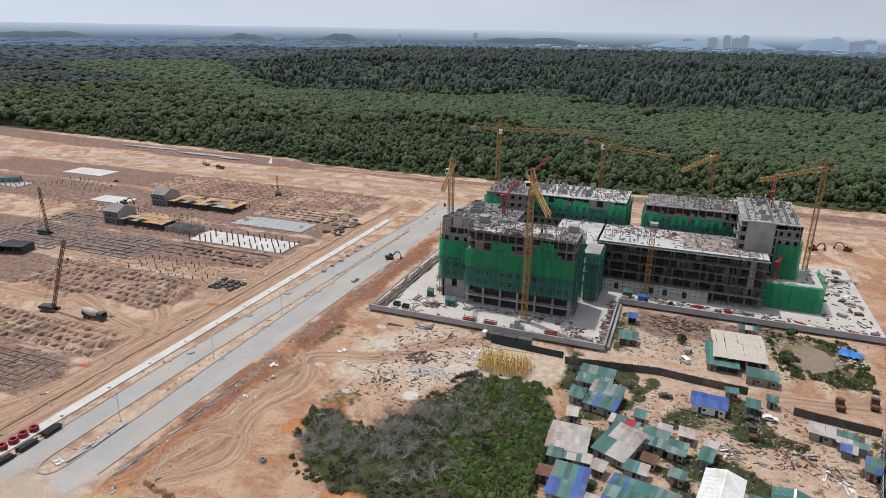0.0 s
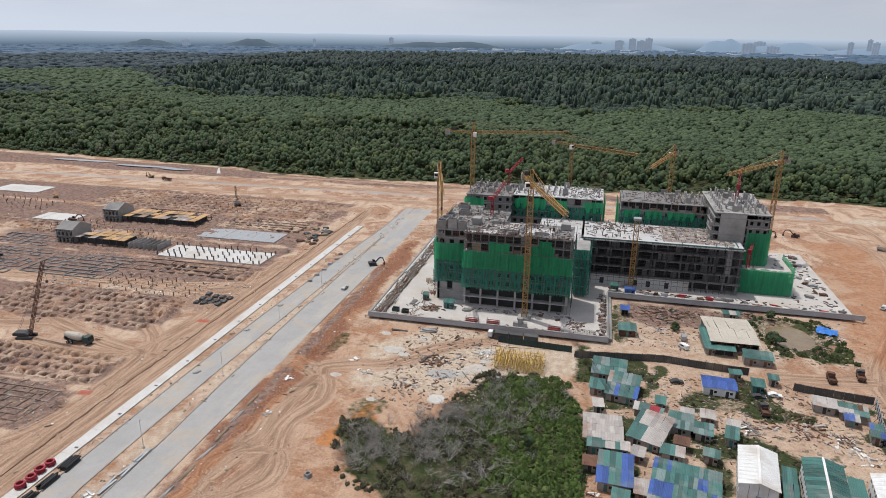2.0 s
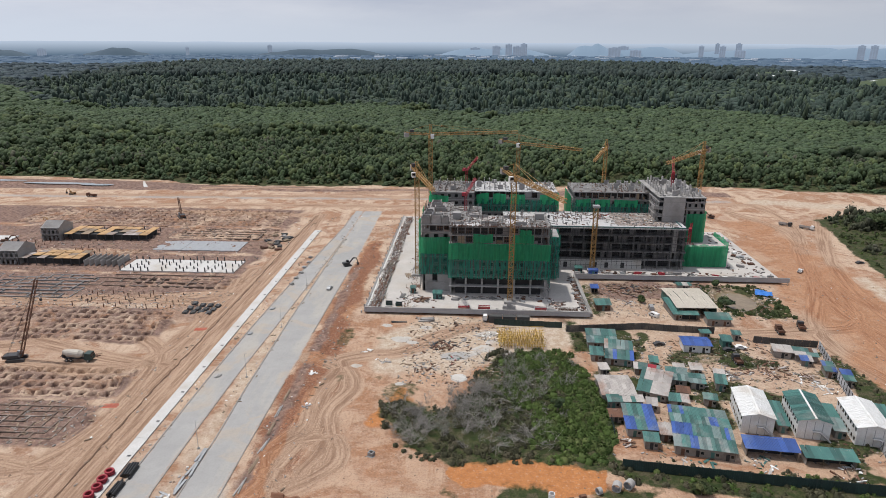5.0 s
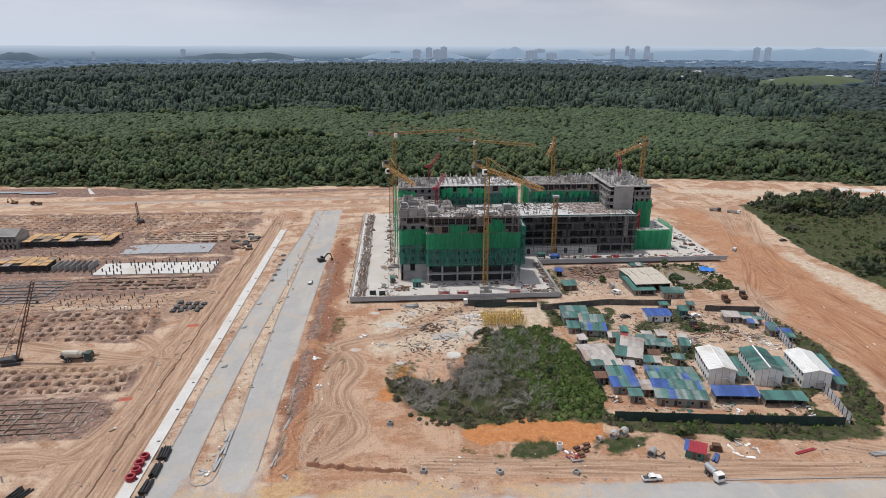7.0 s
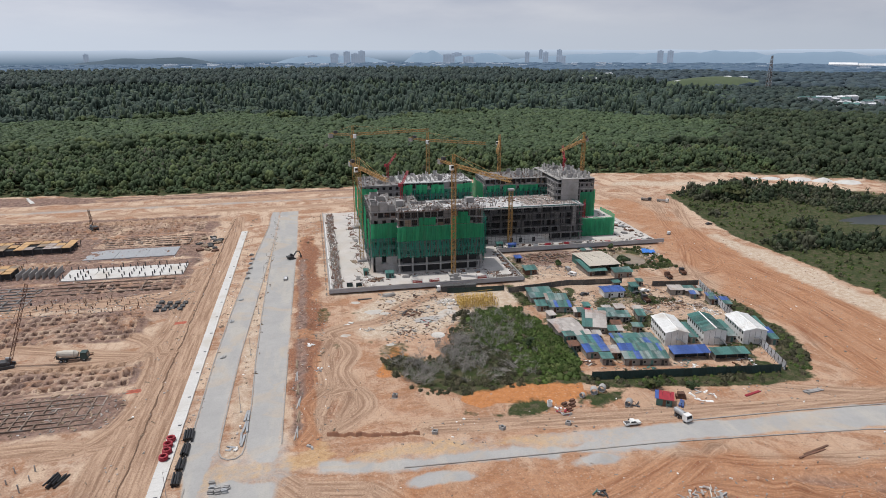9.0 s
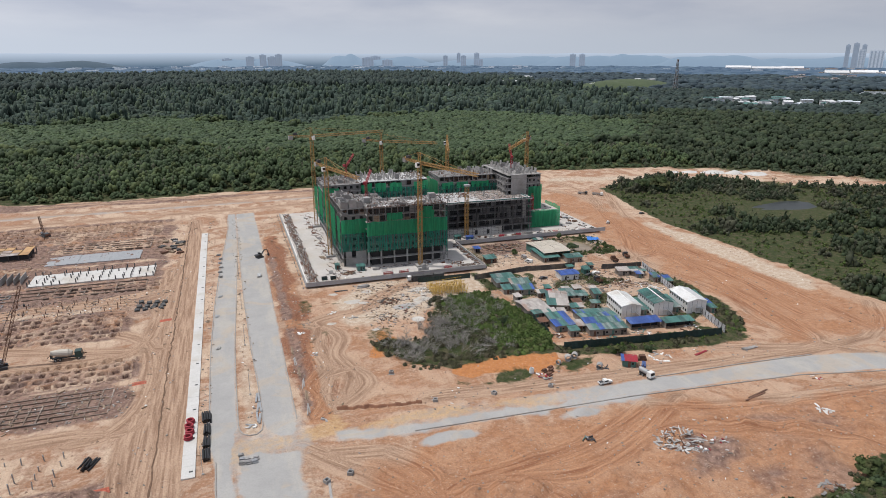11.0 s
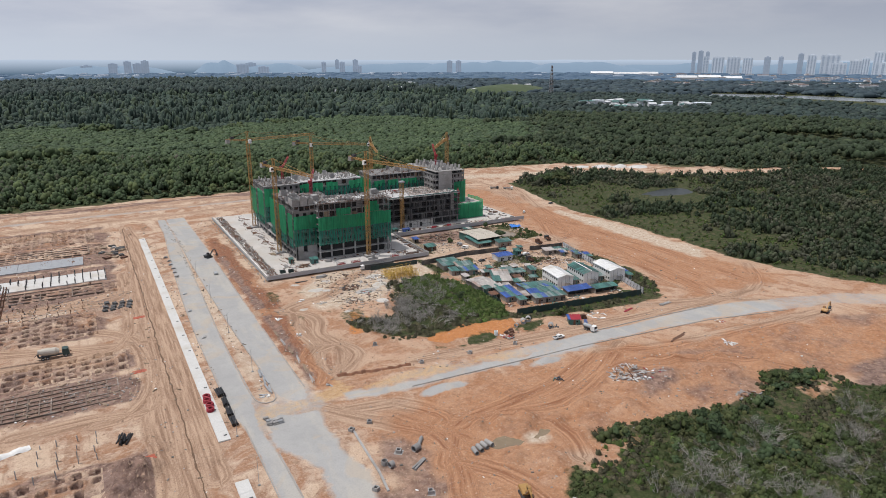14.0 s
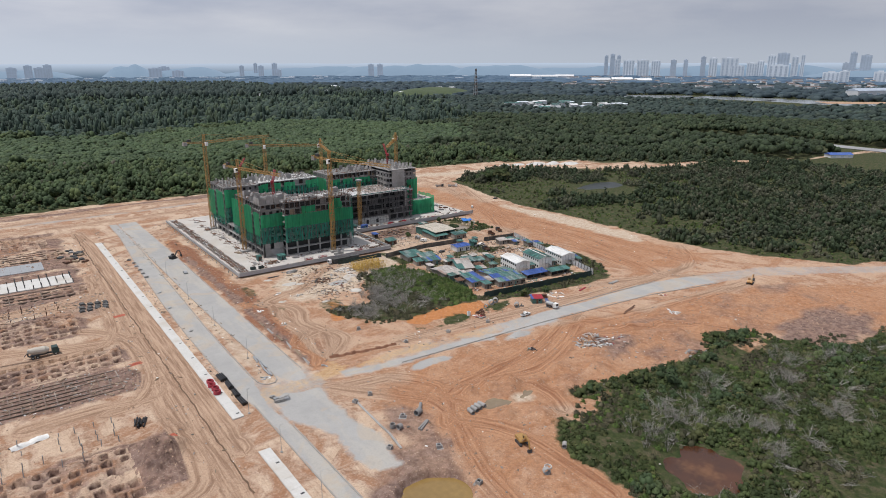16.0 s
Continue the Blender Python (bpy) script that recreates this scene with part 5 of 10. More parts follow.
# the long shallow trench beside the culvert, drawn as a dark strip on the ground
mb = MB((-5.6, 30, 0))
yy = -10.0
px = -5.6
while yy < 286:
    q = -5.6 + 0.12 * math.sin(yy * 0.05) + random.uniform(-0.3, 0.3)
    mb.bar((px, yy, gh(px, yy) + 0.03), (q, yy + 2.4, gh(q, yy + 2.4) + 0.03), random.uniform(0.2, 0.55), 0.2)
    yy, px = yy + 2.4, q
solo("drain_hose", mb, M_TRENCH, "thin dark brown trench line along the track, laid as a strip", "hose", loc=(-5.6, 30, 0))

DZ = 1.5
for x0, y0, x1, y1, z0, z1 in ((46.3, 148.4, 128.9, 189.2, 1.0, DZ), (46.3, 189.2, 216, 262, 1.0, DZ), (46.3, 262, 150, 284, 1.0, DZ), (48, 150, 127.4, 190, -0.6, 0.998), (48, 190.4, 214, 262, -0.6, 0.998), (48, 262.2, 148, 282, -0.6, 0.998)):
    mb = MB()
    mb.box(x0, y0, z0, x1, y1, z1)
    # Recessed footing in darker concrete: shade under the overhang put into its colour.
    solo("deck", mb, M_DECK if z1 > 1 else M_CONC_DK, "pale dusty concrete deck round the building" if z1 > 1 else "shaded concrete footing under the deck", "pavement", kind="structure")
for name, pts, top in (("wall_south", [(46, 148.2), (129.35, 148.2)], 2.5), ("wall_east", [(129.1, 148.42), (129.1, 188.7)], 2.4), ("wall_middle", [(128.9, 189), (219, 189)], 2.6), ("wall_west", [(46.1, 148.45), (46.1, 284)], 1.9)):
    wall = thing(name, (*pts[0], 0), "grey concrete retaining wall with capping and buttresses", "wall", kind="structure")
    mb = MB((*pts[0], 0))
    ring_wall(mb, pts, 0.42, 0.72, top)
    part("wall_body", mb, M_WALL, wall)
    mb = MB((*pts[0], 0))
    ring_wall(mb, pts, 0.62, top, top + 0.14)
    part("capping", mb, M_CONC, wall)
    a, b = Vector((*pts[0], 0)), Vector((*pts[1], 0))
    n = max(2, int((b - a).length / 6))
    d = (b - a).normalized()
    out = Vector((d.y, -d.x, 0))
    for k in range(n + 1):
        p = a.lerp(b, k / n) + out * 0.3
        mb = MB((*pts[0], 0))
        p = p - out * 1.6
        mb.bar((p.x, p.y, -0.6), (p.x, p.y, 0.98), 0.4)
        part("buttress", mb, M_CONC, wall)
# white kerb slab inside the west and east walls
mb = MB()
mb.box(129.5, 150, -0.3, 130.6, 187.5, 1.2)
solo("ledge", mb, M_CONC, "raised concrete ledge along the wall", "ledge", kind="structure")


# ---- the building under construction ----
M_DUSTY = material("dusty_site_debris", (0.25, 0.225, 0.205), (0.16, 0.14, 0.125), 0.6, 0.9, fine=7, island=0.5, c3=(0.30, 0.28, 0.265))



class Block:
    """One block of the building: x0, y0, x1, y1 in plan, levels in height."""

    def __init__(self, x0, y0, x1, y1, levels, label, name="tower_block"):
        self.b, self.levels = (x0, y0, x1, y1), levels
        self.o = (x0, y0, levels[0])
        self.root = thing(name, self.o, label, "building", "blocks of the building")

    def span(self, side):
        x0, y0, x1, y1 = self.b
        return (x0, x1) if side in "SN" else (y0, y1)

    def put(self, mb, side, a, b, d0, d1, z0, z1):
        """A box along a side from a to b, from d0 to d1 outwards of the face."""
        x0, y0, x1, y1 = self.b
        if side == "S":
            mb.box(a, y0 - d1, z0, b, y0 - d0, z1)
        elif side == "N":
            mb.box(a, y1 + d0, z0, b, y1 + d1, z1)
        elif side == "W":
            mb.box(x0 - d1, a, z0, x0 - d0, b, z1)
        else:
            mb.box(x1 + d0, a, z0, x1 + d1, b, z1)

    def slabs(self, mat=M_CONC, over=0.25, roof=None):
        x0, y0, x1, y1 = self.b
        for k, z in enumerate(self.levels[1:]):
            mb = MB(self.o)
            mb.box(x0 - over, y0 - over, z - 0.35, x1 + over, y1 + over, z)
            part("floor_slab" if k < len(self.levels) - 2 else "roof_slab", mb, (roof or mat) if k == len(self.levels) - 2 else mat, self.root)

    def columns(self, pitch, side, z0, z1, w=0.6, mat=M_CONC, inset=0.35):
        a, b = self.span(side)
        n = max(1, round((b - a) / pitch))
        for k in range(n + 1):
            c = a + (b - a) * k / n
            c = min(max(c, a + w / 2), b - w / 2)
            mb = MB(self.o)
            self.put(mb, side, c - w / 2, c + w / 2, -inset - w, -inset, z0, z1)
            part("column", mb, mat, self.root)

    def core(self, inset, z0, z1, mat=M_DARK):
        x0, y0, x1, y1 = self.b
        # Solid box for the unlit rooms; by default their dark is its near-black colour.
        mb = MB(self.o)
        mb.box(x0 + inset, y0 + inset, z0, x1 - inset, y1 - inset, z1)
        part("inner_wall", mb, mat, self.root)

    def walls(self, side, k0, k1, bays, mat=M_CONC_DK, a=None, b=None, win=0.46):
        """Storey walls with window openings, from storey k0 to k1."""
        s0, s1 = self.span(side)
        a, b = s0 if a is None else a, s1 if b is None else b
        p = (b - a) / bays
        for k in range(k0, k1):
            z0, z1 = self.levels[k], self.levels[k + 1] - 0.35
            h = z1 - z0
            sill, head = z0 + 0.30 * h, z0 + 0.80 * h
            mb = MB(self.o)
            self.put(mb, side, a, b, -0.25, 0.0, z0, sill)
            self.put(mb, side, a, b, -0.25, 0.0, head, z1)
            for i in range(bays + 1):
                w = (1 - win) * p / 2
                c = a + i * p
                jit = random.uniform(-0.12, 0.12) * p
                lo, hi = max(a, c - w + jit * 0.3), min(b, c + w + jit * 0.3)
                self.put(mb, side, lo, hi, -0.25, 0.0, sill, head)
            part("storey_wall", mb, mat, self.root)
            # projecting sun-shade frames round some openings
            for i in range(bays):
                if random.random() < 0.4:
                    c0, c1 = a + (i + 0.5 - win / 2) * p, a + (i + 0.5 + win / 2) * p
                    mb = MB(self.o)
                    for q in (c0 - 0.12, c1):
                        self.put(mb, side, q, q + 0.12, 0.0, 0.28, sill - 0.1, head + 0.1)
                    self.put(mb, side, c0 - 0.12, c1 + 0.12, 0.0, 0.28, head + 0.1, head + 0.22)
                    self.put(mb, side, c0 - 0.12, c1 + 0.12, 0.0, 0.28, sill - 0.22, sill - 0.1)
                    part("window_frame", mb, M_CONC, self.root)

    def net(self, side, z0, z1, a=None, b=None, mat=None, off=1.0, ragged=0.5, name="safety_net"):
        s0, s1 = self.span(side)
        a, b = s0 - off * 0.6 if a is None else a, s1 + off * 0.6 if b is None else b
        nu, nz = max(3, int((b - a) / 0.7)), max(3, int((z1 - z0) / 1.2))
        u = np.linspace(a, b, nu)[:, None] + 0 * np.zeros((1, nz))
        t = np.linspace(0, 1, nz)[None, :] + 0 * u
        ph = random.uniform(0, 9)
        d = off + 0.16 * np.sin(u * 2.1 + ph) + 0.10 * np.sin(u * 4.7 + t * 3) + 0.18 * np.sin(t * math.pi * (z1 - z0) / 3.3) ** 2
        top = z1 + ragged * vnoise(u, 0 * u, 2.5, int(ph * 10), 2)
        z = z0 + t * (top - z0)
        x0, y0, x1, y1 = self.b
        mb = MB(self.o)
        if side == "S":
            mb.sheet(u, y0 - d, z)
        elif side == "N":
            mb.sheet(u, y1 + d, z)
        elif side == "W":
            mb.sheet(x0 - d, u, z)
        else:
            mb.sheet(x1 + d, u, z)
        return part(name, mb, mat or M_NET, self.root, "", True)

    def scaffold(self, side, z0, z1, a=None, b=None, off=1.0):
        s0, s1 = self.span(side)
        a, b = s0 if a is None else a, s1 if b is None else b
        mb = MB(self.o)
        n = max(2, int((b - a) / 2.2))
        for k in range(n + 1):
            c = a + (b - a) * k / n
            self.put(mb, side, c - 0.05, c + 0.05, off - 0.1, off, z0, z1)
        z = z0 + 1.7
        while z < z1:
            self.put(mb, side, a, b, off - 0.12, off - 0.02, z, z + 0.1)
            z += 1.7
        tagged(part("scaffold", mb, M_DKSTEEL, self.root), "dark steel tube scaffold", kind="stuff")

    def stubs(self, n, z, h0, h1, w=0.45, mat=M_CONC, box=None, name="column_stub"):
        x0, y0, x1, y1 = box or self.b
        for k in range(n):
            x, y = random.uniform(x0 + 1, x1 - 1), random.uniform(y0 + 1, y1 - 1)
            h = random.uniform(h0, h1)
            mb = MB(self.o)
            mb.box(x - w / 2, y - w / 2, z, x + w / 2, y + w / 2, z + h)
            part(name, mb, mat, self.root)

    def fins(self, x0, y0, x1, y1, nx, ny, z, h, mat=M_CONC):
        """Rows of thin upright wall pieces on the roof."""
        for i in range(nx):
            for j in range(ny):
                x, y = x0 + (x1 - x0) * (i + 0.5) / nx, y0 + (y1 - y0) * (j + 0.5) / ny
                if random.random() < 0.15:
                    continue
                hh = h * random.uniform(0.7, 1.15)
                mb = MB(self.o)
                if random.random() < 0.75:
                    mb.box(x - 0.14, y - 1.3, z, x + 0.14, y + 1.3, z + hh)
                else:
                    mb.box(x - 1.2, y - 0.14, z, x + 1.2, y + 0.14, z + hh)
                part("wall_fin", mb, mat, self.root)

    def bare_storey(self, k, mats, pitch=3.0, share=0.35, sides="SEWN"):
        """A bare storey: columns, odd infill panels and props."""
        z0, z1 = self.levels[k], self.levels[k + 1] - 0.35
        for side in sides:
            self.columns(pitch, side, z0, z1, 0.4, M_CONC_DK, 0.1)
            a, b = self.span(side)
            n = max(1, round((b - a) / pitch))
            p = (b - a) / n
            for i in range(n):
                c = a + i * p
                if random.random() < share:
                    mb = MB(self.o)
                    top = z0 + (z1 - z0) * random.choice((0.3, 0.45, 1.0))
                    self.put(mb, side, c + 0.25, c + p * random.choice((0.5, 0.97)), -0.35, -0.2, z0, top)
                    part("infill_panel", mb, random.choice(mats), self.root)
                if random.random() < 0.6:
                    mb = MB(self.o)
                    for q in range(3):
                        e = c + p * (q + 0.6) / 3.6
                        self.put(mb, side, e - 0.05, e + 0.05, -0.9, -0.8, z0, z1)
                    self.put(mb, side, c + 0.2, c + p - 0.2, -0.95, -0.85, z0 + 1.5, z0 + 1.62)
                    tagged(part("propping", mb, M_RUST, self.root), "rusty steel propping", kind="stuff")

    def debris(self, box, n, z, mat, big=2.2, upright=0, label="loose boards, bars and sheets left on the slab"):
        """Small loose stuff strewn on a slab, with upright rebar."""
        x0, y0, x1, y1 = box
        mb = MB(self.o)
        for k in range(n):
            x, y = random.uniform(x0, x1), random.uniform(y0, y1)
            s = (random.uniform(0.3, big), random.uniform(0.08, 0.5), random.uniform(0.05, 0.28))
            mb.obox((x, y, z + s[2] / 2 + random.random() * 0.15), s, random.choice((0, math.pi / 2, random.uniform(0, 3))))
        for k in range(upright):
            x, y, h = random.uniform(x0, x1), random.uniform(y0, y1), random.uniform(0.8, 2.0)
            for q in range(4):
                dx, dy = random.uniform(-0.25, 0.25), random.uniform(-0.25, 0.25)
                mb.bar((x + dx, y + dy, z), (x + dx * 1.4, y + dy * 1.4, z + h), 0.07)
        tagged(part("loose_material", mb, mat, self.root), label, kind="stuff")

    def litter(self, box, n, z, mats, big=2.0):
        """Boards, sheets and bundles left lying on a slab."""
        x0, y0, x1, y1 = box
        for k in range(n):
            x, y = random.uniform(x0 + 1, x1 - 1), random.uniform(y0 + 1, y1 - 1)
            for q in range(1):
                mb = MB(self.o)
                s = (random.uniform(0.5, big), random.uniform(0.15, 0.9), random.uniform(0.08, 0.35))
                mb.obox((x + random.uniform(-0.6, 0.6), y + random.uniform(-0.6, 0.6), z + s[2] / 2), s, random.choice((0, math.pi / 2)) + random.uniform(-0.3, 0.3))
                part("board", mb, random.choice(mats), self.root)


LV = [DZ, 5.4, 9.4, 12.75, 16.1, 19.45, 22.8, 26.15, 29.5]
CLUT = [M_TIMBER, M_RUST, M_CONC_DK, M_GREYSHEET, M_CONC, M_CONC_DK]

A = Block(77, 165, 115, 182, LV, "eight-storey concrete block wrapped in green safety netting")
A.slabs(roof=M_CONC_DK)
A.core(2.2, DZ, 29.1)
A.columns(6.3, "S", DZ, 9.4, 0.7)
A.columns(6.0, "E", DZ, 9.4, 0.7)
for s, n in (("S", 13), ("E", 6), ("N", 13)):
    A.walls(s, 2, 6, n)
BARE = [M_CONC_DK, M_TIMBER, M_CONC_DK, M_BED, M_CONC_DK]
A.bare_storey(6, BARE, 2.9, 0.42)
A.bare_storey(7, BARE, 2.9, 0.25)
A.net("S", 8.8, 16.6, mat=M_NETDK, ragged=0.15)
A.net("S", 16.4, 23.2, ragged=0.3)
for a, b in ((86, 93.5), (101, 109)):
    A.net("S", 23.4, 26.8, a, b, ragged=0.4)
A.net("S", 26.2, 28.6, 103.5, 108, ragged=0.5)
A.net("E", 5.2, 27.5, 165, 180, mat=M_NETDK)
A.scaffold("S", 23.0, 30.5)
A.scaffold("E", DZ, 30)
mb = MB(A.o)
mb.box(77, 172, DZ, 85, 172.3, 5.1)
mb.box(94, 173, 5.4, 104, 173.3, 9.0)
part("inner_wall", mb, M_CONC, A.root)
A.stubs(16, 29.5, 0.5, 1.2, 0.3, M_CONC_DK)
A.litter((78, 166, 114, 181), 70, 29.5, CLUT)
A.debris((77, 165, 115, 182), 260, 29.5, M_DUSTY, 1.0, 15)
A.debris((77, 165, 115, 182), 90, 29.5, M_RUST, 1.0, 20)
A.debris((77, 165, 115, 182), 90, 29.5, M_GREYSHEET, 1.6)
A.debris((77, 164.6, 115, 166), 120, 29.5, M_RUST, 1.4, 13)

for x, y, sx, sy, h in ((80, 168, 4.6, 0.25, 1.1), (84, 172, 0.25, 5.0, 1.2), (92, 170, 6.0, 0.25, 0.9), (97, 175, 0.25, 6.0, 1.1), (104, 168.6, 5.0, 0.25, 1.2), (109, 174, 0.25, 5.0, 1.0), (88, 179, 7.0, 0.25, 1.1), (101, 179.5, 6.0, 0.25, 0.9), (112, 178, 3.4, 3.0, 2.4), (79.4, 177, 3.2, 3.6, 2.6), (94, 166, 3.0, 0.25, 1.3)):
    mb = MB(A.o)
    mb.box(x - sx / 2, y - sy / 2, 29.5, x + sx / 2, y + sy / 2, 29.5 + h)
    part("upstand", mb, M_CONC, A.root)
for x0, y0, x1, y1 in ((78, 166, 88, 171), (98, 170, 108, 177), (88, 173, 95, 181)):
    mb = MB(A.o)
    mb.box(x0, y0, 29.504, x1, y1, 29.56)
    part("fresh_screed", mb, M_ROOF, A.root, "pale fresh screed on the roof slab")

W = Block(66, 169, 77, 206, LV[:-1] + [29.0], "long concrete wing with lift cores and green netting")
W.slabs(roof=M_CONC_DK)
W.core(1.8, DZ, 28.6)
W.walls("W", 2, 7, 12)
W.walls("S", 2, 7, 3)
W.bare_storey(7, BARE, 3.0, 0.6, "SW")
W.debris((66, 169, 77, 206), 240, 29.0, M_DUSTY, 1.5, 10)
W.debris((66, 169, 77, 206), 70, 29.0, M_RUST, 1.0, 16)
W.columns(6, "W", DZ, 9.4, 0.7)
mb = MB(W.o)
W.put(mb, "S", 66, 77, -0.3, 0.0, DZ, 5.0)
W.put(mb, "S", 66, 70, -0.3, 0.0, 5.4, 9.0)
W.put(mb, "S", 72, 77, -0.3, 0.0, 5.4, 9.0)
part("ground_wall", mb, M_CONC, W.root)
W.net("S", 8.8, 17.5, mat=M_NETDK, ragged=0.1)
W.net("S", 17.3, 24.2, ragged=0.3)
for k, (a, b, t) in enumerate(((168.4, 176, 25), (177.2, 186, 27.4), (187.2, 194.8, 26.2), (196, 206, 27.6))):
    W.net("W", 8.0, 13.0, a, b, mat=M_NETDK, off=1.0 + 0.9 * (k % 2), ragged=0.2)
    W.net("W", 12.8, t, a, b, off=1.0 + 0.9 * (k % 2), ragged=0.6)
W.scaffold("W", DZ, 30)
for x, y, sx, sy, h in ((67.5, 171, 3.2, 3.2, 3.2), (71.5, 171.2, 3.4, 3.0, 3.9), (75, 171, 2.6, 2.8, 2.9), (68, 176, 3.4, 4.0, 3.0), (72.5, 177, 3.0, 4.4, 2.4), (68, 184, 3.0, 3.4, 2.2), (72, 191, 4.2, 3.4, 2.0), (70, 199, 3.6, 4.2, 2.4)):
    mb = MB(W.o)
    for dx in (-1, 1):
        mb.box(x + dx * sx / 2 - 0.13, y - sy / 2, 29.0, x + dx * sx / 2 + 0.13, y + sy / 2, 29 + h)
    for dy in (-1, 1):
        mb.box(x - sx / 2 + 0.13, y + dy * sy / 2 - 0.13, 29.0, x + sx / 2 - 0.13, y + dy * sy / 2 + 0.13, 29 + h * 0.9)
    part("lift_core", mb, M_CONC, W.root)
W.litter((66, 170, 77, 205), 30, 29.0, CLUT)

Q = Block(77.2, 182.4, 89, 199, LV[:-1] + [29.0], "inner concrete block behind the main tower")
Q.slabs(roof=M_CONC_DK)
Q.core(1.5, DZ, 28.6)
Q.debris((77.2, 182.4, 89, 199), 160, 29.0, M_DUSTY, 1.5, 8)
Q.walls("E", 2, 8, 5)
Q.walls("N", 2, 8, 4)
Q.litter((77.5, 183, 89, 199), 16, 29.0, CLUT)
Q.stubs(10, 29.0, 0.8, 1.8, 0.35, M_CONC_DK)
RL = Block(66, 224, 86, 250, LV, "rear concrete wing with green netting and raw roof walls")
RL.slabs(roof=M_CONC_DK)
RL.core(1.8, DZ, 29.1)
RL.debris((66, 224, 86, 250), 180, 29.5, M_DUSTY, 1.5, 16)
RL.debris((66, 224, 86, 250), 50, 29.5, M_RUST, 1.0, 16)
RL.walls("S", 2, 8, 6)
RL.walls("W", 2, 8, 8)
RL.columns(6, "W", DZ, 9.4, 0.7)
RL.columns(6, "S", DZ, 9.4, 0.7)
RL.net("W", 8.0, 12, mat=M_NETDK)
RL.net("W", 11.6, 27.4, 224, 236)
RL.net("W", 11.6, 26.6, 237, 250.4, off=1.7)
RL.net("S", 18, 28.2, 65.5, 74)
RL.net("S", 9.0, 18.4, mat=M_NETDK)
RL.fins(67, 226, 85, 249, 5, 4, 29.5, 2.0)
RL.litter((66, 224, 86, 250), 26, 29.5, CLUT)

Bk = Block(86, 228, 125, 250, LV, "rear concrete ward block with netting and raw roof walls")
Bk.slabs(roof=M_ROOF)
Bk.core(1.8, DZ, 29.1)
Bk.debris((86, 228, 125, 250), 150, 29.5, M_CONC_DK, 2.0, 16)
Bk.debris((108, 228, 125, 250), 160, 29.5, M_DUSTY, 1.5, 13)
Bk.walls("S", 2, 7, 13)
Bk.bare_storey(7, BARE, 3.0, 0.7, "S")
Bk.walls("E", 2, 8, 7)
Bk.net("S", 20.0, 25.8, mat=M_NETDK)
for a, b in ((87, 93), (95, 101), (103, 110), (117, 125.5)):
    Bk.net("S", 23.5, 28.4, a, b)
Bk.net("E", 14, 28)
Bk.fins(87, 230, 110, 249, 9, 4, 29.5, 2.6)
Bk.litter((108, 229, 125, 250), 24, 29.5, CLUT)
Bk.stubs(14, 29.5, 0.8, 1.5, 0.35, box=(110, 229, 125, 250))

C = Block(133, 229, 168, 250, LV, "rear concrete ward block with netted lower storeys")
C.slabs(roof=M_CONC_DK)
C.core(1.8, DZ, 29.1)
C.debris((133, 229, 168, 250), 180, 29.5, M_DUSTY, 1.1, 16)
C.debris((133, 229, 168, 250), 60, 29.5, M_RUST, 1.0, 20)
C.walls("S", 2, 7, 12)
C.bare_storey(7, BARE, 3.0, 0.7, "S")
C.walls("W", 2, 8, 7)
C.net("S", 19.0, 24.4, mat=M_NETDK)
for a, b in ((134, 141), (143, 150), (152, 163)):
    C.net("S", 22.6, 26.2, a, b)
C.net("W", 12, 27)
C.litter((133, 229, 168, 250), 46, 29.5, CLUT)
C.fins(150, 231, 168, 249, 6, 4, 29.5, 2.4)

D = Block(168.2, 212, 188.5, 250, LV[:-1] + [29.5, 31.4], "tall corner block of bare concrete with a netted face")
D.slabs(roof=M_CONC)
D.core(1.8, DZ, 31.0)
D.walls("E", 2, 9, 11)
D.walls("S", 2, 9, 3, a=180.5, b=188.5)
D.walls("W", 2, 8, 10)
mb = MB(D.o)
D.put(mb, "S", 170.2, 179.8, -0.3, 0.15, 12.75, 31.4)
part("blank_wall", mb, M_CONC, D.root)
for k in range(3, 8):
    mb = MB(D.o)
    mb.box(166.2, 212.4, LV[k] - 0.3, 170.2, 216.5, LV[k])
    mb.box(166.2, 212.4, LV[k], 166.4, 216.5, LV[k] + 1.0)
    mb.box(166.4, 212.4, LV[k], 170.2, 212.6, LV[k] + 1.0)
    part("balcony", mb, M_CONC, D.root)
D.net("S", 7, 24.4, 180.5, 189, mat=M_NET)
D.net("E", 7, 25, 212, 232, mat=M_NET)
D.walls("S", 8, 9, 3, a=180.5, b=188.5, mat=M_CONC)
D.debris((168.5, 212.5, 188, 249), 160, 31.4, M_CONC_DK, 2.0, 16)
D.fins(169, 213, 188, 249, 7, 8, 31.4, 2.5)

LP = [DZ, 5.8, 9.5, 13.2, 16.7, 20.0]
P = Block(118, 201, 178, 228, LP, "five-storey open concrete podium with a pale flat roof", "podium_block")
# Slabs, columns and upstands use darker concrete: the overhung front's shade as colour.
P.slabs(M_CONC_DK, roof=M_ROOF, over=0.6)
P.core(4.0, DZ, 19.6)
P.columns(5.4, "S", DZ, 19.8, 0.6, M_CONC_DK)
P.columns(5.4, "E", DZ, 19.8, 0.6, M_CONC_DK)
P.scaffold("S", DZ, 20.8, 118, 178)
mb = MB(P.o)
P.put(mb, "S", 119, 160, 0.3, 0.6, DZ, 5.6)
part("white_wall", mb, M_WHITE, P.root, "white-painted ground wall with door openings")
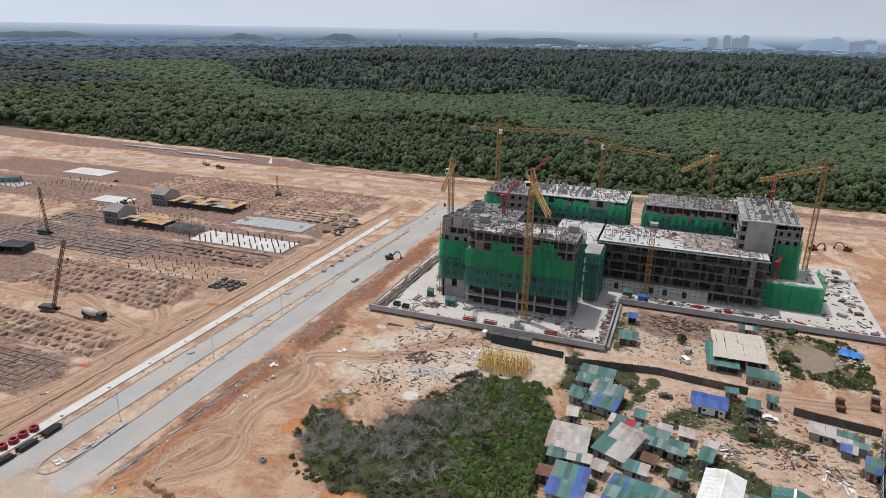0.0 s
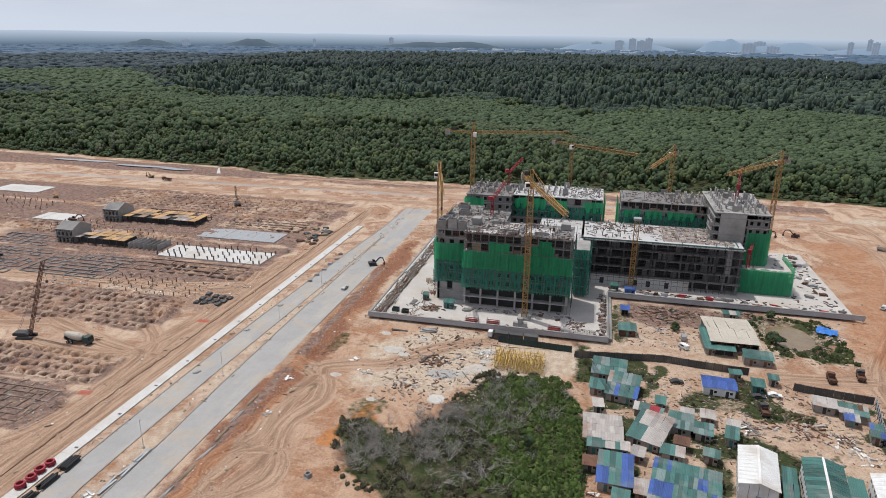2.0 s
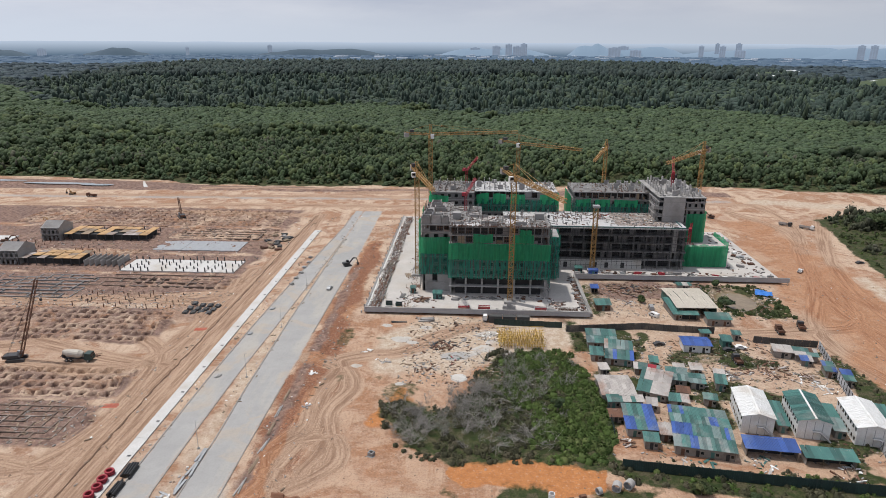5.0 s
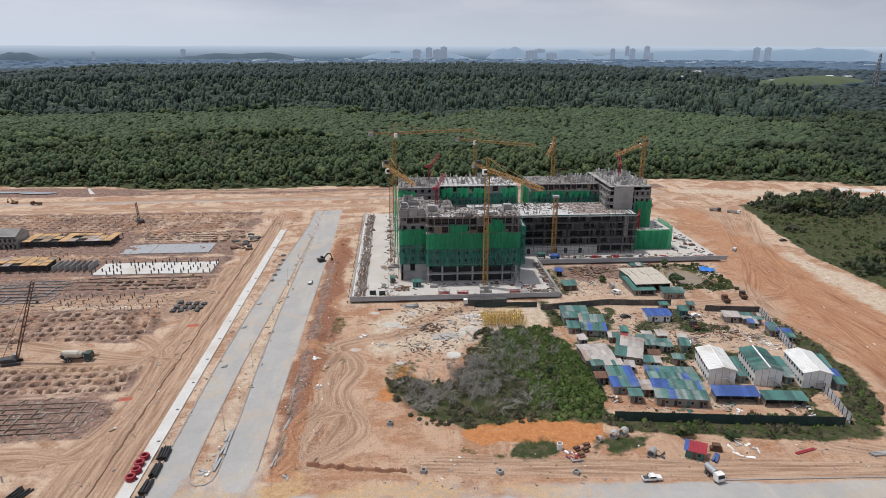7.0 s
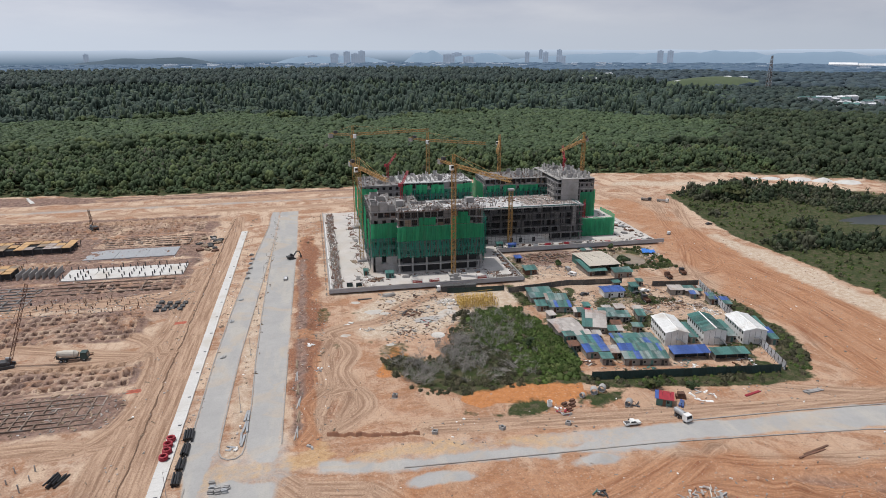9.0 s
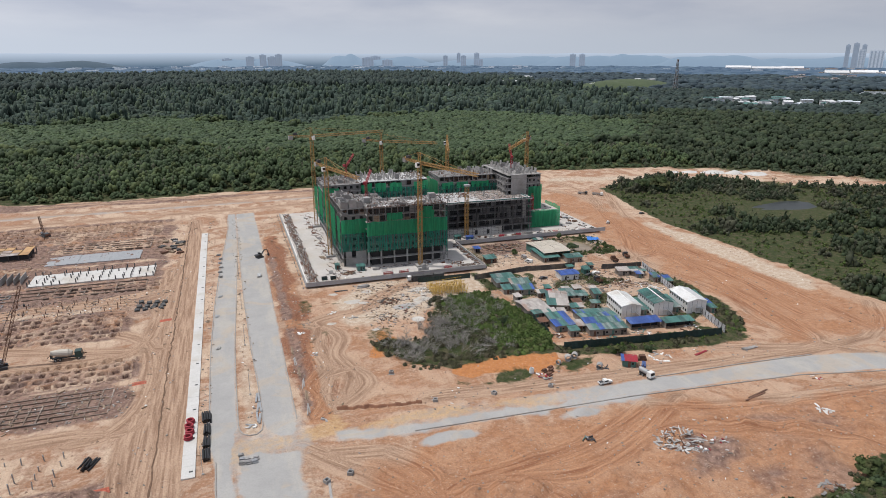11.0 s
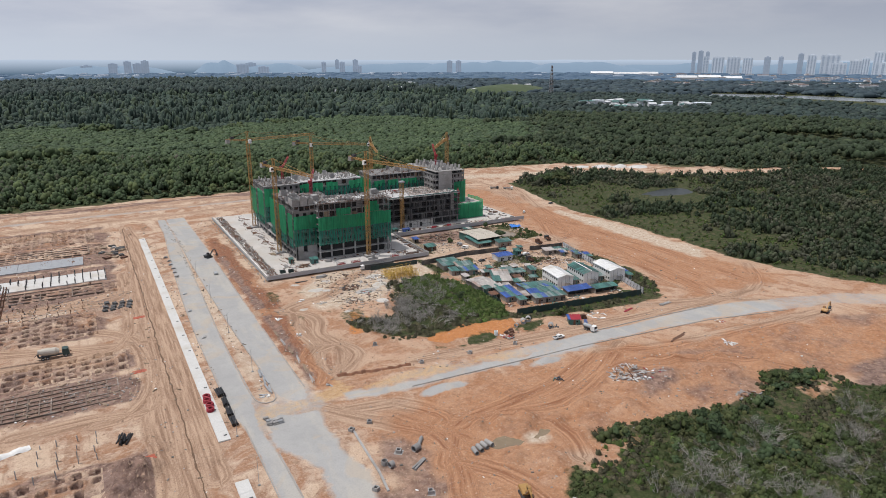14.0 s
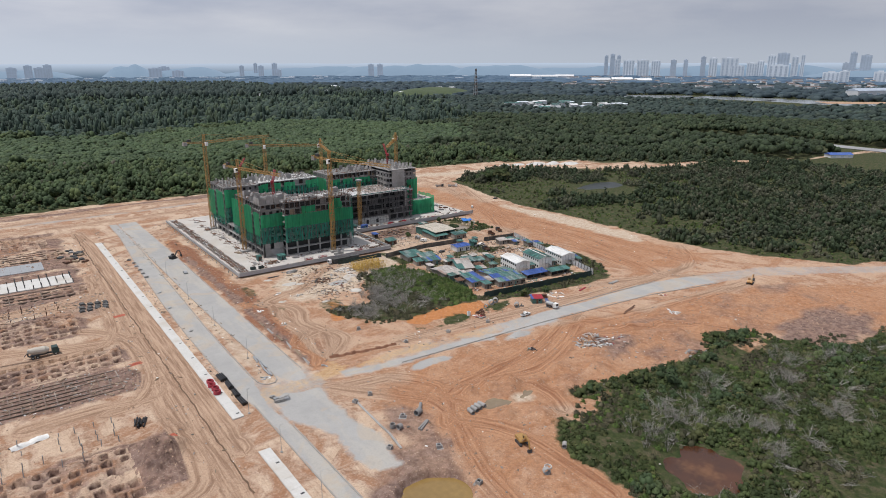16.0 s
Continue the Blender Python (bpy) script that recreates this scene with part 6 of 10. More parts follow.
# Openings are near-black slabs on the wall, the dark inside put into colour.
for a in (126, 139, 144, 151):
    mb = MB(P.o)
    P.put(mb, "S", a, a + 1.6, 0.55, 0.7, DZ + 0.4, DZ + 2.8)
    part("opening", mb, M_DARK, P.root)
for k in (1, 2, 3, 4):
    mb = MB(P.o)
    P.put(mb, "S", 118, 178, -0.1, 0.1, LP[k], LP[k] + 0.35)
    part("upstand", mb, M_CONC_DK, P.root)
for k in range(40):
    a = random.uniform(119, 175)
    q = random.randint(1, 4)
    mb = MB(P.o)
    P.put(mb, "S", a, a + random.uniform(0.6, 2.6), -1.4, -1.1, LP[q], LP[q + 1] - 0.4)
    part("partition", mb, random.choice((M_CONC_DK, M_CONC)), P.root)
P.net("S", 6.2, 19.2, 118, 172, mat=M_NETBLK, off=0.5, ragged=0.2)
P.net("S", 6.2, 19.2, 174.6, 178, mat=M_NETBLK, off=0.5, ragged=0.2)
P2 = Block(100, 196, 118, 228, LP, "lower concrete link block with a pale roof", "podium_block")
P2.slabs(roof=M_ROOF, over=0.3)
P2.core(1.2, DZ, 19.6)
P2.columns(5, "S", DZ, 19.6)
P2.stubs(14, 20, 0.8, 1.7, 0.4)
P2.litter((101, 197, 118, 228), 20, 20.0, CLUT)
P.stubs(46, 20, 0.8, 1.8, 0.4)
P.litter((150, 206, 175, 227), 40, 20.05, [M_TIMBER, M_RUST, M_GREYSHEET, M_CONC_DK, M_RUST], 2.6)
mb = MB(P.o)
mb.box(149, 205, 20.004, 175.6, 227, 20.06)
part("formwork_bed", mb, M_BED, P.root, "slab bay strewn with timber and rebar")
P.debris((119, 204, 150, 228), 110, 20.0, M_CONC_DK, 2.2, 6)
P.debris((122, 214, 146, 226), 160, 20.0, M_RUST, 1.4, 8)
P.debris((149, 205, 176, 227), 260, 20.06, M_DUSTY, 1.2, 6)
P.debris((149, 205, 176, 227), 150, 20.06, M_WHITE, 1.8)
P2.debris((101, 197, 118, 228), 60, 20.0, M_DUSTY, 1.5, 6)
P.litter((119, 203, 177, 228), 40, 20.0, CLUT)
P.litter((140, 216, 150, 226), 20, 20.0, [M_RED, M_RUST], 1.6)
mb = MB(P.o)
for p, q in (((117.6, 200.5), (178.4, 200.5)), ((176.5, 203), (176.5, 228))):
    mb.bar((*p, 20.45), (*q, 20.45), 0.12, 0.5)
part("edge_rail", mb, M_TEAL, P.root)
mb = MB(P.o)
P.put(mb, "S", 172.6, 174.4, -0.2, 0.5, 9.5, 21.0)
part("stair_wall", mb, M_CONC, P.root)
T = Block(115.6, 184, 121, 196, LP[:-1] + [20.5], "netted stair tower beside the main block", "stair_tower")
T.slabs()
T.core(0.6, DZ, 20.0, M_CONC_DK)
T.net("S", 2.5, 20.5, mat=M_NETDK, off=0.7)
T.net("E", 2.5, 20.5, mat=M_NETDK, off=0.7)
G = Block(178.4, 205, 197.5, 223, [DZ, 6.2, 11.0], "low annex wrapped in green netting", "annex_block")
G.slabs(roof=M_DECK)
G.core(1.0, DZ, 10.6, M_CONC_DK)
G.net("S", 1.8, 12.0, mat=M_NET, off=0.7)
G.net("E", 1.8, 13.0, mat=M_NET, off=0.7)
G.litter((176, 206, 197, 222), 22, 11.0, CLUT)
LK = Block(66, 206, 84, 224, [DZ, 5.4, 9.4], "two-storey open link between the wings", "link_block")
LK.slabs(roof=M_CONC_DK)
LK.core(2.0, DZ, 9.0)
LK.columns(6, "W", DZ, 9.4)
CY = Block(84, 206, 100, 228, [DZ, 5.4, 9.4], "low courtyard slab between the wings", "link_block")
CY.slabs(roof=M_CONC_DK)
CY.core(0.8, DZ, 9.0)


# ---- cranes ----
def lattice(mb, p, q, w, step, chord=0.17, web=0.09, top=None):
    """A four-chord lattice boom from p to q."""
    p, q = Vector(p), Vector(q)
    d = (q - p).normalized()
    s = d.cross(Vector((0, 0, 1)) if abs(d.z) < 0.95 else Vector((0, 1, 0))).normalized() * (w / 2)
    u = s.cross(d).normalized() * ((top or w) / 2)
    cs = [s + u, -s + u, -s - u, s - u]
    for c in cs:
        mb.bar(p + c, q + c, chord)
    n = max(1, int((q - p).length / step))
    for k in range(n):
        a, b = p.lerp(q, k / n), p.lerp(q, (k + 1) / n)
        for i in range(4):
            c0, c1 = cs[i], cs[(i + 1) % 4]
            mb.bar(a + (c0 if k % 2 else c1), b + (c1 if k % 2 else c0), web)
            mb.bar(a + c0, a + c1, web)


def tower_crane(x, y, base, top, jib_az, jib_len, slope, label, apex=6.5, w=1.7, mat=M_YEL, counter=12):
    c = thing("tower_crane", (x, y, base), label, "crane", "tower cranes")
    h = top - base
    mb = MB()
    mb.box(-2.2, -2.2, 0, 2.2, 2.2, 0.9)
    part("footing", mb, M_CONC, c)
    mb = MB()
    lattice(mb, (0, 0, 0.9), (0, 0, h), w, 1.9, 0.22, 0.12)
    part("mast", mb, mat, c)
    if jib_len:
        dx, dy = math.sin(jib_az), math.cos(jib_az)
        mb = MB()
        mb.tube((0, 0, h), (0, 0, h + 1.2), 1.1, 10)
        part("slewing_ring", mb, mat, c)
        mb = MB()
        mb.obox((dx * 0.6 + dy * 1.5, dy * 0.6 - dx * 1.5, h + 1.0), (1.5, 1.5, 2.1), -jib_az)
        cab = part("cab", mb, M_WHT, c, "white operator cab")
        mb = MB()
        mb.obox((dx * 1.4 + dy * 1.5, dy * 1.4 - dx * 1.5, h + 1.3), (1.3, 0.1, 1.0), -jib_az)
        part("cab_window", mb, M_GLASS, cab)
        mb = MB()
        lattice(mb, (0, 0, h + 1.2), (0, 0, h + apex), 1.0, 1.6, 0.16, 0.09)
        part("apex_frame", mb, mat, c)
        r = math.cos(slope) * jib_len
        tip = Vector((dx * r, dy * r, h + 1.9 + math.sin(slope) * jib_len))
        mb = MB()
        lattice(mb, (dx * 1, dy * 1, h + 1.9), tip, 1.15, 1.8, 0.17, 0.1, 1.2)
        part("jib", mb, mat, c)
        back = Vector((-dx * counter, -dy * counter, h + 1.9 + 0.06 * counter))
        mb = MB()
        lattice(mb, (-dx * 1, -dy * 1, h + 1.8), back, 1.3, 2.0, 0.17, 0.1, 0.8)
        part("counter_jib", mb, mat, c)
        mb = MB()
        mb.obox(back + Vector((dx * 1.0, dy * 1.0, -0.9)), (1.7, 2.2, 2.0), -jib_az)
        part("counterweight", mb, M_CONC, c)
        mb = MB()
        mb.obox(back + Vector((dx * 3.6, dy * 3.6, 0.9)), (1.4, 2.0, 1.3), -jib_az)
        part("winch", mb, M_DKSTEEL, c)
        ap = Vector((0, 0, h + apex))
        for t in (0.45, 0.85):
            mb = MB()
            mb.bar(ap, Vector((dx, dy, h + 1.9)).lerp(tip, t) + Vector((0, 0, 0.6)), 0.1)
            part("tie_rod", mb, mat, c)
        mb = MB()
        mb.bar(ap, back + Vector((0, 0, 0.4)), 0.1)
        part("tie_rod", mb, mat, c)
        mid = Vector((dx, dy, h + 1.9)).lerp(tip, 0.72)
        mb = MB()
        mb.bar(mid - Vector((0, 0, 0.6)), mid - Vector((0, 0, 7)), 0.06)
        part("hoist_rope", mb, M_DKSTEEL, c)
        mb = MB()
        mb.box(mid.x - 0.3, mid.y - 0.3, mid.z - 8, mid.x + 0.3, mid.y + 0.3, mid.z - 7)
        part("hook_block", mb, M_DKSTEEL, c)
    else:
        mb = MB()
        mb.box(-1.4, -1.4, h, 1.4, 1.4, h + 0.9)
        part("slewing_ring", mb, M_STEEL, c)
    return c


# azimuths of the jibs in radians from the y axis, clockwise
tower_crane(100.4, 158.6, DZ, 48.5, 2.8, 40, 0.0, "tall yellow tower crane standing before the main block")
tower_crane(138, 197.5, DZ, 29.8, 0, 0, 0, "short yellow crane mast without a jib")
tower_crane(64, 247, DZ, 51.5, 1.32, 45, 0.0, "yellow tower crane with a long level jib behind the wing", counter=13)
tower_crane(109, 271, DZ, 44, 2.16, 36, 0.0, "yellow tower crane beside the rear blocks")
tower_crane(62.5, 187, DZ, 44, 2.88, 35, 0.0, "yellow tower crane beside the west wing")
tower_crane(199, 253, DZ, 44, -2.45, 42, -0.02, "yellow tower crane behind the corner block", counter=7)
tower_crane(159, 292, -0.1, 39, -2.83, 46, 0.0, "yellow tower crane far behind the rear blocks", counter=7)


def derrick(x, y, z, lean, az, label):
    c = thing("roof_derrick", (x, y, z), label, "crane", "roof derricks")
    mb = MB()
    lattice(mb, (0, 0, 0), (0, 0, 7), 1.0, 1.2, 0.16, 0.1)
    part("mast", mb, M_RED, c)
    mb = MB()
    lattice(mb, (0, 0, 6.6), (math.sin(az) * 7, math.cos(az) * 7, 6.6 + lean), 0.8, 1.2, 0.14, 0.09)
    part("jib", mb, M_RED, c)
    mb = MB()
    mb.obox((-math.sin(az) * 1.2, -math.cos(az) * 1.2, 7.2), (1.4, 1.6, 1.4), -az)
    part("winch", mb, M_RED, c)
    return c


derrick(82.5, 192, 29.0, 6, 0.6, "small dark red luffing derrick on the roof")
derrick(82, 244, 29.5, 6, 0.9, "small dark red luffing derrick behind the wing")
derrick(179, 232, 31.4, 7, 0.2, "small dark red luffing derrick among roof walls")
derrick(182, 208, 10.9, 5, 0.4, "small dark red hoist at the podium corner")


# ---- vehicles and machines ----
def prism(mb, prof, y0, y1):
    """A side profile of (x, z) points, extruded from y0 to y1."""
    n = len(prof)
    k = mb.pts([(x, y0, z) for x, z in prof] + [(x, y1, z) for x, z in prof])
    mb.f.append(tuple(k + i for i in range(n)))
    mb.f.append(tuple(k + n + i for i in reversed(range(n))))
    for i in range(n):
        j = (i + 1) % n
        mb.f.append((k + i, k + n + i, k + n + j, k + j))


def wheel(root, x, y, r, w):
    mb = MB()
    mb.tube((x, y - w / 2, r), (x, y + w / 2, r), r, 12)
    t = part("wheel", mb, M_TYRE, root)
    mb = MB()
    mb.tube((x, y - w / 2 - 0.02, r), (x, y + w / 2 + 0.02, r), r * 0.55, 10)
    part("rim", mb, M_STEEL, t)


def car(x, y, rz, mat, label, kind="car"):
    c = thing(kind, (x, y, gh(x, y)), label, kind, "parked vehicles", rz=rz)
    prof = {"car": [(-2.2, 0.35), (2.2, 0.35), (2.25, 0.8), (1.0, 0.95), (0.4, 1.45), (-1.1, 1.45), (-1.7, 1.0), (-2.25, 0.95)],
            "pickup_truck": [(-2.6, 0.5), (2.6, 0.5), (2.65, 1.0), (1.2, 1.15), (0.7, 1.75), (-0.6, 1.75), (-0.75, 1.1), (-2.65, 1.1)],
            "van": [(-2.3, 0.4), (2.3, 0.4), (2.35, 1.0), (1.9, 1.25), (1.3, 1.95), (-2.2, 1.95), (-2.35, 1.2)]}[kind]
    mb = MB()
    prism(mb, prof, -0.88, 0.88)
    body = part("body", mb, mat, c)
    for wy in (-0.9, 0.86):
        mb = MB()
        prism(mb, [(0.95 + 0.3 * (kind != "car"), 1.0 + 0.15 * (kind != "car")), (0.45, 1.38 + 0.3 * (kind != "car")), (-0.9, 1.38 + 0.3 * (kind != "car")), (-0.95, 1.0 + 0.15 * (kind != "car"))], wy, wy + 0.04)
        part("side_window", mb, M_GLASS, body)
    if kind == "pickup_truck":
        mb = MB()
        mb.box(-2.5, -0.75, 1.08, -0.85, 0.75, 1.13)
        part("load_bed", mb, M_DKSTEEL, body)
    for wx in (-1.4, 1.4):
        for wy in (-0.82, 0.82):
            wheel(c, wx, wy, 0.34, 0.22)
    c.scale = (0.86, 0.86, 0.86)
    for wy in (-0.6, 0.6):
        mb = MB()
        mb.box(2.2, wy - 0.18, 0.68, 2.68 if kind == "pickup_truck" else 2.38, wy + 0.18, 0.84)
        part("headlight", mb, M_WHT, body)
    return c


def lorry(x, y, rz, cab, load, label, name="truck", L=8.0):
    c = thing(name, (x, y, gh(x, y)), label, "truck", "parked vehicles", rz=rz)
    mb = MB()
    mb.box(-L / 2, -0.5, 0.7, L / 2, 0.5, 1.0)
    part("chassis", mb, M_DKSTEEL, c)
    mb = MB()
    f = L / 2
    prism(mb, [(f - 2.0, 0.7), (f, 0.7), (f + 0.05, 1.6), (f - 0.25, 2.75), (f - 2.0, 2.8)], -1.2, 1.2)
    cb = part("cab", mb, cab, c)
    mb = MB()
    mb.hexa([(f - 0.02, -1.05, 1.65), (f + 0.07, -1.05, 1.65), (f + 0.07, 1.05, 1.65), (f - 0.02, 1.05, 1.65), (f - 0.28, -1.0, 2.55), (f - 0.17, -1.0, 2.55), (f - 0.17, 1.0, 2.55), (f - 0.28, 1.0, 2.55)])
    part("windscreen", mb, M_GLASS, cb)
    mb = MB()
    if name == "concrete_mixer":
        mb.tube((-f - 0.2, 0, 2.7), (-f + 1.8, 0, 2.45), 0.75, 14, 1.2)
        mb.tube((-f + 1.8, 0, 2.45), (0.4, 0, 2.2), 1.2, 14, 1.25)
        mb.tube((0.4, 0, 2.2), (1.5, 0, 2.0), 1.25, 14, 0.8)
        part("drum", mb, load, c, "dusty cream mixing drum")
        mb = MB()
        mb.bar((-f - 0.3, 0, 2.2), (-f - 1.3, 0.3, 1.1), 0.5, 0.15)
        mb.box(-f - 0.4, -0.7, 1.0, -f, 0.7, 2.2)
        part("chute", mb, M_DKSTEEL, c)
    elif name == "tanker_truck":
        mb.tube((-f, 0, 1.95), (f - 2.4, 0, 1.95), 0.95, 16)
        part("tank", mb, load, c, "bright steel water tank")
    else:
        mb.box(-f, -1.2, 1.0, f - 2.3, 1.2, 1.15)
        for a in (-1.2, 1.1):
            mb.box(-f, a, 1.15, f - 2.3, a + 0.1, 1.9)
        mb.box(-f, -1.1, 1.15, -f + 0.1, 1.1, 1.9)
        mb.box(f - 2.4, -1.1, 1.15, f - 2.3, 1.1, 2.1)
        part("cargo_bed", mb, load, c)
    c.scale = (1.05,) * 3 if name == "concrete_mixer" else (0.84,) * 3
    for wx in (f - 1.1, -f + 1.0, -f + 2.3):
        for wy in (-1.0, 1.0):
            wheel(c, wx, wy, 0.5, 0.35)
    return c


def excavator(x, y, rz, mat, label, reach=1.0, s=1.0):
    c = thing("excavator", (x, y, gh(x, y)), label, "excavator", "excavators", rz=rz)
    for wy in (-1.2, 1.2):
        mb = MB()
        prism(mb, [(-1.9, 0.2), (-1.6, 0), (1.6, 0), (1.9, 0.2), (1.9, 0.6), (1.6, 0.85), (-1.6, 0.85), (-1.9, 0.6)], wy - 0.3, wy + 0.3)
        part("track", mb, M_DKSTEEL, c)
    mb = MB()
    mb.tube((0, 0, 0.5), (0, 0, 1.05), 0.8, 12)
    part("turntable", mb, M_DKSTEEL, c)
    mb = MB()
    prism(mb, [(-2.3, 1.0), (1.2, 1.0), (1.2, 1.5), (-0.4, 2.0), (-2.3, 2.0), (-2.5, 1.5)], -1.25, 1.25)
    part("house", mb, mat, c)
    mb = MB()
    prism(mb, [(-0.3, 1.5), (1.2, 1.5), (1.25, 2.1), (0.8, 2.85), (-0.3, 2.85)], 0.25, 1.2)
    cb = part("cab", mb, mat, c)
    mb = MB()
    prism(mb, [(0.0, 1.9), (1.1, 1.9), (0.75, 2.7), (0.0, 2.7)], 0.22, 1.23)
    part("cab_glass", mb, M_GLASS, cb)
    mb = MB()
    mb.bar((1.0, -0.3, 1.5), (3.2, -0.3, 4.0), 0.45, 0.6)
    mb.bar((3.2, -0.3, 4.0), (5.4 * reach, -0.3, 3.6), 0.42, 0.5)
    part("boom", mb, mat, c)
    mb = MB()
    mb.bar((5.2 * reach, -0.3, 3.9), (6.3 * reach, -0.3, 1.3), 0.34, 0.42)
    part("stick", mb, mat, c)
    mb = MB()
    prism(mb, [(6.4 * reach, 1.4), (6.7 * reach, 0.4), (6.0 * reach, 0.05), (5.5 * reach, 0.5), (6.0 * reach, 1.3)], -0.85, 0.25)
    part("bucket", mb, M_DKSTEEL, c)
    c.scale = (0.88, 0.88, 0.88)
    for dy in (-0.05, -0.55):
        mb = MB()
        mb.bar((1.3, dy, 1.6), (2.6, dy, 3.1), 0.14)
        part("boom_ram", mb, M_STEEL, c)
    return c


def piling_rig(x, y, rz, tall, lean, label):
    """A crawler crane with a long slender lattice boom that leans forward, its hoist rope and back stays."""
    c = thing("crawler_crane", (x, y, gh(x, y)), label, "crane", "crawler cranes", rz=rz)
    for wy in (-1.5, 1.5):
        mb = MB()
        prism(mb, [(-2.6, 0.2), (-2.2, 0), (2.2, 0), (2.6, 0.2), (2.6, 0.8), (2.2, 1.0), (-2.2, 1.0), (-2.6, 0.8)], wy - 0.4, wy + 0.4)
        part("track", mb, M_DKSTEEL, c)
    mb = MB()
    prism(mb, [(-3.2, 1.1), (1.4, 1.1), (1.4, 1.7), (0.4, 2.2), (-3.2, 2.2)], -1.4, 1.4)
    part("house", mb, M_DKSTEEL, c)
    mb = MB()
    prism(mb, [(0.2, 2.0), (1.6, 1.6), (1.6, 2.7), (0.2, 2.9)], 0.6, 1.5)
    part("cab", mb, M_STEEL, c)
    mb = MB()
    mb.box(-3.7, -1.3, 1.2, -3.2, 1.3, 2.0)
    part("counterweight", mb, M_RUST, c)
    tip = Vector((1.4 + lean, 0, tall))
    mb = MB()
    lattice(mb, (1.4, 0, 1.4), tip, 0.8, 1.7, 0.15, 0.08)
    part("boom", mb, M_RUST, c, "slender rusty lattice boom")
    for wy in (-0.6, 0.6):
        mb = MB()
        mb.bar((-2.4, wy, 2.2), (1.4 + lean * 0.92, wy * 0.3, 1.4 + (tall - 1.4) * 0.92), 0.06)
        part("back_stay", mb, M_DKSTEEL, c)
    mb = MB()
    mb.bar(tip, (tip.x + 0.1, 0, tall - 6.5), 0.05)
    mb.box(tip.x - 0.2, -0.25, tall - 7.3, tip.x + 0.4, 0.25, tall - 6.5)
    part("hook_block", mb, M_DKSTEEL, c)
    return c


# ---- small stacks and pieces ----
def stack(name, x, y, rz, n, piece, mat, label, layers=1, gap=0.1, z=None, group="", jitter=0.15, category="stack"):
    """A pile of like pieces (length, width, height), each a part."""
    L, w, h = piece
    z = gh(x, y) - 0.05 if z is None else z
    c = thing(name, (x, y, z), label, category, group, rz=rz)
    mb = MB()
    mb.box(-L / 2, -w / 2, 0, L / 2, w / 2, h)
    me = mb.mesh("piece", mat)
    for k in range(layers):
        for i in range(n - k):
            p = new("piece", me)
            p.parent = c
            p.location = (random.uniform(-jitter, jitter) * L, (i - (n - k - 1) / 2) * (w + gap), k * h)
            p.rotation_euler = (0, 0, random.uniform(-jitter, jitter) * 0.6)
    return c


def junk(x, y, r, n, mats, label, flat=0.5, z=None, size=1.6):
    """A heap of scrap: boards, sheets and lumps, each a part."""
    z0 = gh(x, y) - 0.08 if z is None else z
    c = thing("scrap_heap", (x, y, z0), label, "scrap heap", "scrap heaps")
    for k in range(round(0.7 * n)):
        a, d = random.uniform(0, 6.28), r * math.sqrt(random.random())
        px, py = d * math.cos(a), d * math.sin(a)
        zz = (gh(x + px, y + py) - z0 - 0.06 if z is None else 0) + random.random() * flat * (1 - d / r) * 0.9
        s = (random.uniform(0.4, size) * random.choice((0.7, 1, 1.8)), random.uniform(0.12, 0.7), random.uniform(0.06, 0.34))
        mb = MB()
        mb.hexa([(q[0] * s[0] / 2 * random.uniform(0.8, 1.1), q[1] * s[1] / 2 * random.uniform(0.7, 1.2), q[2] * s[2] + random.uniform(-0.05, 0.12)) for q in ((-1, -1, 0), (1, -1, 0), (1, 1, 0), (-1, 1, 0), (-1, -1, 1), (1, -1, 1), (1, 1, 1), (-1, 1, 1))])
        p = part("scrap_piece", mb, random.choice(mats), c)
        p.location, p.rotation_euler = (px, py, zz), (random.uniform(-0.15, 0.15), random.uniform(-0.15, 0.15), random.uniform(0, 3.14))
    return c


def pipe(x, y, rz, L, r, mat, label, z=None, up=False, category="pipe"):
    L, r = 0.82 * L, 0.82 * r
    z = gh(x, y) - 0.05 if z is None else z
    mb = MB()
    n = 16
    for (ra, rb) in ((r, r * 0.82),):
        pts = []
        for xx, rr in ((-L / 2, ra), (L / 2, ra), (L / 2, rb), (-L / 2, rb)):
            pts.append([(xx, rr * math.cos(2 * math.pi * i / n), rr * math.sin(2 * math.pi * i / n)) for i in range(n)])
        k = mb.pts([p for ring in pts for p in ring])
        for q in range(4):
            for i in range(n):
                j = (i + 1) % n
                a, b = q * n, ((q + 1) % 4) * n
                mb.f.append((k + a + i, k + b + i, k + b + j, k + a + j))
    ob = new("concrete_pipe", mb.mesh("concrete_pipe", mat, False))
    ob.location = (x, y, z + (L / 2 if up else r))
    ob.rotation_euler = (0, math.pi / 2 if up else 0, rz)
    return tagged(ob, label, category, "concrete pipes")


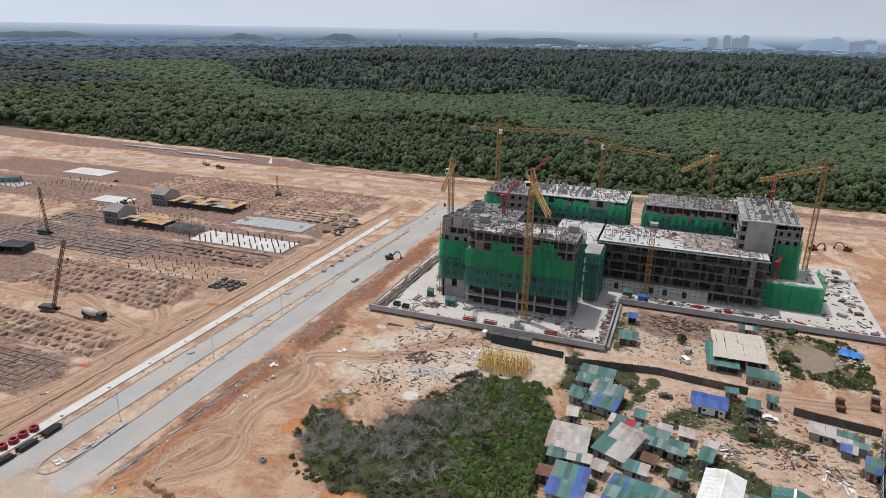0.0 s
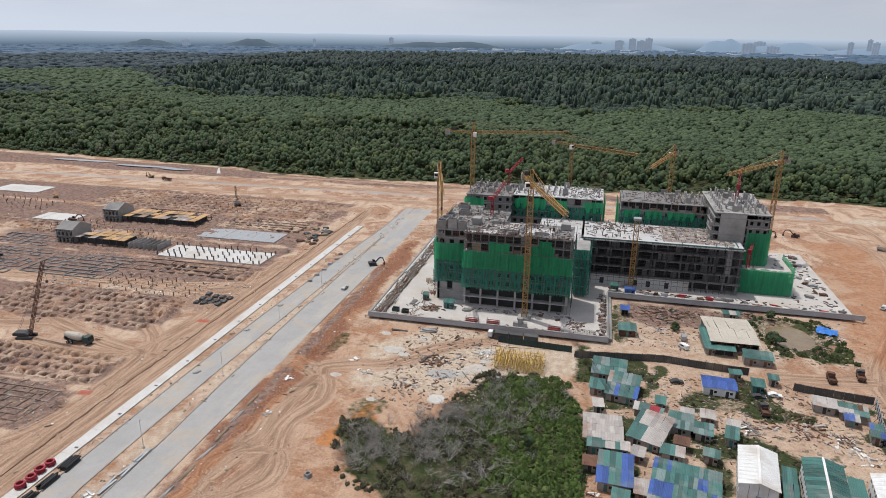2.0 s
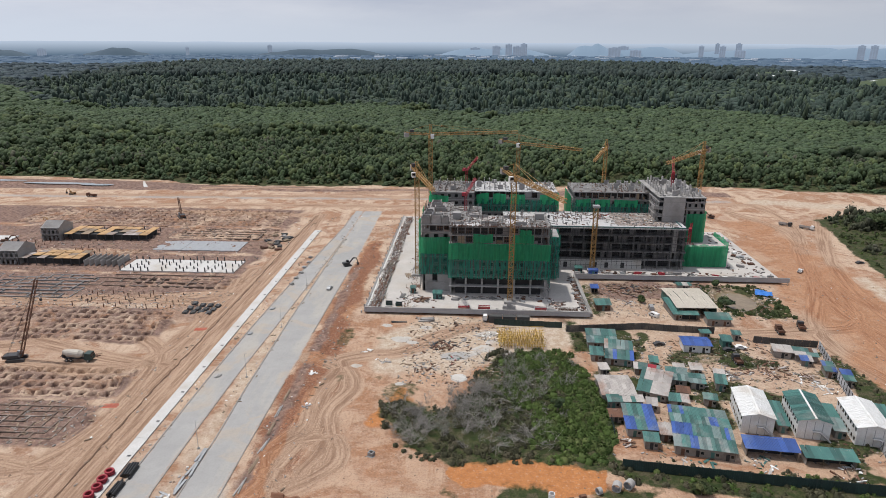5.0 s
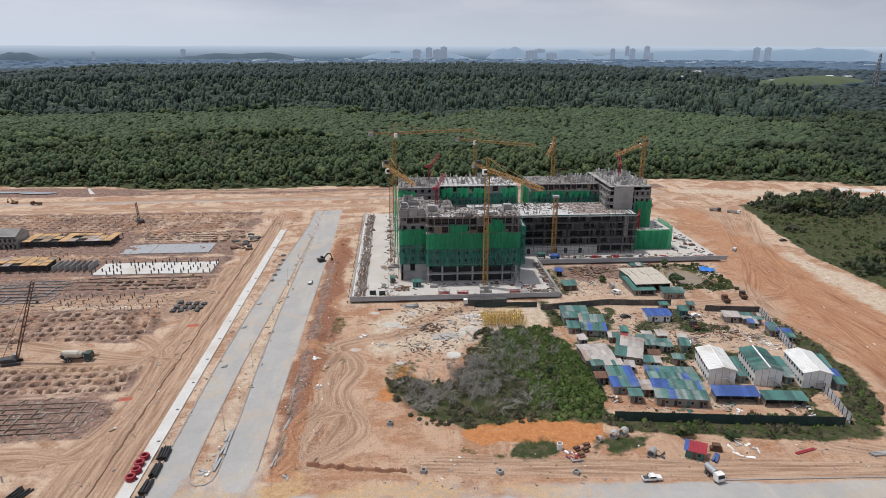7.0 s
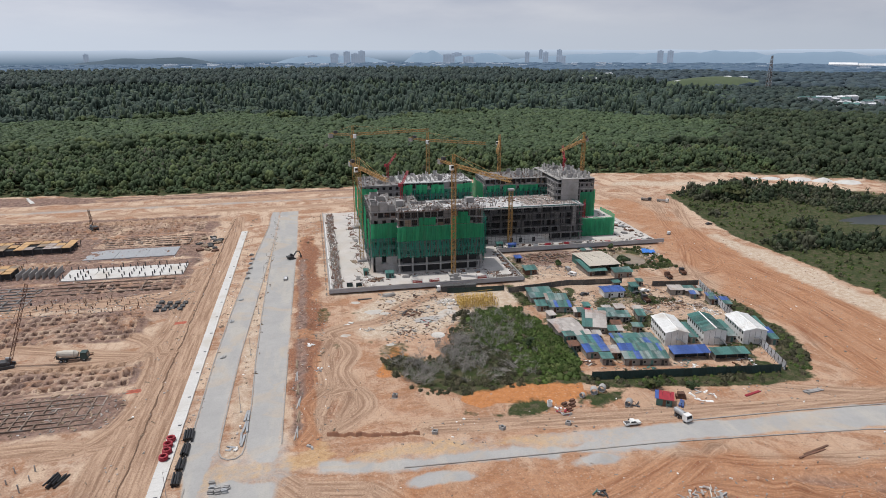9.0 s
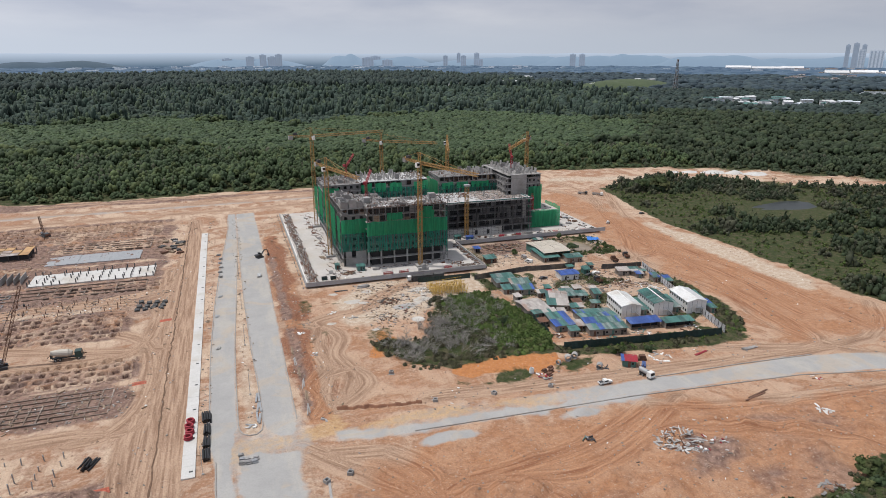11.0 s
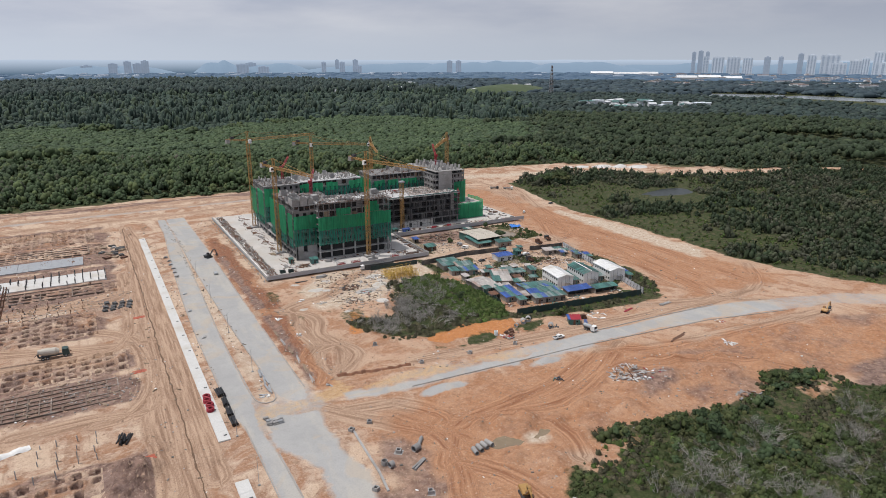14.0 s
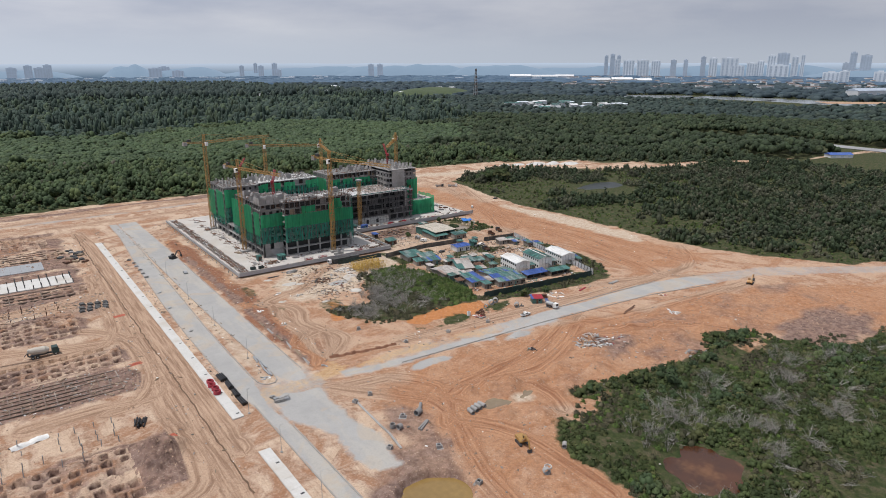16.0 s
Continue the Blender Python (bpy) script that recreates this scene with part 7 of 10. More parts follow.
def manhole(x, y, label):
    c = thing("manhole_chamber", (x, y, gh(x, y) - 0.3), label, "manhole", "manhole chambers", rz=random.uniform(0, 1.5))
    c.scale = (0.74, 0.74, 0.8)
    mb = MB()
    for a, b in ((-0.9, -0.6), (0.6, 0.9)):
        mb.box(a, -0.9, 0, b, 0.9, 1.5)
        mb.box(-0.6, a, 0, 0.6, b, 1.5)
    part("chamber_wall", mb, M_CONC, c)
    mb = MB()
    mb.box(-1.5, -1.5, 0, 1.5, 1.5, 0.34)
    part("base_slab", mb, M_CONC, c)
    # Near-black plate added for the unlit depth of the shaft.
    mb = MB()
    mb.box(-0.6, -0.6, 1.0, 0.6, 0.6, 1.1)
    part("inside", mb, M_DARK, c)
    return c


# ---- huts ----
def ribbed(mat, L, w, name, rib=0.06, pitch=0.3, upright=False):
    """One ribbed metal sheet, L long and w wide, folded from a single profile."""
    n = max(2, int(w / pitch))
    prof = []
    for i in range(n):
        a, p = -w / 2 + w * i / n, w / n
        prof += [(a, 0.0), (a + 0.34 * p, 0.0), (a + 0.42 * p, rib), (a + 0.62 * p, rib), (a + 0.70 * p, 0.0)]
    prof.append((w / 2, 0.0))
    mb = MB()
    k = len(prof)
    rows = [[(x, d, z + t) for x, z in prof] for d, t in ((0, 0.015), (L, 0.015), (L, -0.015), (0, -0.015))]
    if upright:
        rows = [[(x, z, y) for x, y, z in row] for row in rows]
    o = mb.pts([p for row in rows for p in row])
    for q in range(4):
        a, b = o + q * k, o + ((q + 1) % 4) * k
        for i in range(k - 1):
            mb.f.append((a + i, a + i + 1, b + i + 1, b + i))
    for i in (0, k - 1):
        mb.f.append((o + i, o + k + i, o + 2 * k + i, o + 3 * k + i))
    return mb.mesh(name, mat)


def sheet_mesh(mat, L, w):
    return ribbed(mat, L, w, "roof_sheet")


def roof_sheets(root, w, d, h, pitch, mats, gable, eave=0.5, patch=0.0):
    """Sheets laid side by side, in one or two courses, over a w x d roof whose low edge is h up."""
    W = w + 2 * eave
    n = max(2, round(W / random.uniform(1.0, 1.4)))
    sw = W / n
    halves = ((1, d / 2 + eave), (-1, d / 2 + eave)) if gable else ((1, d + 2 * eave),)
    cache = {}
    for side, run_len in halves:
        courses = 2 if run_len > 4.5 and len(mats) > 1 else 1
        L = run_len / math.cos(pitch) / courses
        for c in range(courses):
            run = random.choice(mats)
            for i in range(n):
                if random.random() < 0.62 + patch:
                    run = random.choice(mats)
                if run.name not in cache:
                    cache[run.name] = sheet_mesh(run, L + 0.12 * (courses > 1), sw * 1.02)
                s = new("roof_sheet", cache[run.name])
                s.parent = root
                y = (-d / 2 - eave + c * L * math.cos(pitch)) * side
                z = h + c * L * math.sin(pitch) + 0.03 * c + random.uniform(-0.02, 0.04)
                place = Matrix.Translation((-W / 2 + sw * (i + 0.5), y, z))
                s.matrix_basis = place @ Matrix.Rotation(0 if side == 1 else math.pi, 4, "Z") @ Matrix.Rotation(pitch, 4, "X") @ Matrix.Rotation(random.uniform(-0.02, 0.02), 4, "Z")


def hut(x, y, w, d, h, rz, mats, wall, label, pitch=0.12, gable=False, openf=False, patch=0.0, z=None, group="workers' huts", eave=0.5, name="hut"):
    w, d = w - 1.2 * (w > 3), d - 1.2 * (d > 3)
    z = (min(gh(x + a * w / 2, y + b * d / 2) for a in (-1, 1) for b in (-1, 1)) - 0.05) if z is None else z
    c = thing(name, (x, y, z), label, "hut", group, rz=rz)
    t = 0.12
    back = h + (0 if gable else math.tan(pitch) * d)
    walls = (((-w / 2, d / 2 - t, w / 2, d / 2), back), ((-w / 2, -d / 2, -w / 2 + t, d / 2 - t), h), ((w / 2 - t, -d / 2, w / 2, d / 2 - t), h))
    for (a, b, e, f), hh in walls:
        mb = MB()
        mb.box(a, b, 0, e, f, hh)
        part("wall_panel", mb, wall, c)
    if openf:
        for k in range(max(2, int(w / 3)) + 1):
            px = -w / 2 + 0.1 + (w - 0.2) * k / max(2, int(w / 3))
            mb = MB()
            mb.box(px - 0.07, -d / 2, 0, px + 0.07, -d / 2 + 0.14, h)
            part("post", mb, M_TIMBER, c)
        # Panel added across the hut: its unlit inside is painted as near-black.
        mb = MB()
        mb.box(-w / 2 + t, 0, 0, w / 2 - t, 0.12, h)
        part("inner_wall", mb, M_DARK, c)
    else:
        mb = MB()
        mb.box(-w / 2, -d / 2, 0, w / 2, -d / 2 + t, h)
        part("wall_panel", mb, wall, c)
        n = max(1, int(w / 3.2))
        for k in range(n):
            px = -w / 2 + w * (k + 0.5) / n
            mb = MB()
            mb.box(px - 0.42, -d / 2 - 0.04, 0.05, px + 0.42, -d / 2 + 0.02, 1.95)
            part("door", mb, random.choice((M_DARK, M_RUST, M_TEAL)), c)
            mb = MB()
            mb.box(px + 0.7, -d / 2 - 0.04, 1.0, px + 1.4, -d / 2 + 0.02, 1.7)
            part("window", mb, M_GLASS, c)
    if gable:
        for sx in (-w / 2, w / 2 - t):
            mb = MB()
            rise = math.tan(pitch) * d / 2
            mb.hexa([(sx, -d / 2, h), (sx + t, -d / 2, h), (sx + t, d / 2, h), (sx, d / 2, h), (sx, -0.02, h + rise), (sx + t, -0.02, h + rise), (sx + t, 0.02, h + rise), (sx, 0.02, h + rise)])
            part("gable", mb, wall, c)
    roof_sheets(c, w, d, h - math.tan(pitch) * eave, pitch, mats, gable, eave, patch)
    return c


def cabin(x, y, roof, label, rz=-0.17, w=7.7, d=14.4, h=5.2):
    """A two-storey panel cabin, its gables at front and back."""
    c = thing("cabin", (x, y, gh(x, y) - 0.1), label, "cabin", "two-storey cabins", rz=rz)
    t = 0.1
    for sx in (-1, 1):
        n = 8
        for k in range(n):
            a, b = -d / 2 + d * k / n, -d / 2 + d * (k + 1) / n
            for z0, z1 in ((0, 1.0), (1.0, 2.0), (2.0, 3.6), (3.6, 4.6), (4.6, h)):
                if z0 in (1.0, 3.6):
                    mb = MB()
                    mb.box(sx * w / 2 - t / 2, a, z0, sx * w / 2 + t / 2, b - 0.02, z1)
                    part("wall_panel", mb, M_WHT, c)
                    mb = MB()
                    mb.box(sx * w / 2 - 0.09, a + 0.5, z0 + 0.02, sx * w / 2 + 0.09, b - 0.5, z1 - 0.02)
                    part("window", mb, M_GLASS, c)
                else:
                    mb = MB()
                    mb.box(sx * w / 2 - t / 2, a, z0, sx * w / 2 + t / 2, b - 0.02, z1)
                    part("wall_panel", mb, M_WHT, c)
    rise = 1.0
    for sy in (-1, 1):
        for k in range(4):
            a, b = -w / 2 + w * k / 4, -w / 2 + w * (k + 1) / 4
            za, zb = h + rise * (1 - abs(a) / (w / 2)), h + rise * (1 - abs(b) / (w / 2))
            y0, y1 = sy * d / 2 - t / 2, sy * d / 2 + t / 2
            mb = MB()
            mb.hexa([(a + 0.02, y0, 0), (b - 0.02, y0, 0), (b - 0.02, y1, 0), (a + 0.02, y1, 0), (a + 0.02, y0, za), (b - 0.02, y0, zb), (b - 0.02, y1, zb), (a + 0.02, y1, za)])
            part("gable_panel", mb, M_WHT, c)
    for k in (1, 2, 3):
        xx = -w / 2 + w * k / 4
        mb = MB()
        mb.box(xx - 0.06, -d / 2 - 0.12, 0, xx + 0.06, -d / 2 - 0.05, h)
        part("cover_strip", mb, M_STEEL, c)
    pitch = math.atan2(rise, w / 2)
    L = (w / 2 + 0.4) / math.cos(pitch)
    me = sheet_mesh(roof, L, 1.62)
    n = 10
    for sx in (-1, 1):
        for k in range(n):
            s = new("roof_sheet", me)
            s.parent = c
            yy = -d / 2 - 0.3 + (d + 0.6) * (k + 0.5) / n
            base = Vector((sx * (w / 2 + 0.4), yy, h - 0.4 * math.tan(pitch) + 0.05))
            s.matrix_basis = Matrix.Translation(base) @ Matrix.Rotation(sx * math.pi / 2, 4, "Z") @ Matrix.Rotation(pitch, 4, "X")
    mb = MB()
    mb.box(-0.25, -d / 2 - 0.3, h + rise + 0.03, 0.25, d / 2 + 0.3, h + rise + 0.12)
    part("ridge_cap", mb, M_WHT, c)
    mb = MB()
    for k in range(9):
        mb.box(1.0 + 0.34 * k, -d / 2 - 1.1, 2.75 - 0.3 * k, 1.36 + 0.34 * k, -d / 2 - 0.14, 2.81 - 0.3 * k)
    mb.bar((1.0, -d / 2 - 1.1, 2.7), (4.0, -d / 2 - 1.1, 0.05), 0.08, 0.2)
    mb.bar((1.0, -d / 2 - 1.1, 3.7), (4.0, -d / 2 - 1.1, 1.05), 0.05)
    mb.box(-0.4, -d / 2 - 1.1, 2.7, 1.0, -d / 2 - 0.14, 2.8)
    part("stair", mb, M_STEEL, c)
    return c


M_FADED = material("faded_teal_sheet", (0.17, 0.235, 0.225), (0.12, 0.175, 0.17), 0.5, 0.6, fine=8, rand=0.3, c3=(0.24, 0.25, 0.24))
TEALS = [M_TEAL, M_TEAL, M_FADED, M_FADED]
MIXED = [M_TEAL, M_FADED, M_BLUE, M_FADED]
GREYS = [M_GREYSHEET, M_GREYSHEET, M_GREYSHEET, M_TEAL]
cabin(161.5, 83.5, M_WHT, "two-storey white panel cabin with a white roof")
cabin(174.8, 81.8, M_TEAL, "two-storey white panel cabin with a teal roof")
cabin(188.2, 79.2, M_WHT, "two-storey white panel cabin with a white roof", w=7.9)
for a in (
    (127.6, 95.0, 10.2, 12.0, 2.7, 0.02, GREYS[:3], M_PLY, "wide hut under a bleached grey sheet roof", 0.1, True),
    (139.4, 97.0, 9.0, 12.5, 2.6, -0.38, [M_GREYSHEET, M_GREYSHEET, M_TEAL], M_PLY, "hut with striped grey and teal roof sheets", 0.12, False),
    (145.2, 74.6, 15.0, 20.0, 2.8, -0.18, TEALS + [M_BLUE], M_PLY, "large low hut with patched teal and blue roof", 0.08, True),
    (130.4, 78.0, 8.4, 11.0, 2.7, -0.05, MIXED, M_PLY, "hut with patched teal and blue roof sheets", 0.1, False),
    (136.0, 73.5, 3.6, 5.0, 2.4, -0.1, GREYS, M_PLY, "small low shack with a grey roof", 0.12, False),
    (130.0, 88.2, 8.5, 3.6, 2.4, 0.0, [M_GREYSHEET, M_TEAL, M_GREYSHEET], M_PLY, "narrow lean-to shack with a grey roof", 0.12, False),
    (144.0, 89.4, 6.0, 4.2, 2.4, -0.15, GREYS, M_PLY, "small shack under a grey sheet roof", 0.12, False),
    (129.5, 127.5, 10.4, 9.5, 2.5, -0.06, TEALS, M_PLY, "shack with patched teal roof sheets", 0.1, False),
    (126.0, 116.6, 4.6, 5.5, 2.5, -0.1, [M_TEAL], M_PLY, "small shack under a teal roof", 0.12, False),
    (133.2, 117.4, 9.2, 12.0, 2.5, -0.16, [M_TEAL, M_FADED, M_BLUE, M_GREYSHEET], M_PLY, "patched shack with teal, grey and blue roof sheets", 0.1, False),
    (137.8, 107.5, 4.4, 4.0, 2.4, -0.2, [M_TEAL, M_GREYSHEET], M_PLY, "small low shack with a teal roof", 0.12, False),
    (147.2, 102.6, 6.6, 7.0, 2.5, -0.15, TEALS, M_PLY, "shack with a weathered teal roof", 0.12, False),
    (152.6, 100.6, 5.0, 5.2, 2.4, -0.15, TEALS, M_PLY, "low shack with a weathered teal roof", 0.12, False),
    (159.2, 100.2, 3.6, 5.6, 2.7, -0.2, [M_TEAL], M_PLY, "box-like shack with a teal roof", 0.1, False),
    (160.2, 104.6, 3.6, 3.6, 2.7, -0.2, [M_GREYSHEET], M_PLY, "box-like shack with a pale roof", 0.1, False),
    (149.4, 108.0, 2.6, 3.4, 2.4, -0.1, [M_GREYSHEET], M_PLY, "tiny shack with a pale roof", 0.12, False),
    (154.6, 108.0, 3.0, 4.2, 2.4, -0.1, [M_GREYSHEET, M_TAN], M_PLY, "tiny shack with a tan roof", 0.12, False),
    (160.0, 126.0, 9.6, 7.5, 2.8, -0.04, [M_BLUE], M_WHT, "white site office under a blue roof", 0.16, True),
    (171.0, 128.6, 4.0, 4.6, 2.6, -0.04, [M_TEAL], M_TEAL, "small teal guard hut beside the gate", 0.12, False),
    (160.0, 68.2, 13.0, 5.4, 2.6, -0.10, [M_BLUE], M_PLY, "open shelter under a blue roof", 0.12, False, True),
    (172.6, 65.0, 12.4, 4.8, 2.5, -0.11, [M_TEAL], M_PLY, "open shelter under a teal roof", 0.12, False, True),
    (168.2, 82.4, 3.4, 12.0, 2.6, -0.17, TEALS[:3], M_PLY, "narrow teal-roofed shelter between cabins", 0.05, False),
    (181.6, 81.0, 3.6, 13.0, 2.6, -0.17, TEALS[:3], M_PLY, "narrow teal-roofed shelter between cabins", 0.05, False),
    (186.6, 122.4, 6.4, 5.0, 2.5, -0.16, [M_GREYSHEET], M_PLY, "shack under a pale grey roof", 0.12, False),
    (193.0, 120.2, 7.4, 5.4, 2.5, -0.2, [M_TEAL, M_GREYSHEET, M_RUST, M_TEAL], M_PLY, "shack with striped teal and rusty roof", 0.1, False),
    (191.6, 116.6, 4.0, 2.6, 2.2, -0.2, [M_GREYSHEET, M_BLUE], M_PLY, "tiny shack with a pale roof", 0.12, False),
    (195.4, 110.6, 3.6, 6.6, 2.5, -0.24, [M_BLUE, M_BLUE, M_TEAL], M_PLY, "shack along the fence under a blue roof", 0.06, False),
    (198.2, 105.2, 3.4, 7.0, 2.5, -0.24, [M_TEAL, M_BLUE], M_PLY, "shack along the fence with a teal roof", 0.06, False),
    (196.2, 84.0, 3.4, 9.0, 2.5, -0.22, [M_TEAL], M_PLY, "long fence-side shack with a teal roof", 0.06, False),
    (194.2, 74.0, 3.4, 9.0, 2.5, -0.22, [M_BLUE, M_TEAL, M_TEAL], M_PLY, "long fence-side shack with a teal roof", 0.06, False),
    (168.6, 161.6, 15.6, 20.5, 4.0, 0.03, [M_TAN], M_TEAL, "wide open workshop under a beige metal roof", 0.06, True, True),
    (174.6, 146.6, 9.2, 5.4, 2.8, -0.05, [M_TEAL], M_PLY, "plywood store with a teal roof", 0.14, False),
    (165.4, 150.0, 7.0, 2.4, 2.5, 0.0, [M_TEAL], M_PLY, "low lean-to with a teal roof", 0.12, False, True),
    (135.6, 158.4, 6.4, 5.4, 2.5, 0.04, [M_TEAL], M_RUST, "rusty-walled store with a teal roof", 0.14, False),
    (135.4, 175.6, 3.6, 4.4, 2.5, 0.0, [M_BLUE], M_PLY, "small booth under a blue roof", 0.1, False, True),
    (137.0, 43.0, 5.4, 4.6, 2.4, -0.5, [M_BLUE, M_BLUE, M_RED, M_BLUE], M_TEAL, "roadside shelter with blue and red roof sheets", 0.1, False),
):
    hut(a[0], a[1], a[2], a[3], a[4], a[5], a[6], a[7], a[8], a[9], a[10], a[11] if len(a) > 11 else False)
for x, y, w, d, rz, m, lb in ((143.0, 112.4, 3.2, 3.0, -0.1, [M_TEAL, M_BLUE], "tiny shack with mixed roof sheets"), (126.4, 106.6, 3.4, 3.0, 0.1, [M_GREYSHEET, M_RUST], "tiny shack with a rusty roof"),
                           (136.0, 87.0, 3.4, 3.0, -0.2, [M_GREYSHEET], "tiny shack with a pale roof"), (141.2, 106.6, 4.4, 3.8, -0.3, [M_GREYSHEET, M_RED, M_TEAL], "patched shack with pale and red sheets"),
                           (146.6, 94.0, 3.0, 2.6, -0.2, [M_RUST, M_GREYSHEET], "tiny shack with a rusty roof"), (125.6, 87.6, 2.6, 2.6, 0, [M_TEAL], "tiny shack with a teal roof"),
                           (131.4, 69.4, 3.0, 3.0, -0.1, [M_GREYSHEET, M_TEAL], "tiny shack with patched roof"), (124.8, 80.6, 2.8, 4.0, 0, [M_RUST, M_TEAL], "tiny shack with a rusty roof"),
                           (153.0, 90.4, 3.0, 2.4, -0.2, [M_TEAL], "tiny shack with a teal roof"), (176.2, 133.6, 3.4, 2.4, -0.1, [M_TEAL], "teal lean-to beside the hoarding"), (166.0, 134.4, 4.0, 2.0, 0.05, [M_TEAL], "teal lean-to beside the hoarding"),
                           (161.0, 155.6, 2.6, 14.0, 0.03, [M_TEAL], "long teal lean-to beside the workshop"), (172.5, 180.6, 6.0, 2.4, 0.0, [M_TEAL, M_GREYSHEET], "low teal-roofed store beside the wall")):
    hut(x, y, w, d, random.uniform(2.2, 2.6), rz, m, M_PLY, lb, 0.1)
# booths on the deck
for x, y, w, d, mt, lb in ((137.6, 191.8, 5.0, 3.2, M_BLUE, "blue-roofed booth standing on the deck"), (72.5, 161.5, 4.6, 3.0, M_TEAL, "teal store cabin standing on the deck"),
                          (62.5, 166.5, 3.2, 3.4, M_TEAL, "teal store cabin beside the west wing"), (131.8, 194.6, 4.2, 2.6, M_TEAL, "teal booth before the podium")):
    hut(x, y, w, d, 2.4, 0, [mt], mt, lb, 0.08, z=DZ - 0.02, eave=0.25)


# ---- hoardings ----
def hoarding(pts, h, mat, label, panel=2.4):
    c = thing("hoarding_fence", (*pts[0], 0), label, "fence", "hoarding fences")
    me = ribbed(mat, h, panel - 0.03, "fence_panel", 0.07, 0.4, True)
    mb = MB()
    mb.box(-0.06, 0.06, 0, 0.06, 0.2, h + 0.15)
    mb.bar((0, 0.2, h * 0.7), (0, 1.3, 0.05), 0.08)
    pm = mb.mesh("post", M_DKSTEEL)
    for a, b in zip(pts, pts[1:]):
        a, b = Vector((*a, 0)), Vector((*b, 0))
        n = max(1, round((b - a).length / panel))
        ang = math.atan2(b.y - a.y, b.x - a.x)
        for k in range(n):
            p = a.lerp(b, (k + 0.5) / n)
            o = new("fence_panel", me)
            o.parent = c
            o.location = (p.x - pts[0][0], p.y - pts[0][1], gh(p.x, p.y) - 0.15)
            o.rotation_euler = (random.uniform(-0.03, 0.03), 0, ang)
            q = a.lerp(b, k / n)
            o = new("post", pm)
            o.parent = c
            o.location = (q.x - pts[0][0], q.y - pts[0][1], gh(q.x, q.y) - 0.2)
            o.rotation_euler = (0, 0, ang)
    return c


hoarding([(122.4, 59.6), (182.6, 52.8)], 2.9, M_HOARD, "dark green sheet hoarding along the camp")
M_PALESHEET = material("pale_hoarding_sheet", (0.56, 0.58, 0.61), (0.46, 0.48, 0.51), 0.5, 0.6, fine=8, rand=0.15, c3=(0.38, 0.37, 0.36))
hoarding([(184.6, 53.4), (194.0, 96.0), (201.4, 128.4)], 3.0, M_PALESHEET, "pale metal sheet hoarding along the camp")
hoarding([(119.0, 136.0), (146, 140.0), (170.5, 137.6)], 2.6, M_GREYHOARD, "dark grey sheet hoarding behind the camp")
hoarding([(181.4, 131.4), (201.2, 128.6)], 2.6, M_GREYHOARD, "dark grey sheet hoarding beside the gate")
hoarding([(94.0, 141.0), (118.0, 139.0)], 2.4, M_HOARD, "dark sheet hoarding before the deck wall")
hoarding([(124.0, 87.0), (123.0, 72.0)], 2.4, M_HOARD, "dark sheet hoarding beside the thicket")

# ---- vehicles ----
car(170.6, 127.0 - 2.6, 0.05, M_DKSTEEL, "dark car parked beside the guard hut")
car(175.2, 126.4, 0.0, M_WHT, "white car parked beside the guard hut")
car(148.9, 127.6, 0.2, M_DKSTEEL, "dark car parked among the grass")
car(154.2, 159.0, 1.5, M_STEEL, "grey van parked beside the workshop", "van")
car(153.4, 152.0, 2.2, M_WHT, "white van parked beside the workshop", "van")
car(122.8, 34.4, 0.05, M_WHT, "white pickup parked on the gravel road", "pickup_truck")
car(27.6, 172.0, 1.5, M_STEEL, "silver car standing on the gravel carriageway")
car(231, 205, 0.9, M_WHT, "white pickup on the earth road", "pickup_truck")
car(264.4, 219.0, 0.2, M_DKSTEEL, "dark car parked at the edge of scrub")
lorry(137.6, 34.4, -1.35, M_WHT, M_STEEL, "white tanker truck with a bright steel tank", "tanker_truck", 6.2)
lorry(170.4, 116.4, 1.6, M_DKSTEEL, M_RUST, "small dark truck with a loaded bed", L=5.6)
lorry(193.8, 140.0, 1.5, M_RUST, M_RUST, "old rusty tipper truck beside the fence", L=5.6)
lorry(202.8, 143.6, 1.4, M_DKSTEEL, M_RUST, "dark rusty tipper truck beside the fence", L=5.6)
lorry(-37.6, 105.4, 0.02, M_HOARD, M_TAN, "green concrete mixer truck with a cream drum", "concrete_mixer", 8.6)
lorry(93.0, 141.9 + 2.0, 3.1, M_WHT, M_DKSTEEL, "white-cabbed truck before the deck wall", L=7.4)
lorry(267.4, 276.4, -0.75, M_WHT, M_GREYSHEET, "white truck on the earth road", L=9.0)
lorry(259.0, 283.0, -0.75, M_DKSTEEL, M_GREYSHEET, "truck loaded with pale blocks", L=8.0)
lorry(-162, 326, 3.0, M_RUST, M_RUST, "orange truck on the far haul road", L=8.0)
excavator(29.4, 201.0, 0.5, M_DKSTEEL, "dark excavator working beside the carriageway", 0.9, 0.55)
excavator(59.6, -32.0, -1.85, M_YEL, "yellow excavator with a dark boom", 0.9)
excavator(232.6, 2.2, 0.3, M_FORM, "orange excavator beside the gravel road")
excavator(-196, 266, 2.4, M_FORM, "orange excavator among footing pits", 1.0)
excavator(-178, 331, 2.8, M_FORM, "orange excavator beside the haul road")
excavator(-150, 264, 2.8, M_FORM, "orange excavator among footing pits")
excavator(223, 297, 2.9, M_RUST, "rusty excavator behind the building", 1.0)
excavator(208, 292, 0.4, M_RUST, "rusty excavator behind the building", 1.0)
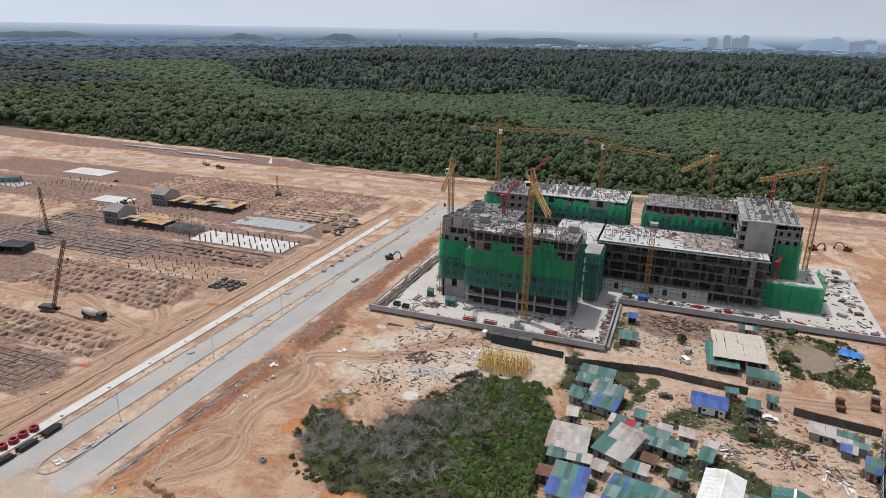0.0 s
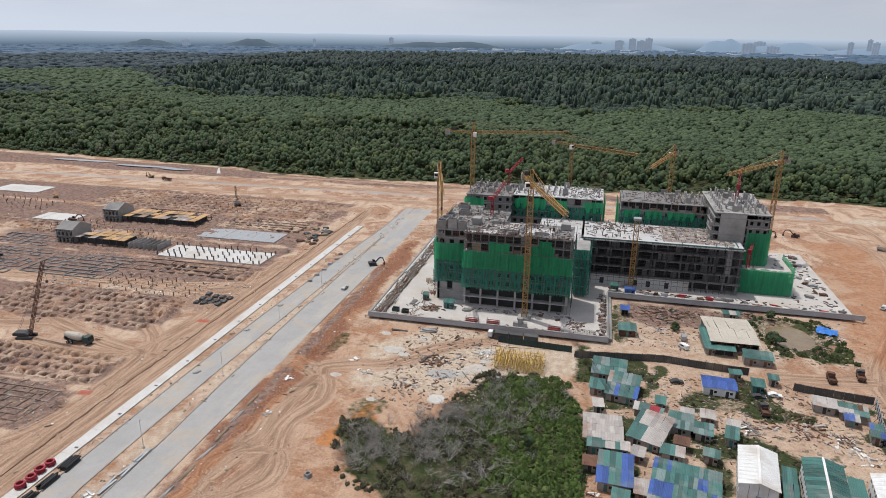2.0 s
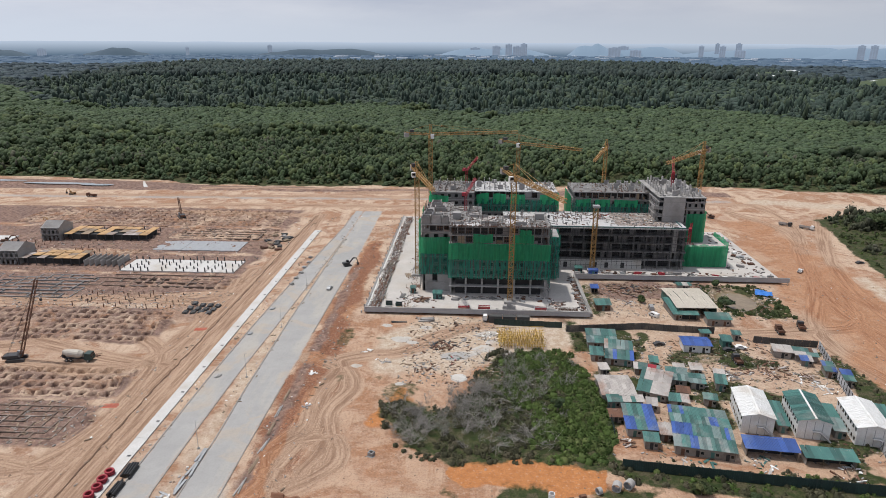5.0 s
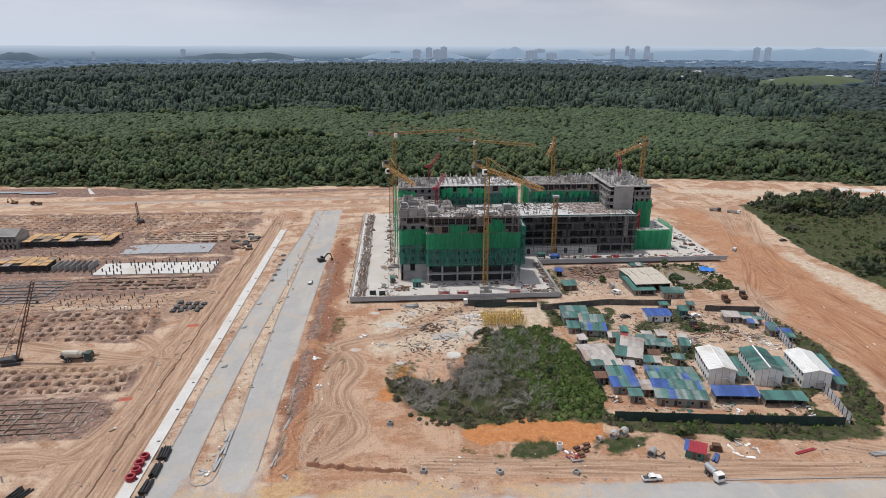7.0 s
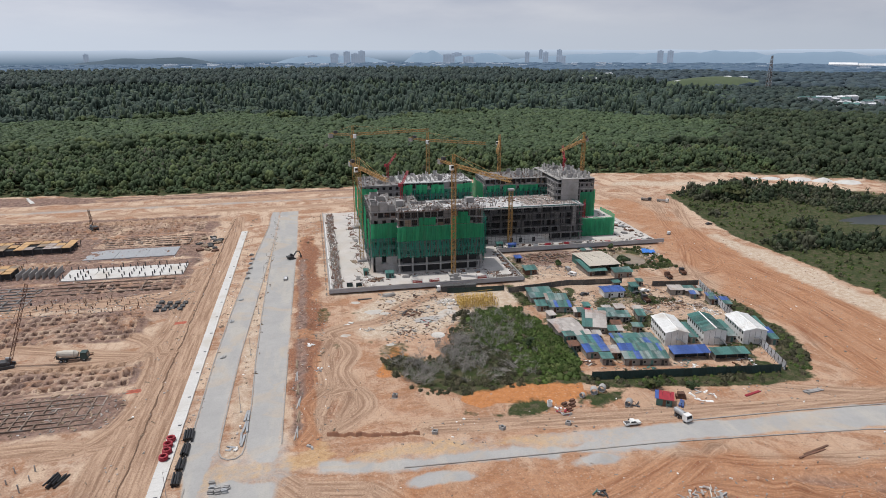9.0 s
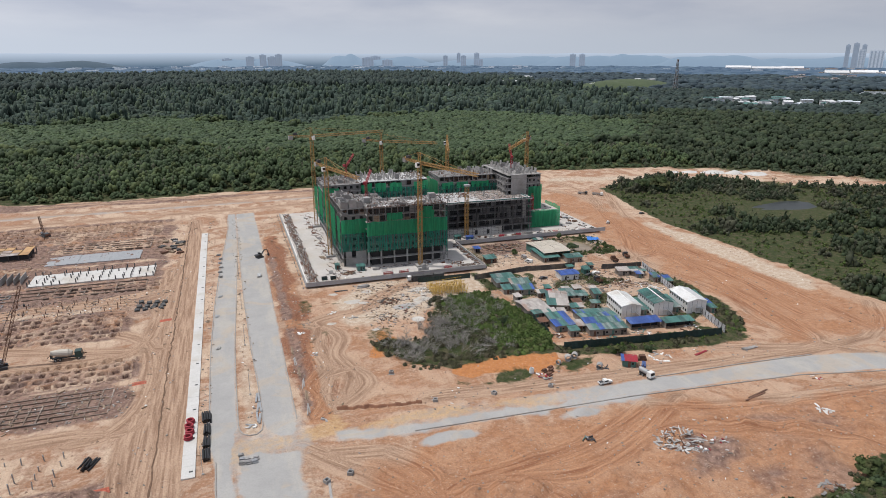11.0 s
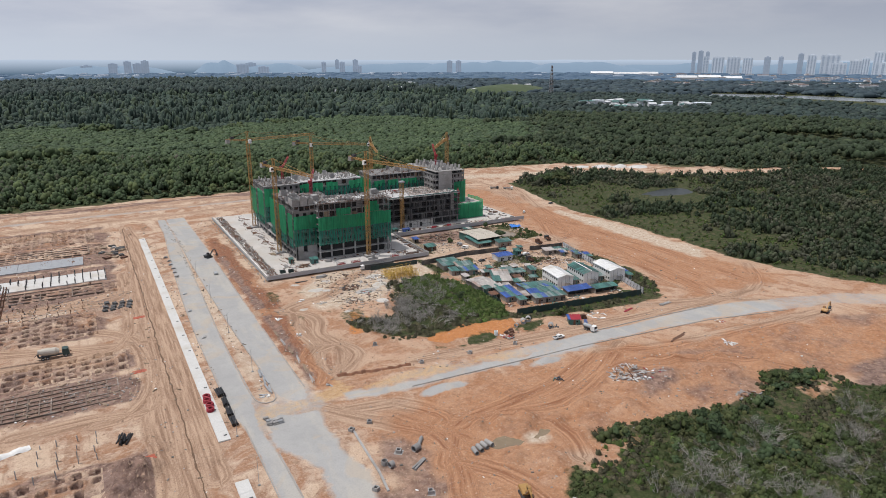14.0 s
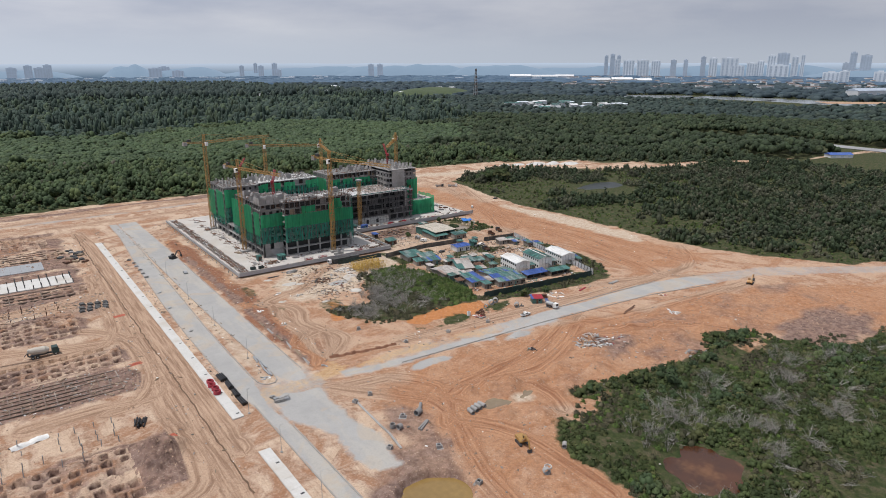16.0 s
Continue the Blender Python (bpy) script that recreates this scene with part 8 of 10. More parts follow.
excavator(-148, 226, 0.4, M_RUST, "rust-red excavator beside white slabs", 1.0)
piling_rig(-57.4, 104.6, 0.24, 26.8, 8.6, "dark crawler crane with a leaning rusty lattice boom")
piling_rig(-136.6, 167.4, 0.2, 23, -0.8, "dark crawler crane with an upright lattice boom")
piling_rig(-81, 278, 2.2, 11, 2.5, "small crawler crane among footing pits")

M_ORANGE = material("red_orange_plastic", (0.46, 0.10, 0.05), (0.36, 0.085, 0.045), 0.9, 0.6, fine=6, rand=0.2)
# ---- the culvert side ----
tu, tv = np.meshgrid(np.linspace(0, 2 * math.pi, 21), np.linspace(0, 2 * math.pi, 9), indexing="ij")
for k in range(4):
    c = thing("pipe_coil", (2.3 + 0.3 * (k % 2), 42.6 + 2.7 * k, 0.32), "coil of dark red corrugated pipe on the culvert cover", "pipe coil", "red pipe coils", rz=random.uniform(0, 3))
    for q in range(3):
        mb = MB()
        rr = 0.92 + random.uniform(-0.06, 0.06)
        mb.sheet((rr + 0.24 * np.cos(tv)) * np.cos(tu) + random.uniform(-0.08, 0.08), (rr + 0.24 * np.cos(tv)) * np.sin(tu), 0.22 + 0.38 * q - 0.2 * np.sin(tv))
        part("pipe_loop", mb, M_RED, c, smooth=True)
for x, y, rz, n, ly in ((6.9, 33.5, 1.6, 3, 2), (6.9, 39.5, 1.55, 3, 2), (7.0, 45.5, 1.55, 3, 2), (6.8, 52.0, 1.6, 4, 2)):
    c = thing("pipe_bundle", (x, y, gh(x, y)), "bundle of black corrugated plastic pipes", "pipe bundle", "black pipe bundles", rz=rz)
    for k in range(ly):
        for i in range(n):
            mb = MB()
            yy = (i - (n - 1) / 2) * 0.6 + 0.1 * k
            e = random.uniform(-0.4, 0.4)
            mb.tube((-2.3 + e, yy, 0.3 + 0.55 * k), (2.3 + e, yy + random.uniform(-0.2, 0.2), 0.3 + 0.55 * k), 0.28, 10)
            part("pipe", mb, M_BLACK, c)
c = thing("pipe_bundle", (-20.6, 38.6, gh(-20.6, 38.6)), "loose stack of black plastic pipes on bare earth", "pipe bundle", "black pipe bundles", rz=1.25)
for i in range(11):
    mb = MB()
    L, yy, z, e = random.uniform(1.2, 2.6), random.uniform(-1.3, 1.3), 0.25 + 0.4 * (i % 3), random.uniform(-0.8, 0.8)
    mb.tube((-L + e, yy, z), (L + e, yy + random.uniform(-0.5, 0.5), z + random.uniform(-0.1, 0.2)), random.uniform(0.18, 0.3), 8)
    part("pipe", mb, M_BLACK, c)
for x, y in ((20.4, 47.5), (20.9, 53.5), (20.8, 59.5)):
    stack("column_bundle", x, y, 1.52, 2, (5.2, 0.55, 0.5), M_STEEL, "pair of pale steel lamp columns lying on the median", group="lamp column bundles")
junk(18.6, 44.0, 1.6, 12, [M_STEEL, M_WHT], "pale steel brackets lying on the median nose", 0.2)
for x, y, mt in ((9.4, 128, M_STEEL), (9.8, 98, M_CONC), (10.6, 150, M_STEEL)):
    stack("block_stack", x, y, 1.4, 3, (1.6, 0.4, 0.4), mt, "small stack of concrete blocks beside the road", group="block stacks")
for y in range(176, 216, 7):
    stack("block_stack", 10.8 + random.uniform(-1, 1), y, random.uniform(1, 2), 4, (1.3, 0.4, 0.4), random.choice((M_CONC, M_CONC_DK, M_STEEL)), "grey blocks stacked along the carriageway", 2, group="block stacks")
for k in range(7):
    stack("block_stack", 15.6 + 1.5 * (k % 3) + random.uniform(-0.4, 0.4), 27.4 + 1.5 * (k // 3) + random.uniform(-0.4, 0.4), random.uniform(-0.3, 0.3), 3, (1.3, 0.4, 0.4), random.choice((M_CONC, M_STEEL, M_CONC)), "pale kerb blocks stacked at the road end", 2, group="block stacks")
for x, y in ((-9.2, 131), (-13.4, 79.8), (-16.2, 25.6)):
    stack("barrier", x, y, 0.12, 5, (4.2, 0.35, 0.10), M_ORANGE, "red-orange plastic barrier mesh lying on the ground", group="orange barriers", jitter=0.03)
for x, y in ((18.8, 62), (18.6, 98), (18.7, 134), (18.7, 170), (6.2, 26), (6.2, 2), (6.2, -22)):
    c = thing("street_lamp", (x, y, gh(x, y) - 0.1), "thin galvanised lamp post without a lantern", "street lamp", "street lamps")
    mb = MB()
    mb.tube((0, 0, 0), (0, 0, 8), 0.07, 8, 0.045)
    part("pole", mb, M_STEEL, c)
    mb = MB()
    mb.box(-0.3, -0.3, 0, 0.3, 0.3, 0.35)
    part("base", mb, M_CONC, c)
    mb = MB()
    mb.bar((0, 0, 7.9), (0.9, 0, 8.1), 0.06)
    part("bracket", mb, M_STEEL, c)

# timber shoring along the east verge of the carriageway
for k, y in enumerate((48, 56, 64, 72, 80, 88)):
    stack("timber_stack", 34.2 + 0.5 * math.sin(k), y, 1.5, 2, (5.5, 0.3, 0.3), random.choice((M_TIMBER, M_CONC)), "timber baulks lying along the verge", group="timber along the verge")

# ---- junction pieces ----
for x, y in ((40.1, 15), (41.1, -2), (40.8, -20.2), (29.9, -13.2), (39.6, -38.5), (34.2, 13.6), (70, 41), (88, 39.5), (106, 38.0), (62, 62)):
    manhole(x, y, "square concrete manhole chamber in bare earth")
mb = MB((34, 13, 0))
pts = [(34.8, 14.6), (34.3, 8), (33.6, -2.6), (33.1, -8), (32.3, -15)]
for a, b in zip(pts, pts[1:]):
    mb.bar((*a, gh(*a) + 0.12), (*b, gh(*b) + 0.12), 0.6, 0.3)
solo("pipe_run", mb, M_CONC, "pale concrete pipe run laid in a trench", "pipe", loc=(34, 13, 0))
for k in range(4):
    pipe(58.4 + 1.75 * k, -11.6 + 0.5 * k, 1.45 + 0.1 * k, 3.2, 0.78, M_CONC, "short concrete culvert pipe on bare earth")
pipe(45.6, -3.2, 0.4, 2.6, 1.1, M_CONC_DK, "wide concrete ring on the ground")
pipe(48.2, -0.4, 0.9, 4.2, 0.6, M_CONC_DK, "dark concrete pipe on the ground")
pipe(35.6, -5.4, 0, 1.6, 1.0, M_CONC, "concrete ring standing upright", up=True)
pipe(36.4, -7.8, 0.2, 1.6, 1.0, M_CONC_DK, "concrete ring lying on its side")
pipe(55.2, -45.6, 1.2, 1.5, 1.1, M_CONC, "concrete ring lying on its side")
pipe(57.4, -43.9, 0, 0.5, 1.2, M_WHITE, "pale round cover on bare earth", up=True)
pipe(67.4, -40.0, 0.7, 2.2, 0.8, M_CONC, "concrete pipe end at the scrub edge")
pipe(119.4, 51.6, 1.2, 2.2, 1.3, M_CONC, "wide concrete ring on its side")
pipe(122.4, 52.6, 0.9, 2.2, 1.3, M_CONC, "wide concrete ring on its side")
pipe(115.2, 50.2, 0.5, 1.2, 1.0, M_CONC, "wide concrete ring on its side")
pipe(126.4, 43.6, 0.9, 2.6, 1.2, M_CONC, "wide concrete ring on its side")
stack("timber_stack", 43, -9.5, 0.5, 2, (5.2, 0.5, 0.5), M_CONC_DK, "concrete beams lying beside a trench")
pipe(104.4, 47.9, 0, 2.0, 0.9, M_WHT, "white upright water tank", up=True, category="tank")
for x, y in ((108.6, 47.2), (110.6, 46.6), (109.0, 44.6), (111.4, 48.4)):
    stack("pallet_stack", x, y, 0.3, 2, (1.3, 0.8, 0.5), M_RUST, "stacked rusty steel frames", 4, group="pallet stacks", jitter=0.03)
junk(106.5, 43.8, 2.6, 24, [M_WHT, M_RED, M_CONC], "white and red scrap beside the road", 0.5)
junk(128.2, 44.2, 1.6, 8, [M_RUST, M_DKSTEEL], "dark steel scrap beside a concrete ring", 0.5)
junk(150.5, 44.8, 3.6, 24, [M_WHT, M_CONC, M_GREYSHEET], "pale rubble beside the hoarding", 0.3)
stack("pipe_pile", 141.8, 41.6, 0.9, 2, (3.6, 0.6, 0.6), M_BLUE, "blue pipes beside the shelter", 1)
stack("pipe_pile", 143.4, 45.0, 1.2, 3, (1.6, 0.9, 0.9), M_RUST, "rusty drums beside the shelter", 2)
stack("beam_pile", 184, 40.5, 0.05, 3, (6.0, 0.4, 0.4), M_CONC, "concrete beams at the roadside", 1)
stack("pipe_pile", 166, 43.0, 0.3, 2, (6.0, 0.35, 0.3), M_RED, "red pipes lying on the verge", 1)
junk(123.5, 0.5, 6.0, 150, [M_WHITE, M_CONC, M_GREYSHEET, M_RUST, M_WHITE, M_CONC], "large heap of white and rusty rubble", 1.2, size=2.4)
junk(131.5, -3.0, 4.5, 46, [M_WHT, M_CONC, M_RED, M_GREYSHEET], "heap of pale building rubble", 1.0, size=2.0)
junk(146, -28, 4.2, 60, [M_CONC_DK, M_BRANCH, M_RUST], "heap of grey branches and debris", 0.8)
junk(174, 1.4, 2.2, 16, [M_WHT, M_WHITE], "broken white slab pieces", 0.3, size=2.2)
junk(102.8, 9.6, 1.8, 14, [M_TEAL, M_DKSTEEL, M_CONC], "dark machine parts on bare earth", 0.8)
junk(40.6, 82.6, 1.4, 10, [M_WHT, M_CONC], "small heap of white blocks", 0.5)
junk(38.6, 100.5, 1.2, 8, [M_WHT, M_CONC], "small heap of white blocks", 0.5)
stack("timber_stack", 162, 14, 0.25, 2, (9, 0.5, 0.3), M_RUST, "rusty steel piles beside the road")
junk(38, 41.5, 1.0, 6, [M_DKSTEEL, M_CONC], "small heap of dark stones", 0.3)
junk(188, 16.5, 1.6, 10, [M_RED, M_RUST, M_WHT], "red and white barriers beside the road", 0.5)

# ---- yard before the deck wall ----
c = thing("frame_stack", (102.6, 126.4, gh(102.6, 126.4)), "tangled stack of yellow scaffold frames", "scaffold stack")
for k in range(18):
    mb = MB()
    x, y, z = -7.2 + 0.84 * k, random.uniform(-0.8, 0.8), random.uniform(0, 0.9)
    for q in range(3):
        a = -4.2 + 2.8 * q
        for yy in (a, a + 2.3):
            mb.bar((x, y + yy, 0), (x + random.uniform(-1.2, 1.2), y + yy + random.uniform(-0.4, 0.4), 3.3 + z), 0.13)
        for h in (0.4, 1.7, 3.0):
            mb.bar((x + random.uniform(-0.3, 0.3), y + a, h + z), (x + random.uniform(-0.8, 0.8), y + a + 2.3, h + z), 0.12)
        mb.bar((x, y + a, 0.6), (x + 0.3, y + a + 2.3, 2.8 + z), 0.10)
    tagged(part("scaffold_frame", mb, M_PALEYEL, c), "yellow scaffold frame")
for h in (1.0, 2.2, 3.6):
    for yy in (-4.0, 0, 4.0):
        mb = MB()
        mb.bar((-8.0, yy, h), (8.0, yy + random.uniform(-0.8, 0.8), h + random.uniform(-0.6, 0.6)), 0.13)
        part("cross_tube", mb, M_PALEYEL, c)
junk(76.4, 123.2, 4.2, 60, [M_RUST, M_TIMBER, M_DKSTEEL, M_RUST], "spread of dark scrap timber and rusty steel", 0.7, size=2.6)
junk(92, 130, 4.6, 60, [M_WHT, M_CONC, M_GREYSHEET, M_WHITE], "spread of white broken boards and sheets", 0.4, size=2.0)
for x, y, r in ((62, 127, 3.6), (66, 125, 2.2), (90.2, 121.4, 4.0), (94, 126, 3.4), (92, 133, 3.8), (50.2, 107.4, 1.8), (64.9, 96.8, 1.4), (87, 118, 2.4), (97, 119, 2.6), (70, 137, 2.4), (56, 138, 2.0)):
    mb = MB()
    ang = np.linspace(0, 2 * math.pi, 29)[:, None] + 0 * np.zeros((1, 6))
    tt = np.linspace(1, 0, 6)[None, :] + 0 * ang
    rad = r * tt * (1 + 0.35 * vnoise(3 * np.cos(ang) + x, 3 * np.sin(ang) + y, 1.3, 7, 3))
    hh = ground_height(x + rad * np.cos(ang), y + 0.7 * rad * np.sin(ang), True) - gh(x, y) + 0.22 * (1 - tt ** 2) * (1 + 0.8 * vnoise(rad * np.cos(ang), rad * np.sin(ang), 0.7, 8, 2)) - 0.02
    mb.sheet(rad * np.cos(ang), 0.7 * rad * np.sin(ang), hh)
    solo("concrete_waste", mb, M_WASTE, "flat whitish spill of dumped concrete waste", "concrete waste", "spills of concrete waste", loc=(x, y, gh(x, y)), smooth=True)
junk(84.5, 125.7, 2.6, 8, [M_CONC, M_STEEL], "grey sheets lying in the yard", 0.3, size=4.0)
junk(71.5, 107, 4.5, 46, [M_RUST, M_CONC, M_BRANCH], "rusty scrap and branches on pale ground", 0.5)
junk(79.5, 112.5, 3.0, 14, [M_RED, M_RUST, M_DKSTEEL, M_TEAL], "rusty drums and boxes in the yard", 0.4)
junk(58, 111.5, 2.4, 12, [M_CONC, M_WHT], "concrete lumps on pale ground", 0.4, size=2.2)
junk(52, 118, 1.8, 8, [M_WHT], "white rubble on pale ground", 0.3, size=2.0)
junk(80.0, 139.6, 1.4, 9, [M_RUST, M_DKSTEEL], "rusty machine parts before the wall", 0.9)
stack("pipe_pile", 69.6, 143.0, 0.05, 4, (4.6, 0.5, 0.5), M_CONC, "pale pipes stacked before the wall", 2)
stack("pipe_pile", 60.4, 141.0, 0.03, 2, (5.6, 0.4, 0.3), M_DKSTEEL, "dark pipes lying before the wall")
for x in (94.6, 99.5, 104.5):
    mb = MB()
    mb.box(-2.3, -1.1, 0, 2.3, 1.1, 2.5)
    mb.box(-2.35, -1.15, 2.4, 2.35, 1.15, 2.55)
    solo("container", mb, M_GREYHOARD, "dark grey storage box before the wall", "container", "storage boxes", loc=(x, 143.6 - 0.4 * (x < 96) * 0, gh(x, 143.6) - 0.05))
mb = MB()
n = 26
ring = [(2.6 * math.cos(2 * math.pi * i / n) * (1 + 0.08 * math.sin(3 * i)), 2.6 * math.sin(2 * math.pi * i / n) * (1 + 0.06 * math.cos(5 * i))) for i in range(n)]
k = mb.pts([(a, b, 0) for a, b in ring] + [(a * 0.8, b * 0.8, 0.3) for a, b in ring] + [(0, 0, 0.45)])
for i in range(n):
    j = (i + 1) % n
    mb.f.append((k + i, k + j, k + n + j, k + n + i))
    mb.f.append((k + n + i, k + n + j, k + 2 * n))
solo("sand_mound", mb, M_WHITE, "round white mound of dumped concrete", "mound", loc=(82.5, 101.4, gh(82.5, 101.4) - 0.05))

# ---- clutter on the deck ----
for k in range(44):
    y = 151 + 126 * k / 43 + random.uniform(-1, 1)
    x = random.uniform(48.0, 51.8) if k % 4 else random.uniform(58.5, 63.5)
    stack("timber_stack" if k % 2 else "steel_stack", x, y, 1.57 + random.uniform(-0.25, 0.25), random.randint(4, 7), (random.uniform(1.8, 5.0), random.uniform(0.15, 0.35), random.uniform(0.15, 0.3)),
          random.choice((M_RUST, M_TIMBER, M_RUST, M_RUST, M_CONC_DK)), "stacked formwork timber and steel on the deck", random.randint(1, 2), 0.06, DZ - 0.01, "stacks along the deck")
for mt, n, lb in ((M_RUST, 520, "strip of rusty rebar, tubes and offcuts along the deck edge"), (M_DUSTY, 480, "strip of weathered formwork timber along the deck edge"), (M_CONC_DK, 220, "strip of dark rubble and panels along the deck edge"), (M_WHT, 70, "pale boards and bags among stacked materials")):
    mb = MB((49, 150, DZ))
    for k in range(n):
        y = 150.5 + 130 * random.random() ** 1.2
        x = random.choice((48.4, 49.6, 51.0)) + random.gauss(0, 0.35) if random.random() < 0.88 else random.gauss(61.5, 1.6)
        x = max(47.2, x)
        sz = (random.uniform(0.8, 5.0), random.uniform(0.08, 0.32), random.uniform(0.08, 0.3))
        mb.obox((x, y, DZ + sz[2] / 2 + random.random() * 0.7 * (x < 53)), sz, 1.57 + random.gauss(0, 0.13 if x < 54 else 0.5))
    solo("loose_material", mb, mt, lb, "building materials", kind="stuff", loc=(49, 150, DZ))
for mt, n, lb in ((M_RUST, 70, "scattered rusty steel before the main block"), (M_CONC_DK, 110, "scattered dark rubble before the main block"), (M_GREYSHEET, 40, "scattered pale boards on the deck")):
    mb = MB((90, 160, DZ))
    for k in range(n):
        x, y = ((random.uniform(76, 118), random.gauss(162.6, 0.8)), (random.gauss(65.5, 2.6), random.gauss(159, 1.6)), (random.uniform(53, 127), random.gauss(150.4, 0.5)), (random.gauss(118, 1.5), random.gauss(157, 2.5)))[k % 4]
        sz = (random.uniform(0.3, 2.2), random.uniform(0.08, 0.5), random.uniform(0.06, 0.4))
        mb.obox((x, y, DZ + sz[2] / 2), sz, random.gauss(0, 0.7))
    solo("loose_material", mb, mt, lb, "building materials", kind="stuff", loc=(90, 160, DZ))
for x, y0, y1 in ((46.75, 152, 186), (46.75, 190, 224), (46.75, 228, 262)):
    stack("pipe_pile", x, (y0 + y1) / 2, 1.571, 3, (y1 - y0, 0.16, 0.16), M_WHT, "long white pipes laid along the deck wall", 1, 0.03, DZ - 0.005, "white pipes on the deck", 0.0)
for k in range(26):
    x = 131 + 82 * k / 25
    stack("steel_stack", x, random.uniform(191, 194.5), random.uniform(-0.3, 0.3), random.randint(2, 5), (random.uniform(1.2, 3.4), random.uniform(0.25, 0.5), random.uniform(0.2, 0.5)),
          random.choice((M_RUST, M_CONC_DK, M_STEEL, M_RED, M_WHT, M_CONC)), "stacked building materials along the wall", random.randint(1, 3), 0.06, DZ - 0.01, "stacks along the deck")
for k in range(16):
    stack("steel_stack", random.uniform(202, 213), random.uniform(196, 256), random.uniform(0, 3), random.randint(2, 6), (random.uniform(1.2, 3.2), 0.4, 0.4), random.choice((M_RUST, M_CONC_DK, M_STEEL, M_WHT)), "stacked building materials on the deck", 2, 0.06, DZ - 0.01, "stacks along the deck")
for k in range(14):
    stack("steel_stack", random.uniform(126.4, 128), random.uniform(152, 186), random.uniform(0, 3), random.randint(2, 5), (random.uniform(0.8, 2.4), 0.35, 0.3), random.choice((M_RUST, M_CONC_DK, M_STEEL, M_CONC)), "stacked building materials on the deck", 2, 0.06, DZ - 0.01, "stacks along the deck")
for k in range(12):
    stack("steel_stack", random.uniform(78, 116), random.uniform(158.5, 162.5), random.uniform(-0.4, 0.4), random.randint(2, 5), (random.uniform(0.8, 2.8), 0.4, 0.3), random.choice((M_RUST, M_CONC_DK, M_STEEL, M_TIMBER)), "building materials piled before the main block", 2, 0.06, DZ - 0.01, "stacks along the deck")
junk(66.5, 158.5, 3.6, 34, [M_RUST, M_TIMBER, M_RUST], "rusty rebar and timber on the deck", 0.7, DZ, 2.6)
for x, y, m, lb in ((54.6, 153.4, M_HOARD, "dark green skip on the deck"), (58.4, 152.6, M_HOARD, "dark green skip on the deck")):
    c = thing("skip", (x, y, DZ), lb, "skip", "skips")
    mb = MB()
    for a, b, e, f in ((-1.2, -0.8, 1.2, -0.7), (-1.2, 0.7, 1.2, 0.8), (-1.2, -0.7, -1.1, 0.7), (1.1, -0.7, 1.2, 0.7)):
        mb.box(a, b, 0, e, f, 1.2)
    mb.box(-1.1, -0.7, 0, 1.1, 0.7, 0.1)
    part("skip_body", mb, m, c)
    mb = MB()
    mb.box(-1.3, -0.9, 1.2, 1.3, -0.7, 1.3)
    mb.box(-1.3, 0.7, 1.2, 1.3, 0.9, 1.3)
    part("rim", mb, M_DKSTEEL, c)
for x in (83, 90.5, 111.5):
    c = thing("steel_cradle", (x, 151.4, DZ), "red and white steel cradle on the deck", "cradle", "steel cradles")
    mb = MB()
    for dx in (-2.2, 2.2):
        for dy in (-0.8, 0.8):
            mb.tube((dx, dy, 0), (dx, dy, 1.9), 0.1, 6)
    part("posts", mb, M_WHT, c)
    for dy in (-0.8, 0.8):
        for z in (0.5, 1.0):
            mb = MB()
            mb.bar((-2.2, dy, z), (2.2, dy, z), 0.2)
            part("rail", mb, M_RED, c)
    mb = MB()
    mb.box(-2.2, -0.8, 0.2, 2.2, 0.8, 0.32)
    part("tray", mb, M_RUST, c)
for k, (dx, dz) in enumerate(((0, 0), (1.6, 0), (3.2, 0), (1.6, 1.6))):
    mb = MB()
    mb.box(-0.78, -0.78, 0, 0.78, 0.78, 1.55)
    solo("kentledge_block", mb, M_CONC, "stacked concrete ballast block on the deck", "ballast block", "ballast blocks", loc=(98.2 + dx, 151.6, DZ + dz))
c = thing("starter_bars", (121.5, 150.6, DZ), "dense row of rebar starter bars on the deck", "rebar")
mb = MB()
for i in range(22):
    for j in range(4):
        mb.bar((-3.5 + i * 0.34, j * 0.5, 0), (-3.5 + i * 0.34 + random.uniform(-0.1, 0.1), j * 0.5, 1.2), 0.07)
tagged(part("rebar_mat", mb, M_RUST, c), kind="stuff")

# ---- camp scrap, pond frame and tarpaulin ----
junk(163.5, 107.5, 4.0, 60, [M_GREYSHEET, M_RUST, M_WHT, M_TIMBER, M_CONC], "heap of scrap sheets and timber in the camp", 0.7, size=2.2)
junk(170.5, 110.5, 2.4, 20, [M_GREYSHEET, M_RUST], "heap of scrap sheets in the camp", 0.6, size=2.0)
junk(180, 112, 5.0, 70, [M_RUST, M_TIMBER, M_RUST, M_GREYSHEET], "heap of timber and rusty scrap in the camp", 0.8, size=2.6)
junk(187, 106.5, 4.6, 56, [M_RUST, M_WHT, M_TIMBER, M_GREYSHEET], "heap of mixed scrap in the camp", 0.8, size=2.4)
junk(190.5, 100, 2.6, 24, [M_WHT, M_GREYSHEET, M_RUST], "heap of white sheets in the camp", 0.6, size=2.0)
junk(148.5, 179, 8.0, 130, [M_RUST, M_RUST, M_DKSTEEL, M_TIMBER], "rusty steel yard behind the camp", 0.9, size=3.0)
junk(158.5, 180, 4.0, 50, [M_RUST, M_DKSTEEL, M_TIMBER], "rusty steel scrap behind the workshop", 0.8, size=3.0)
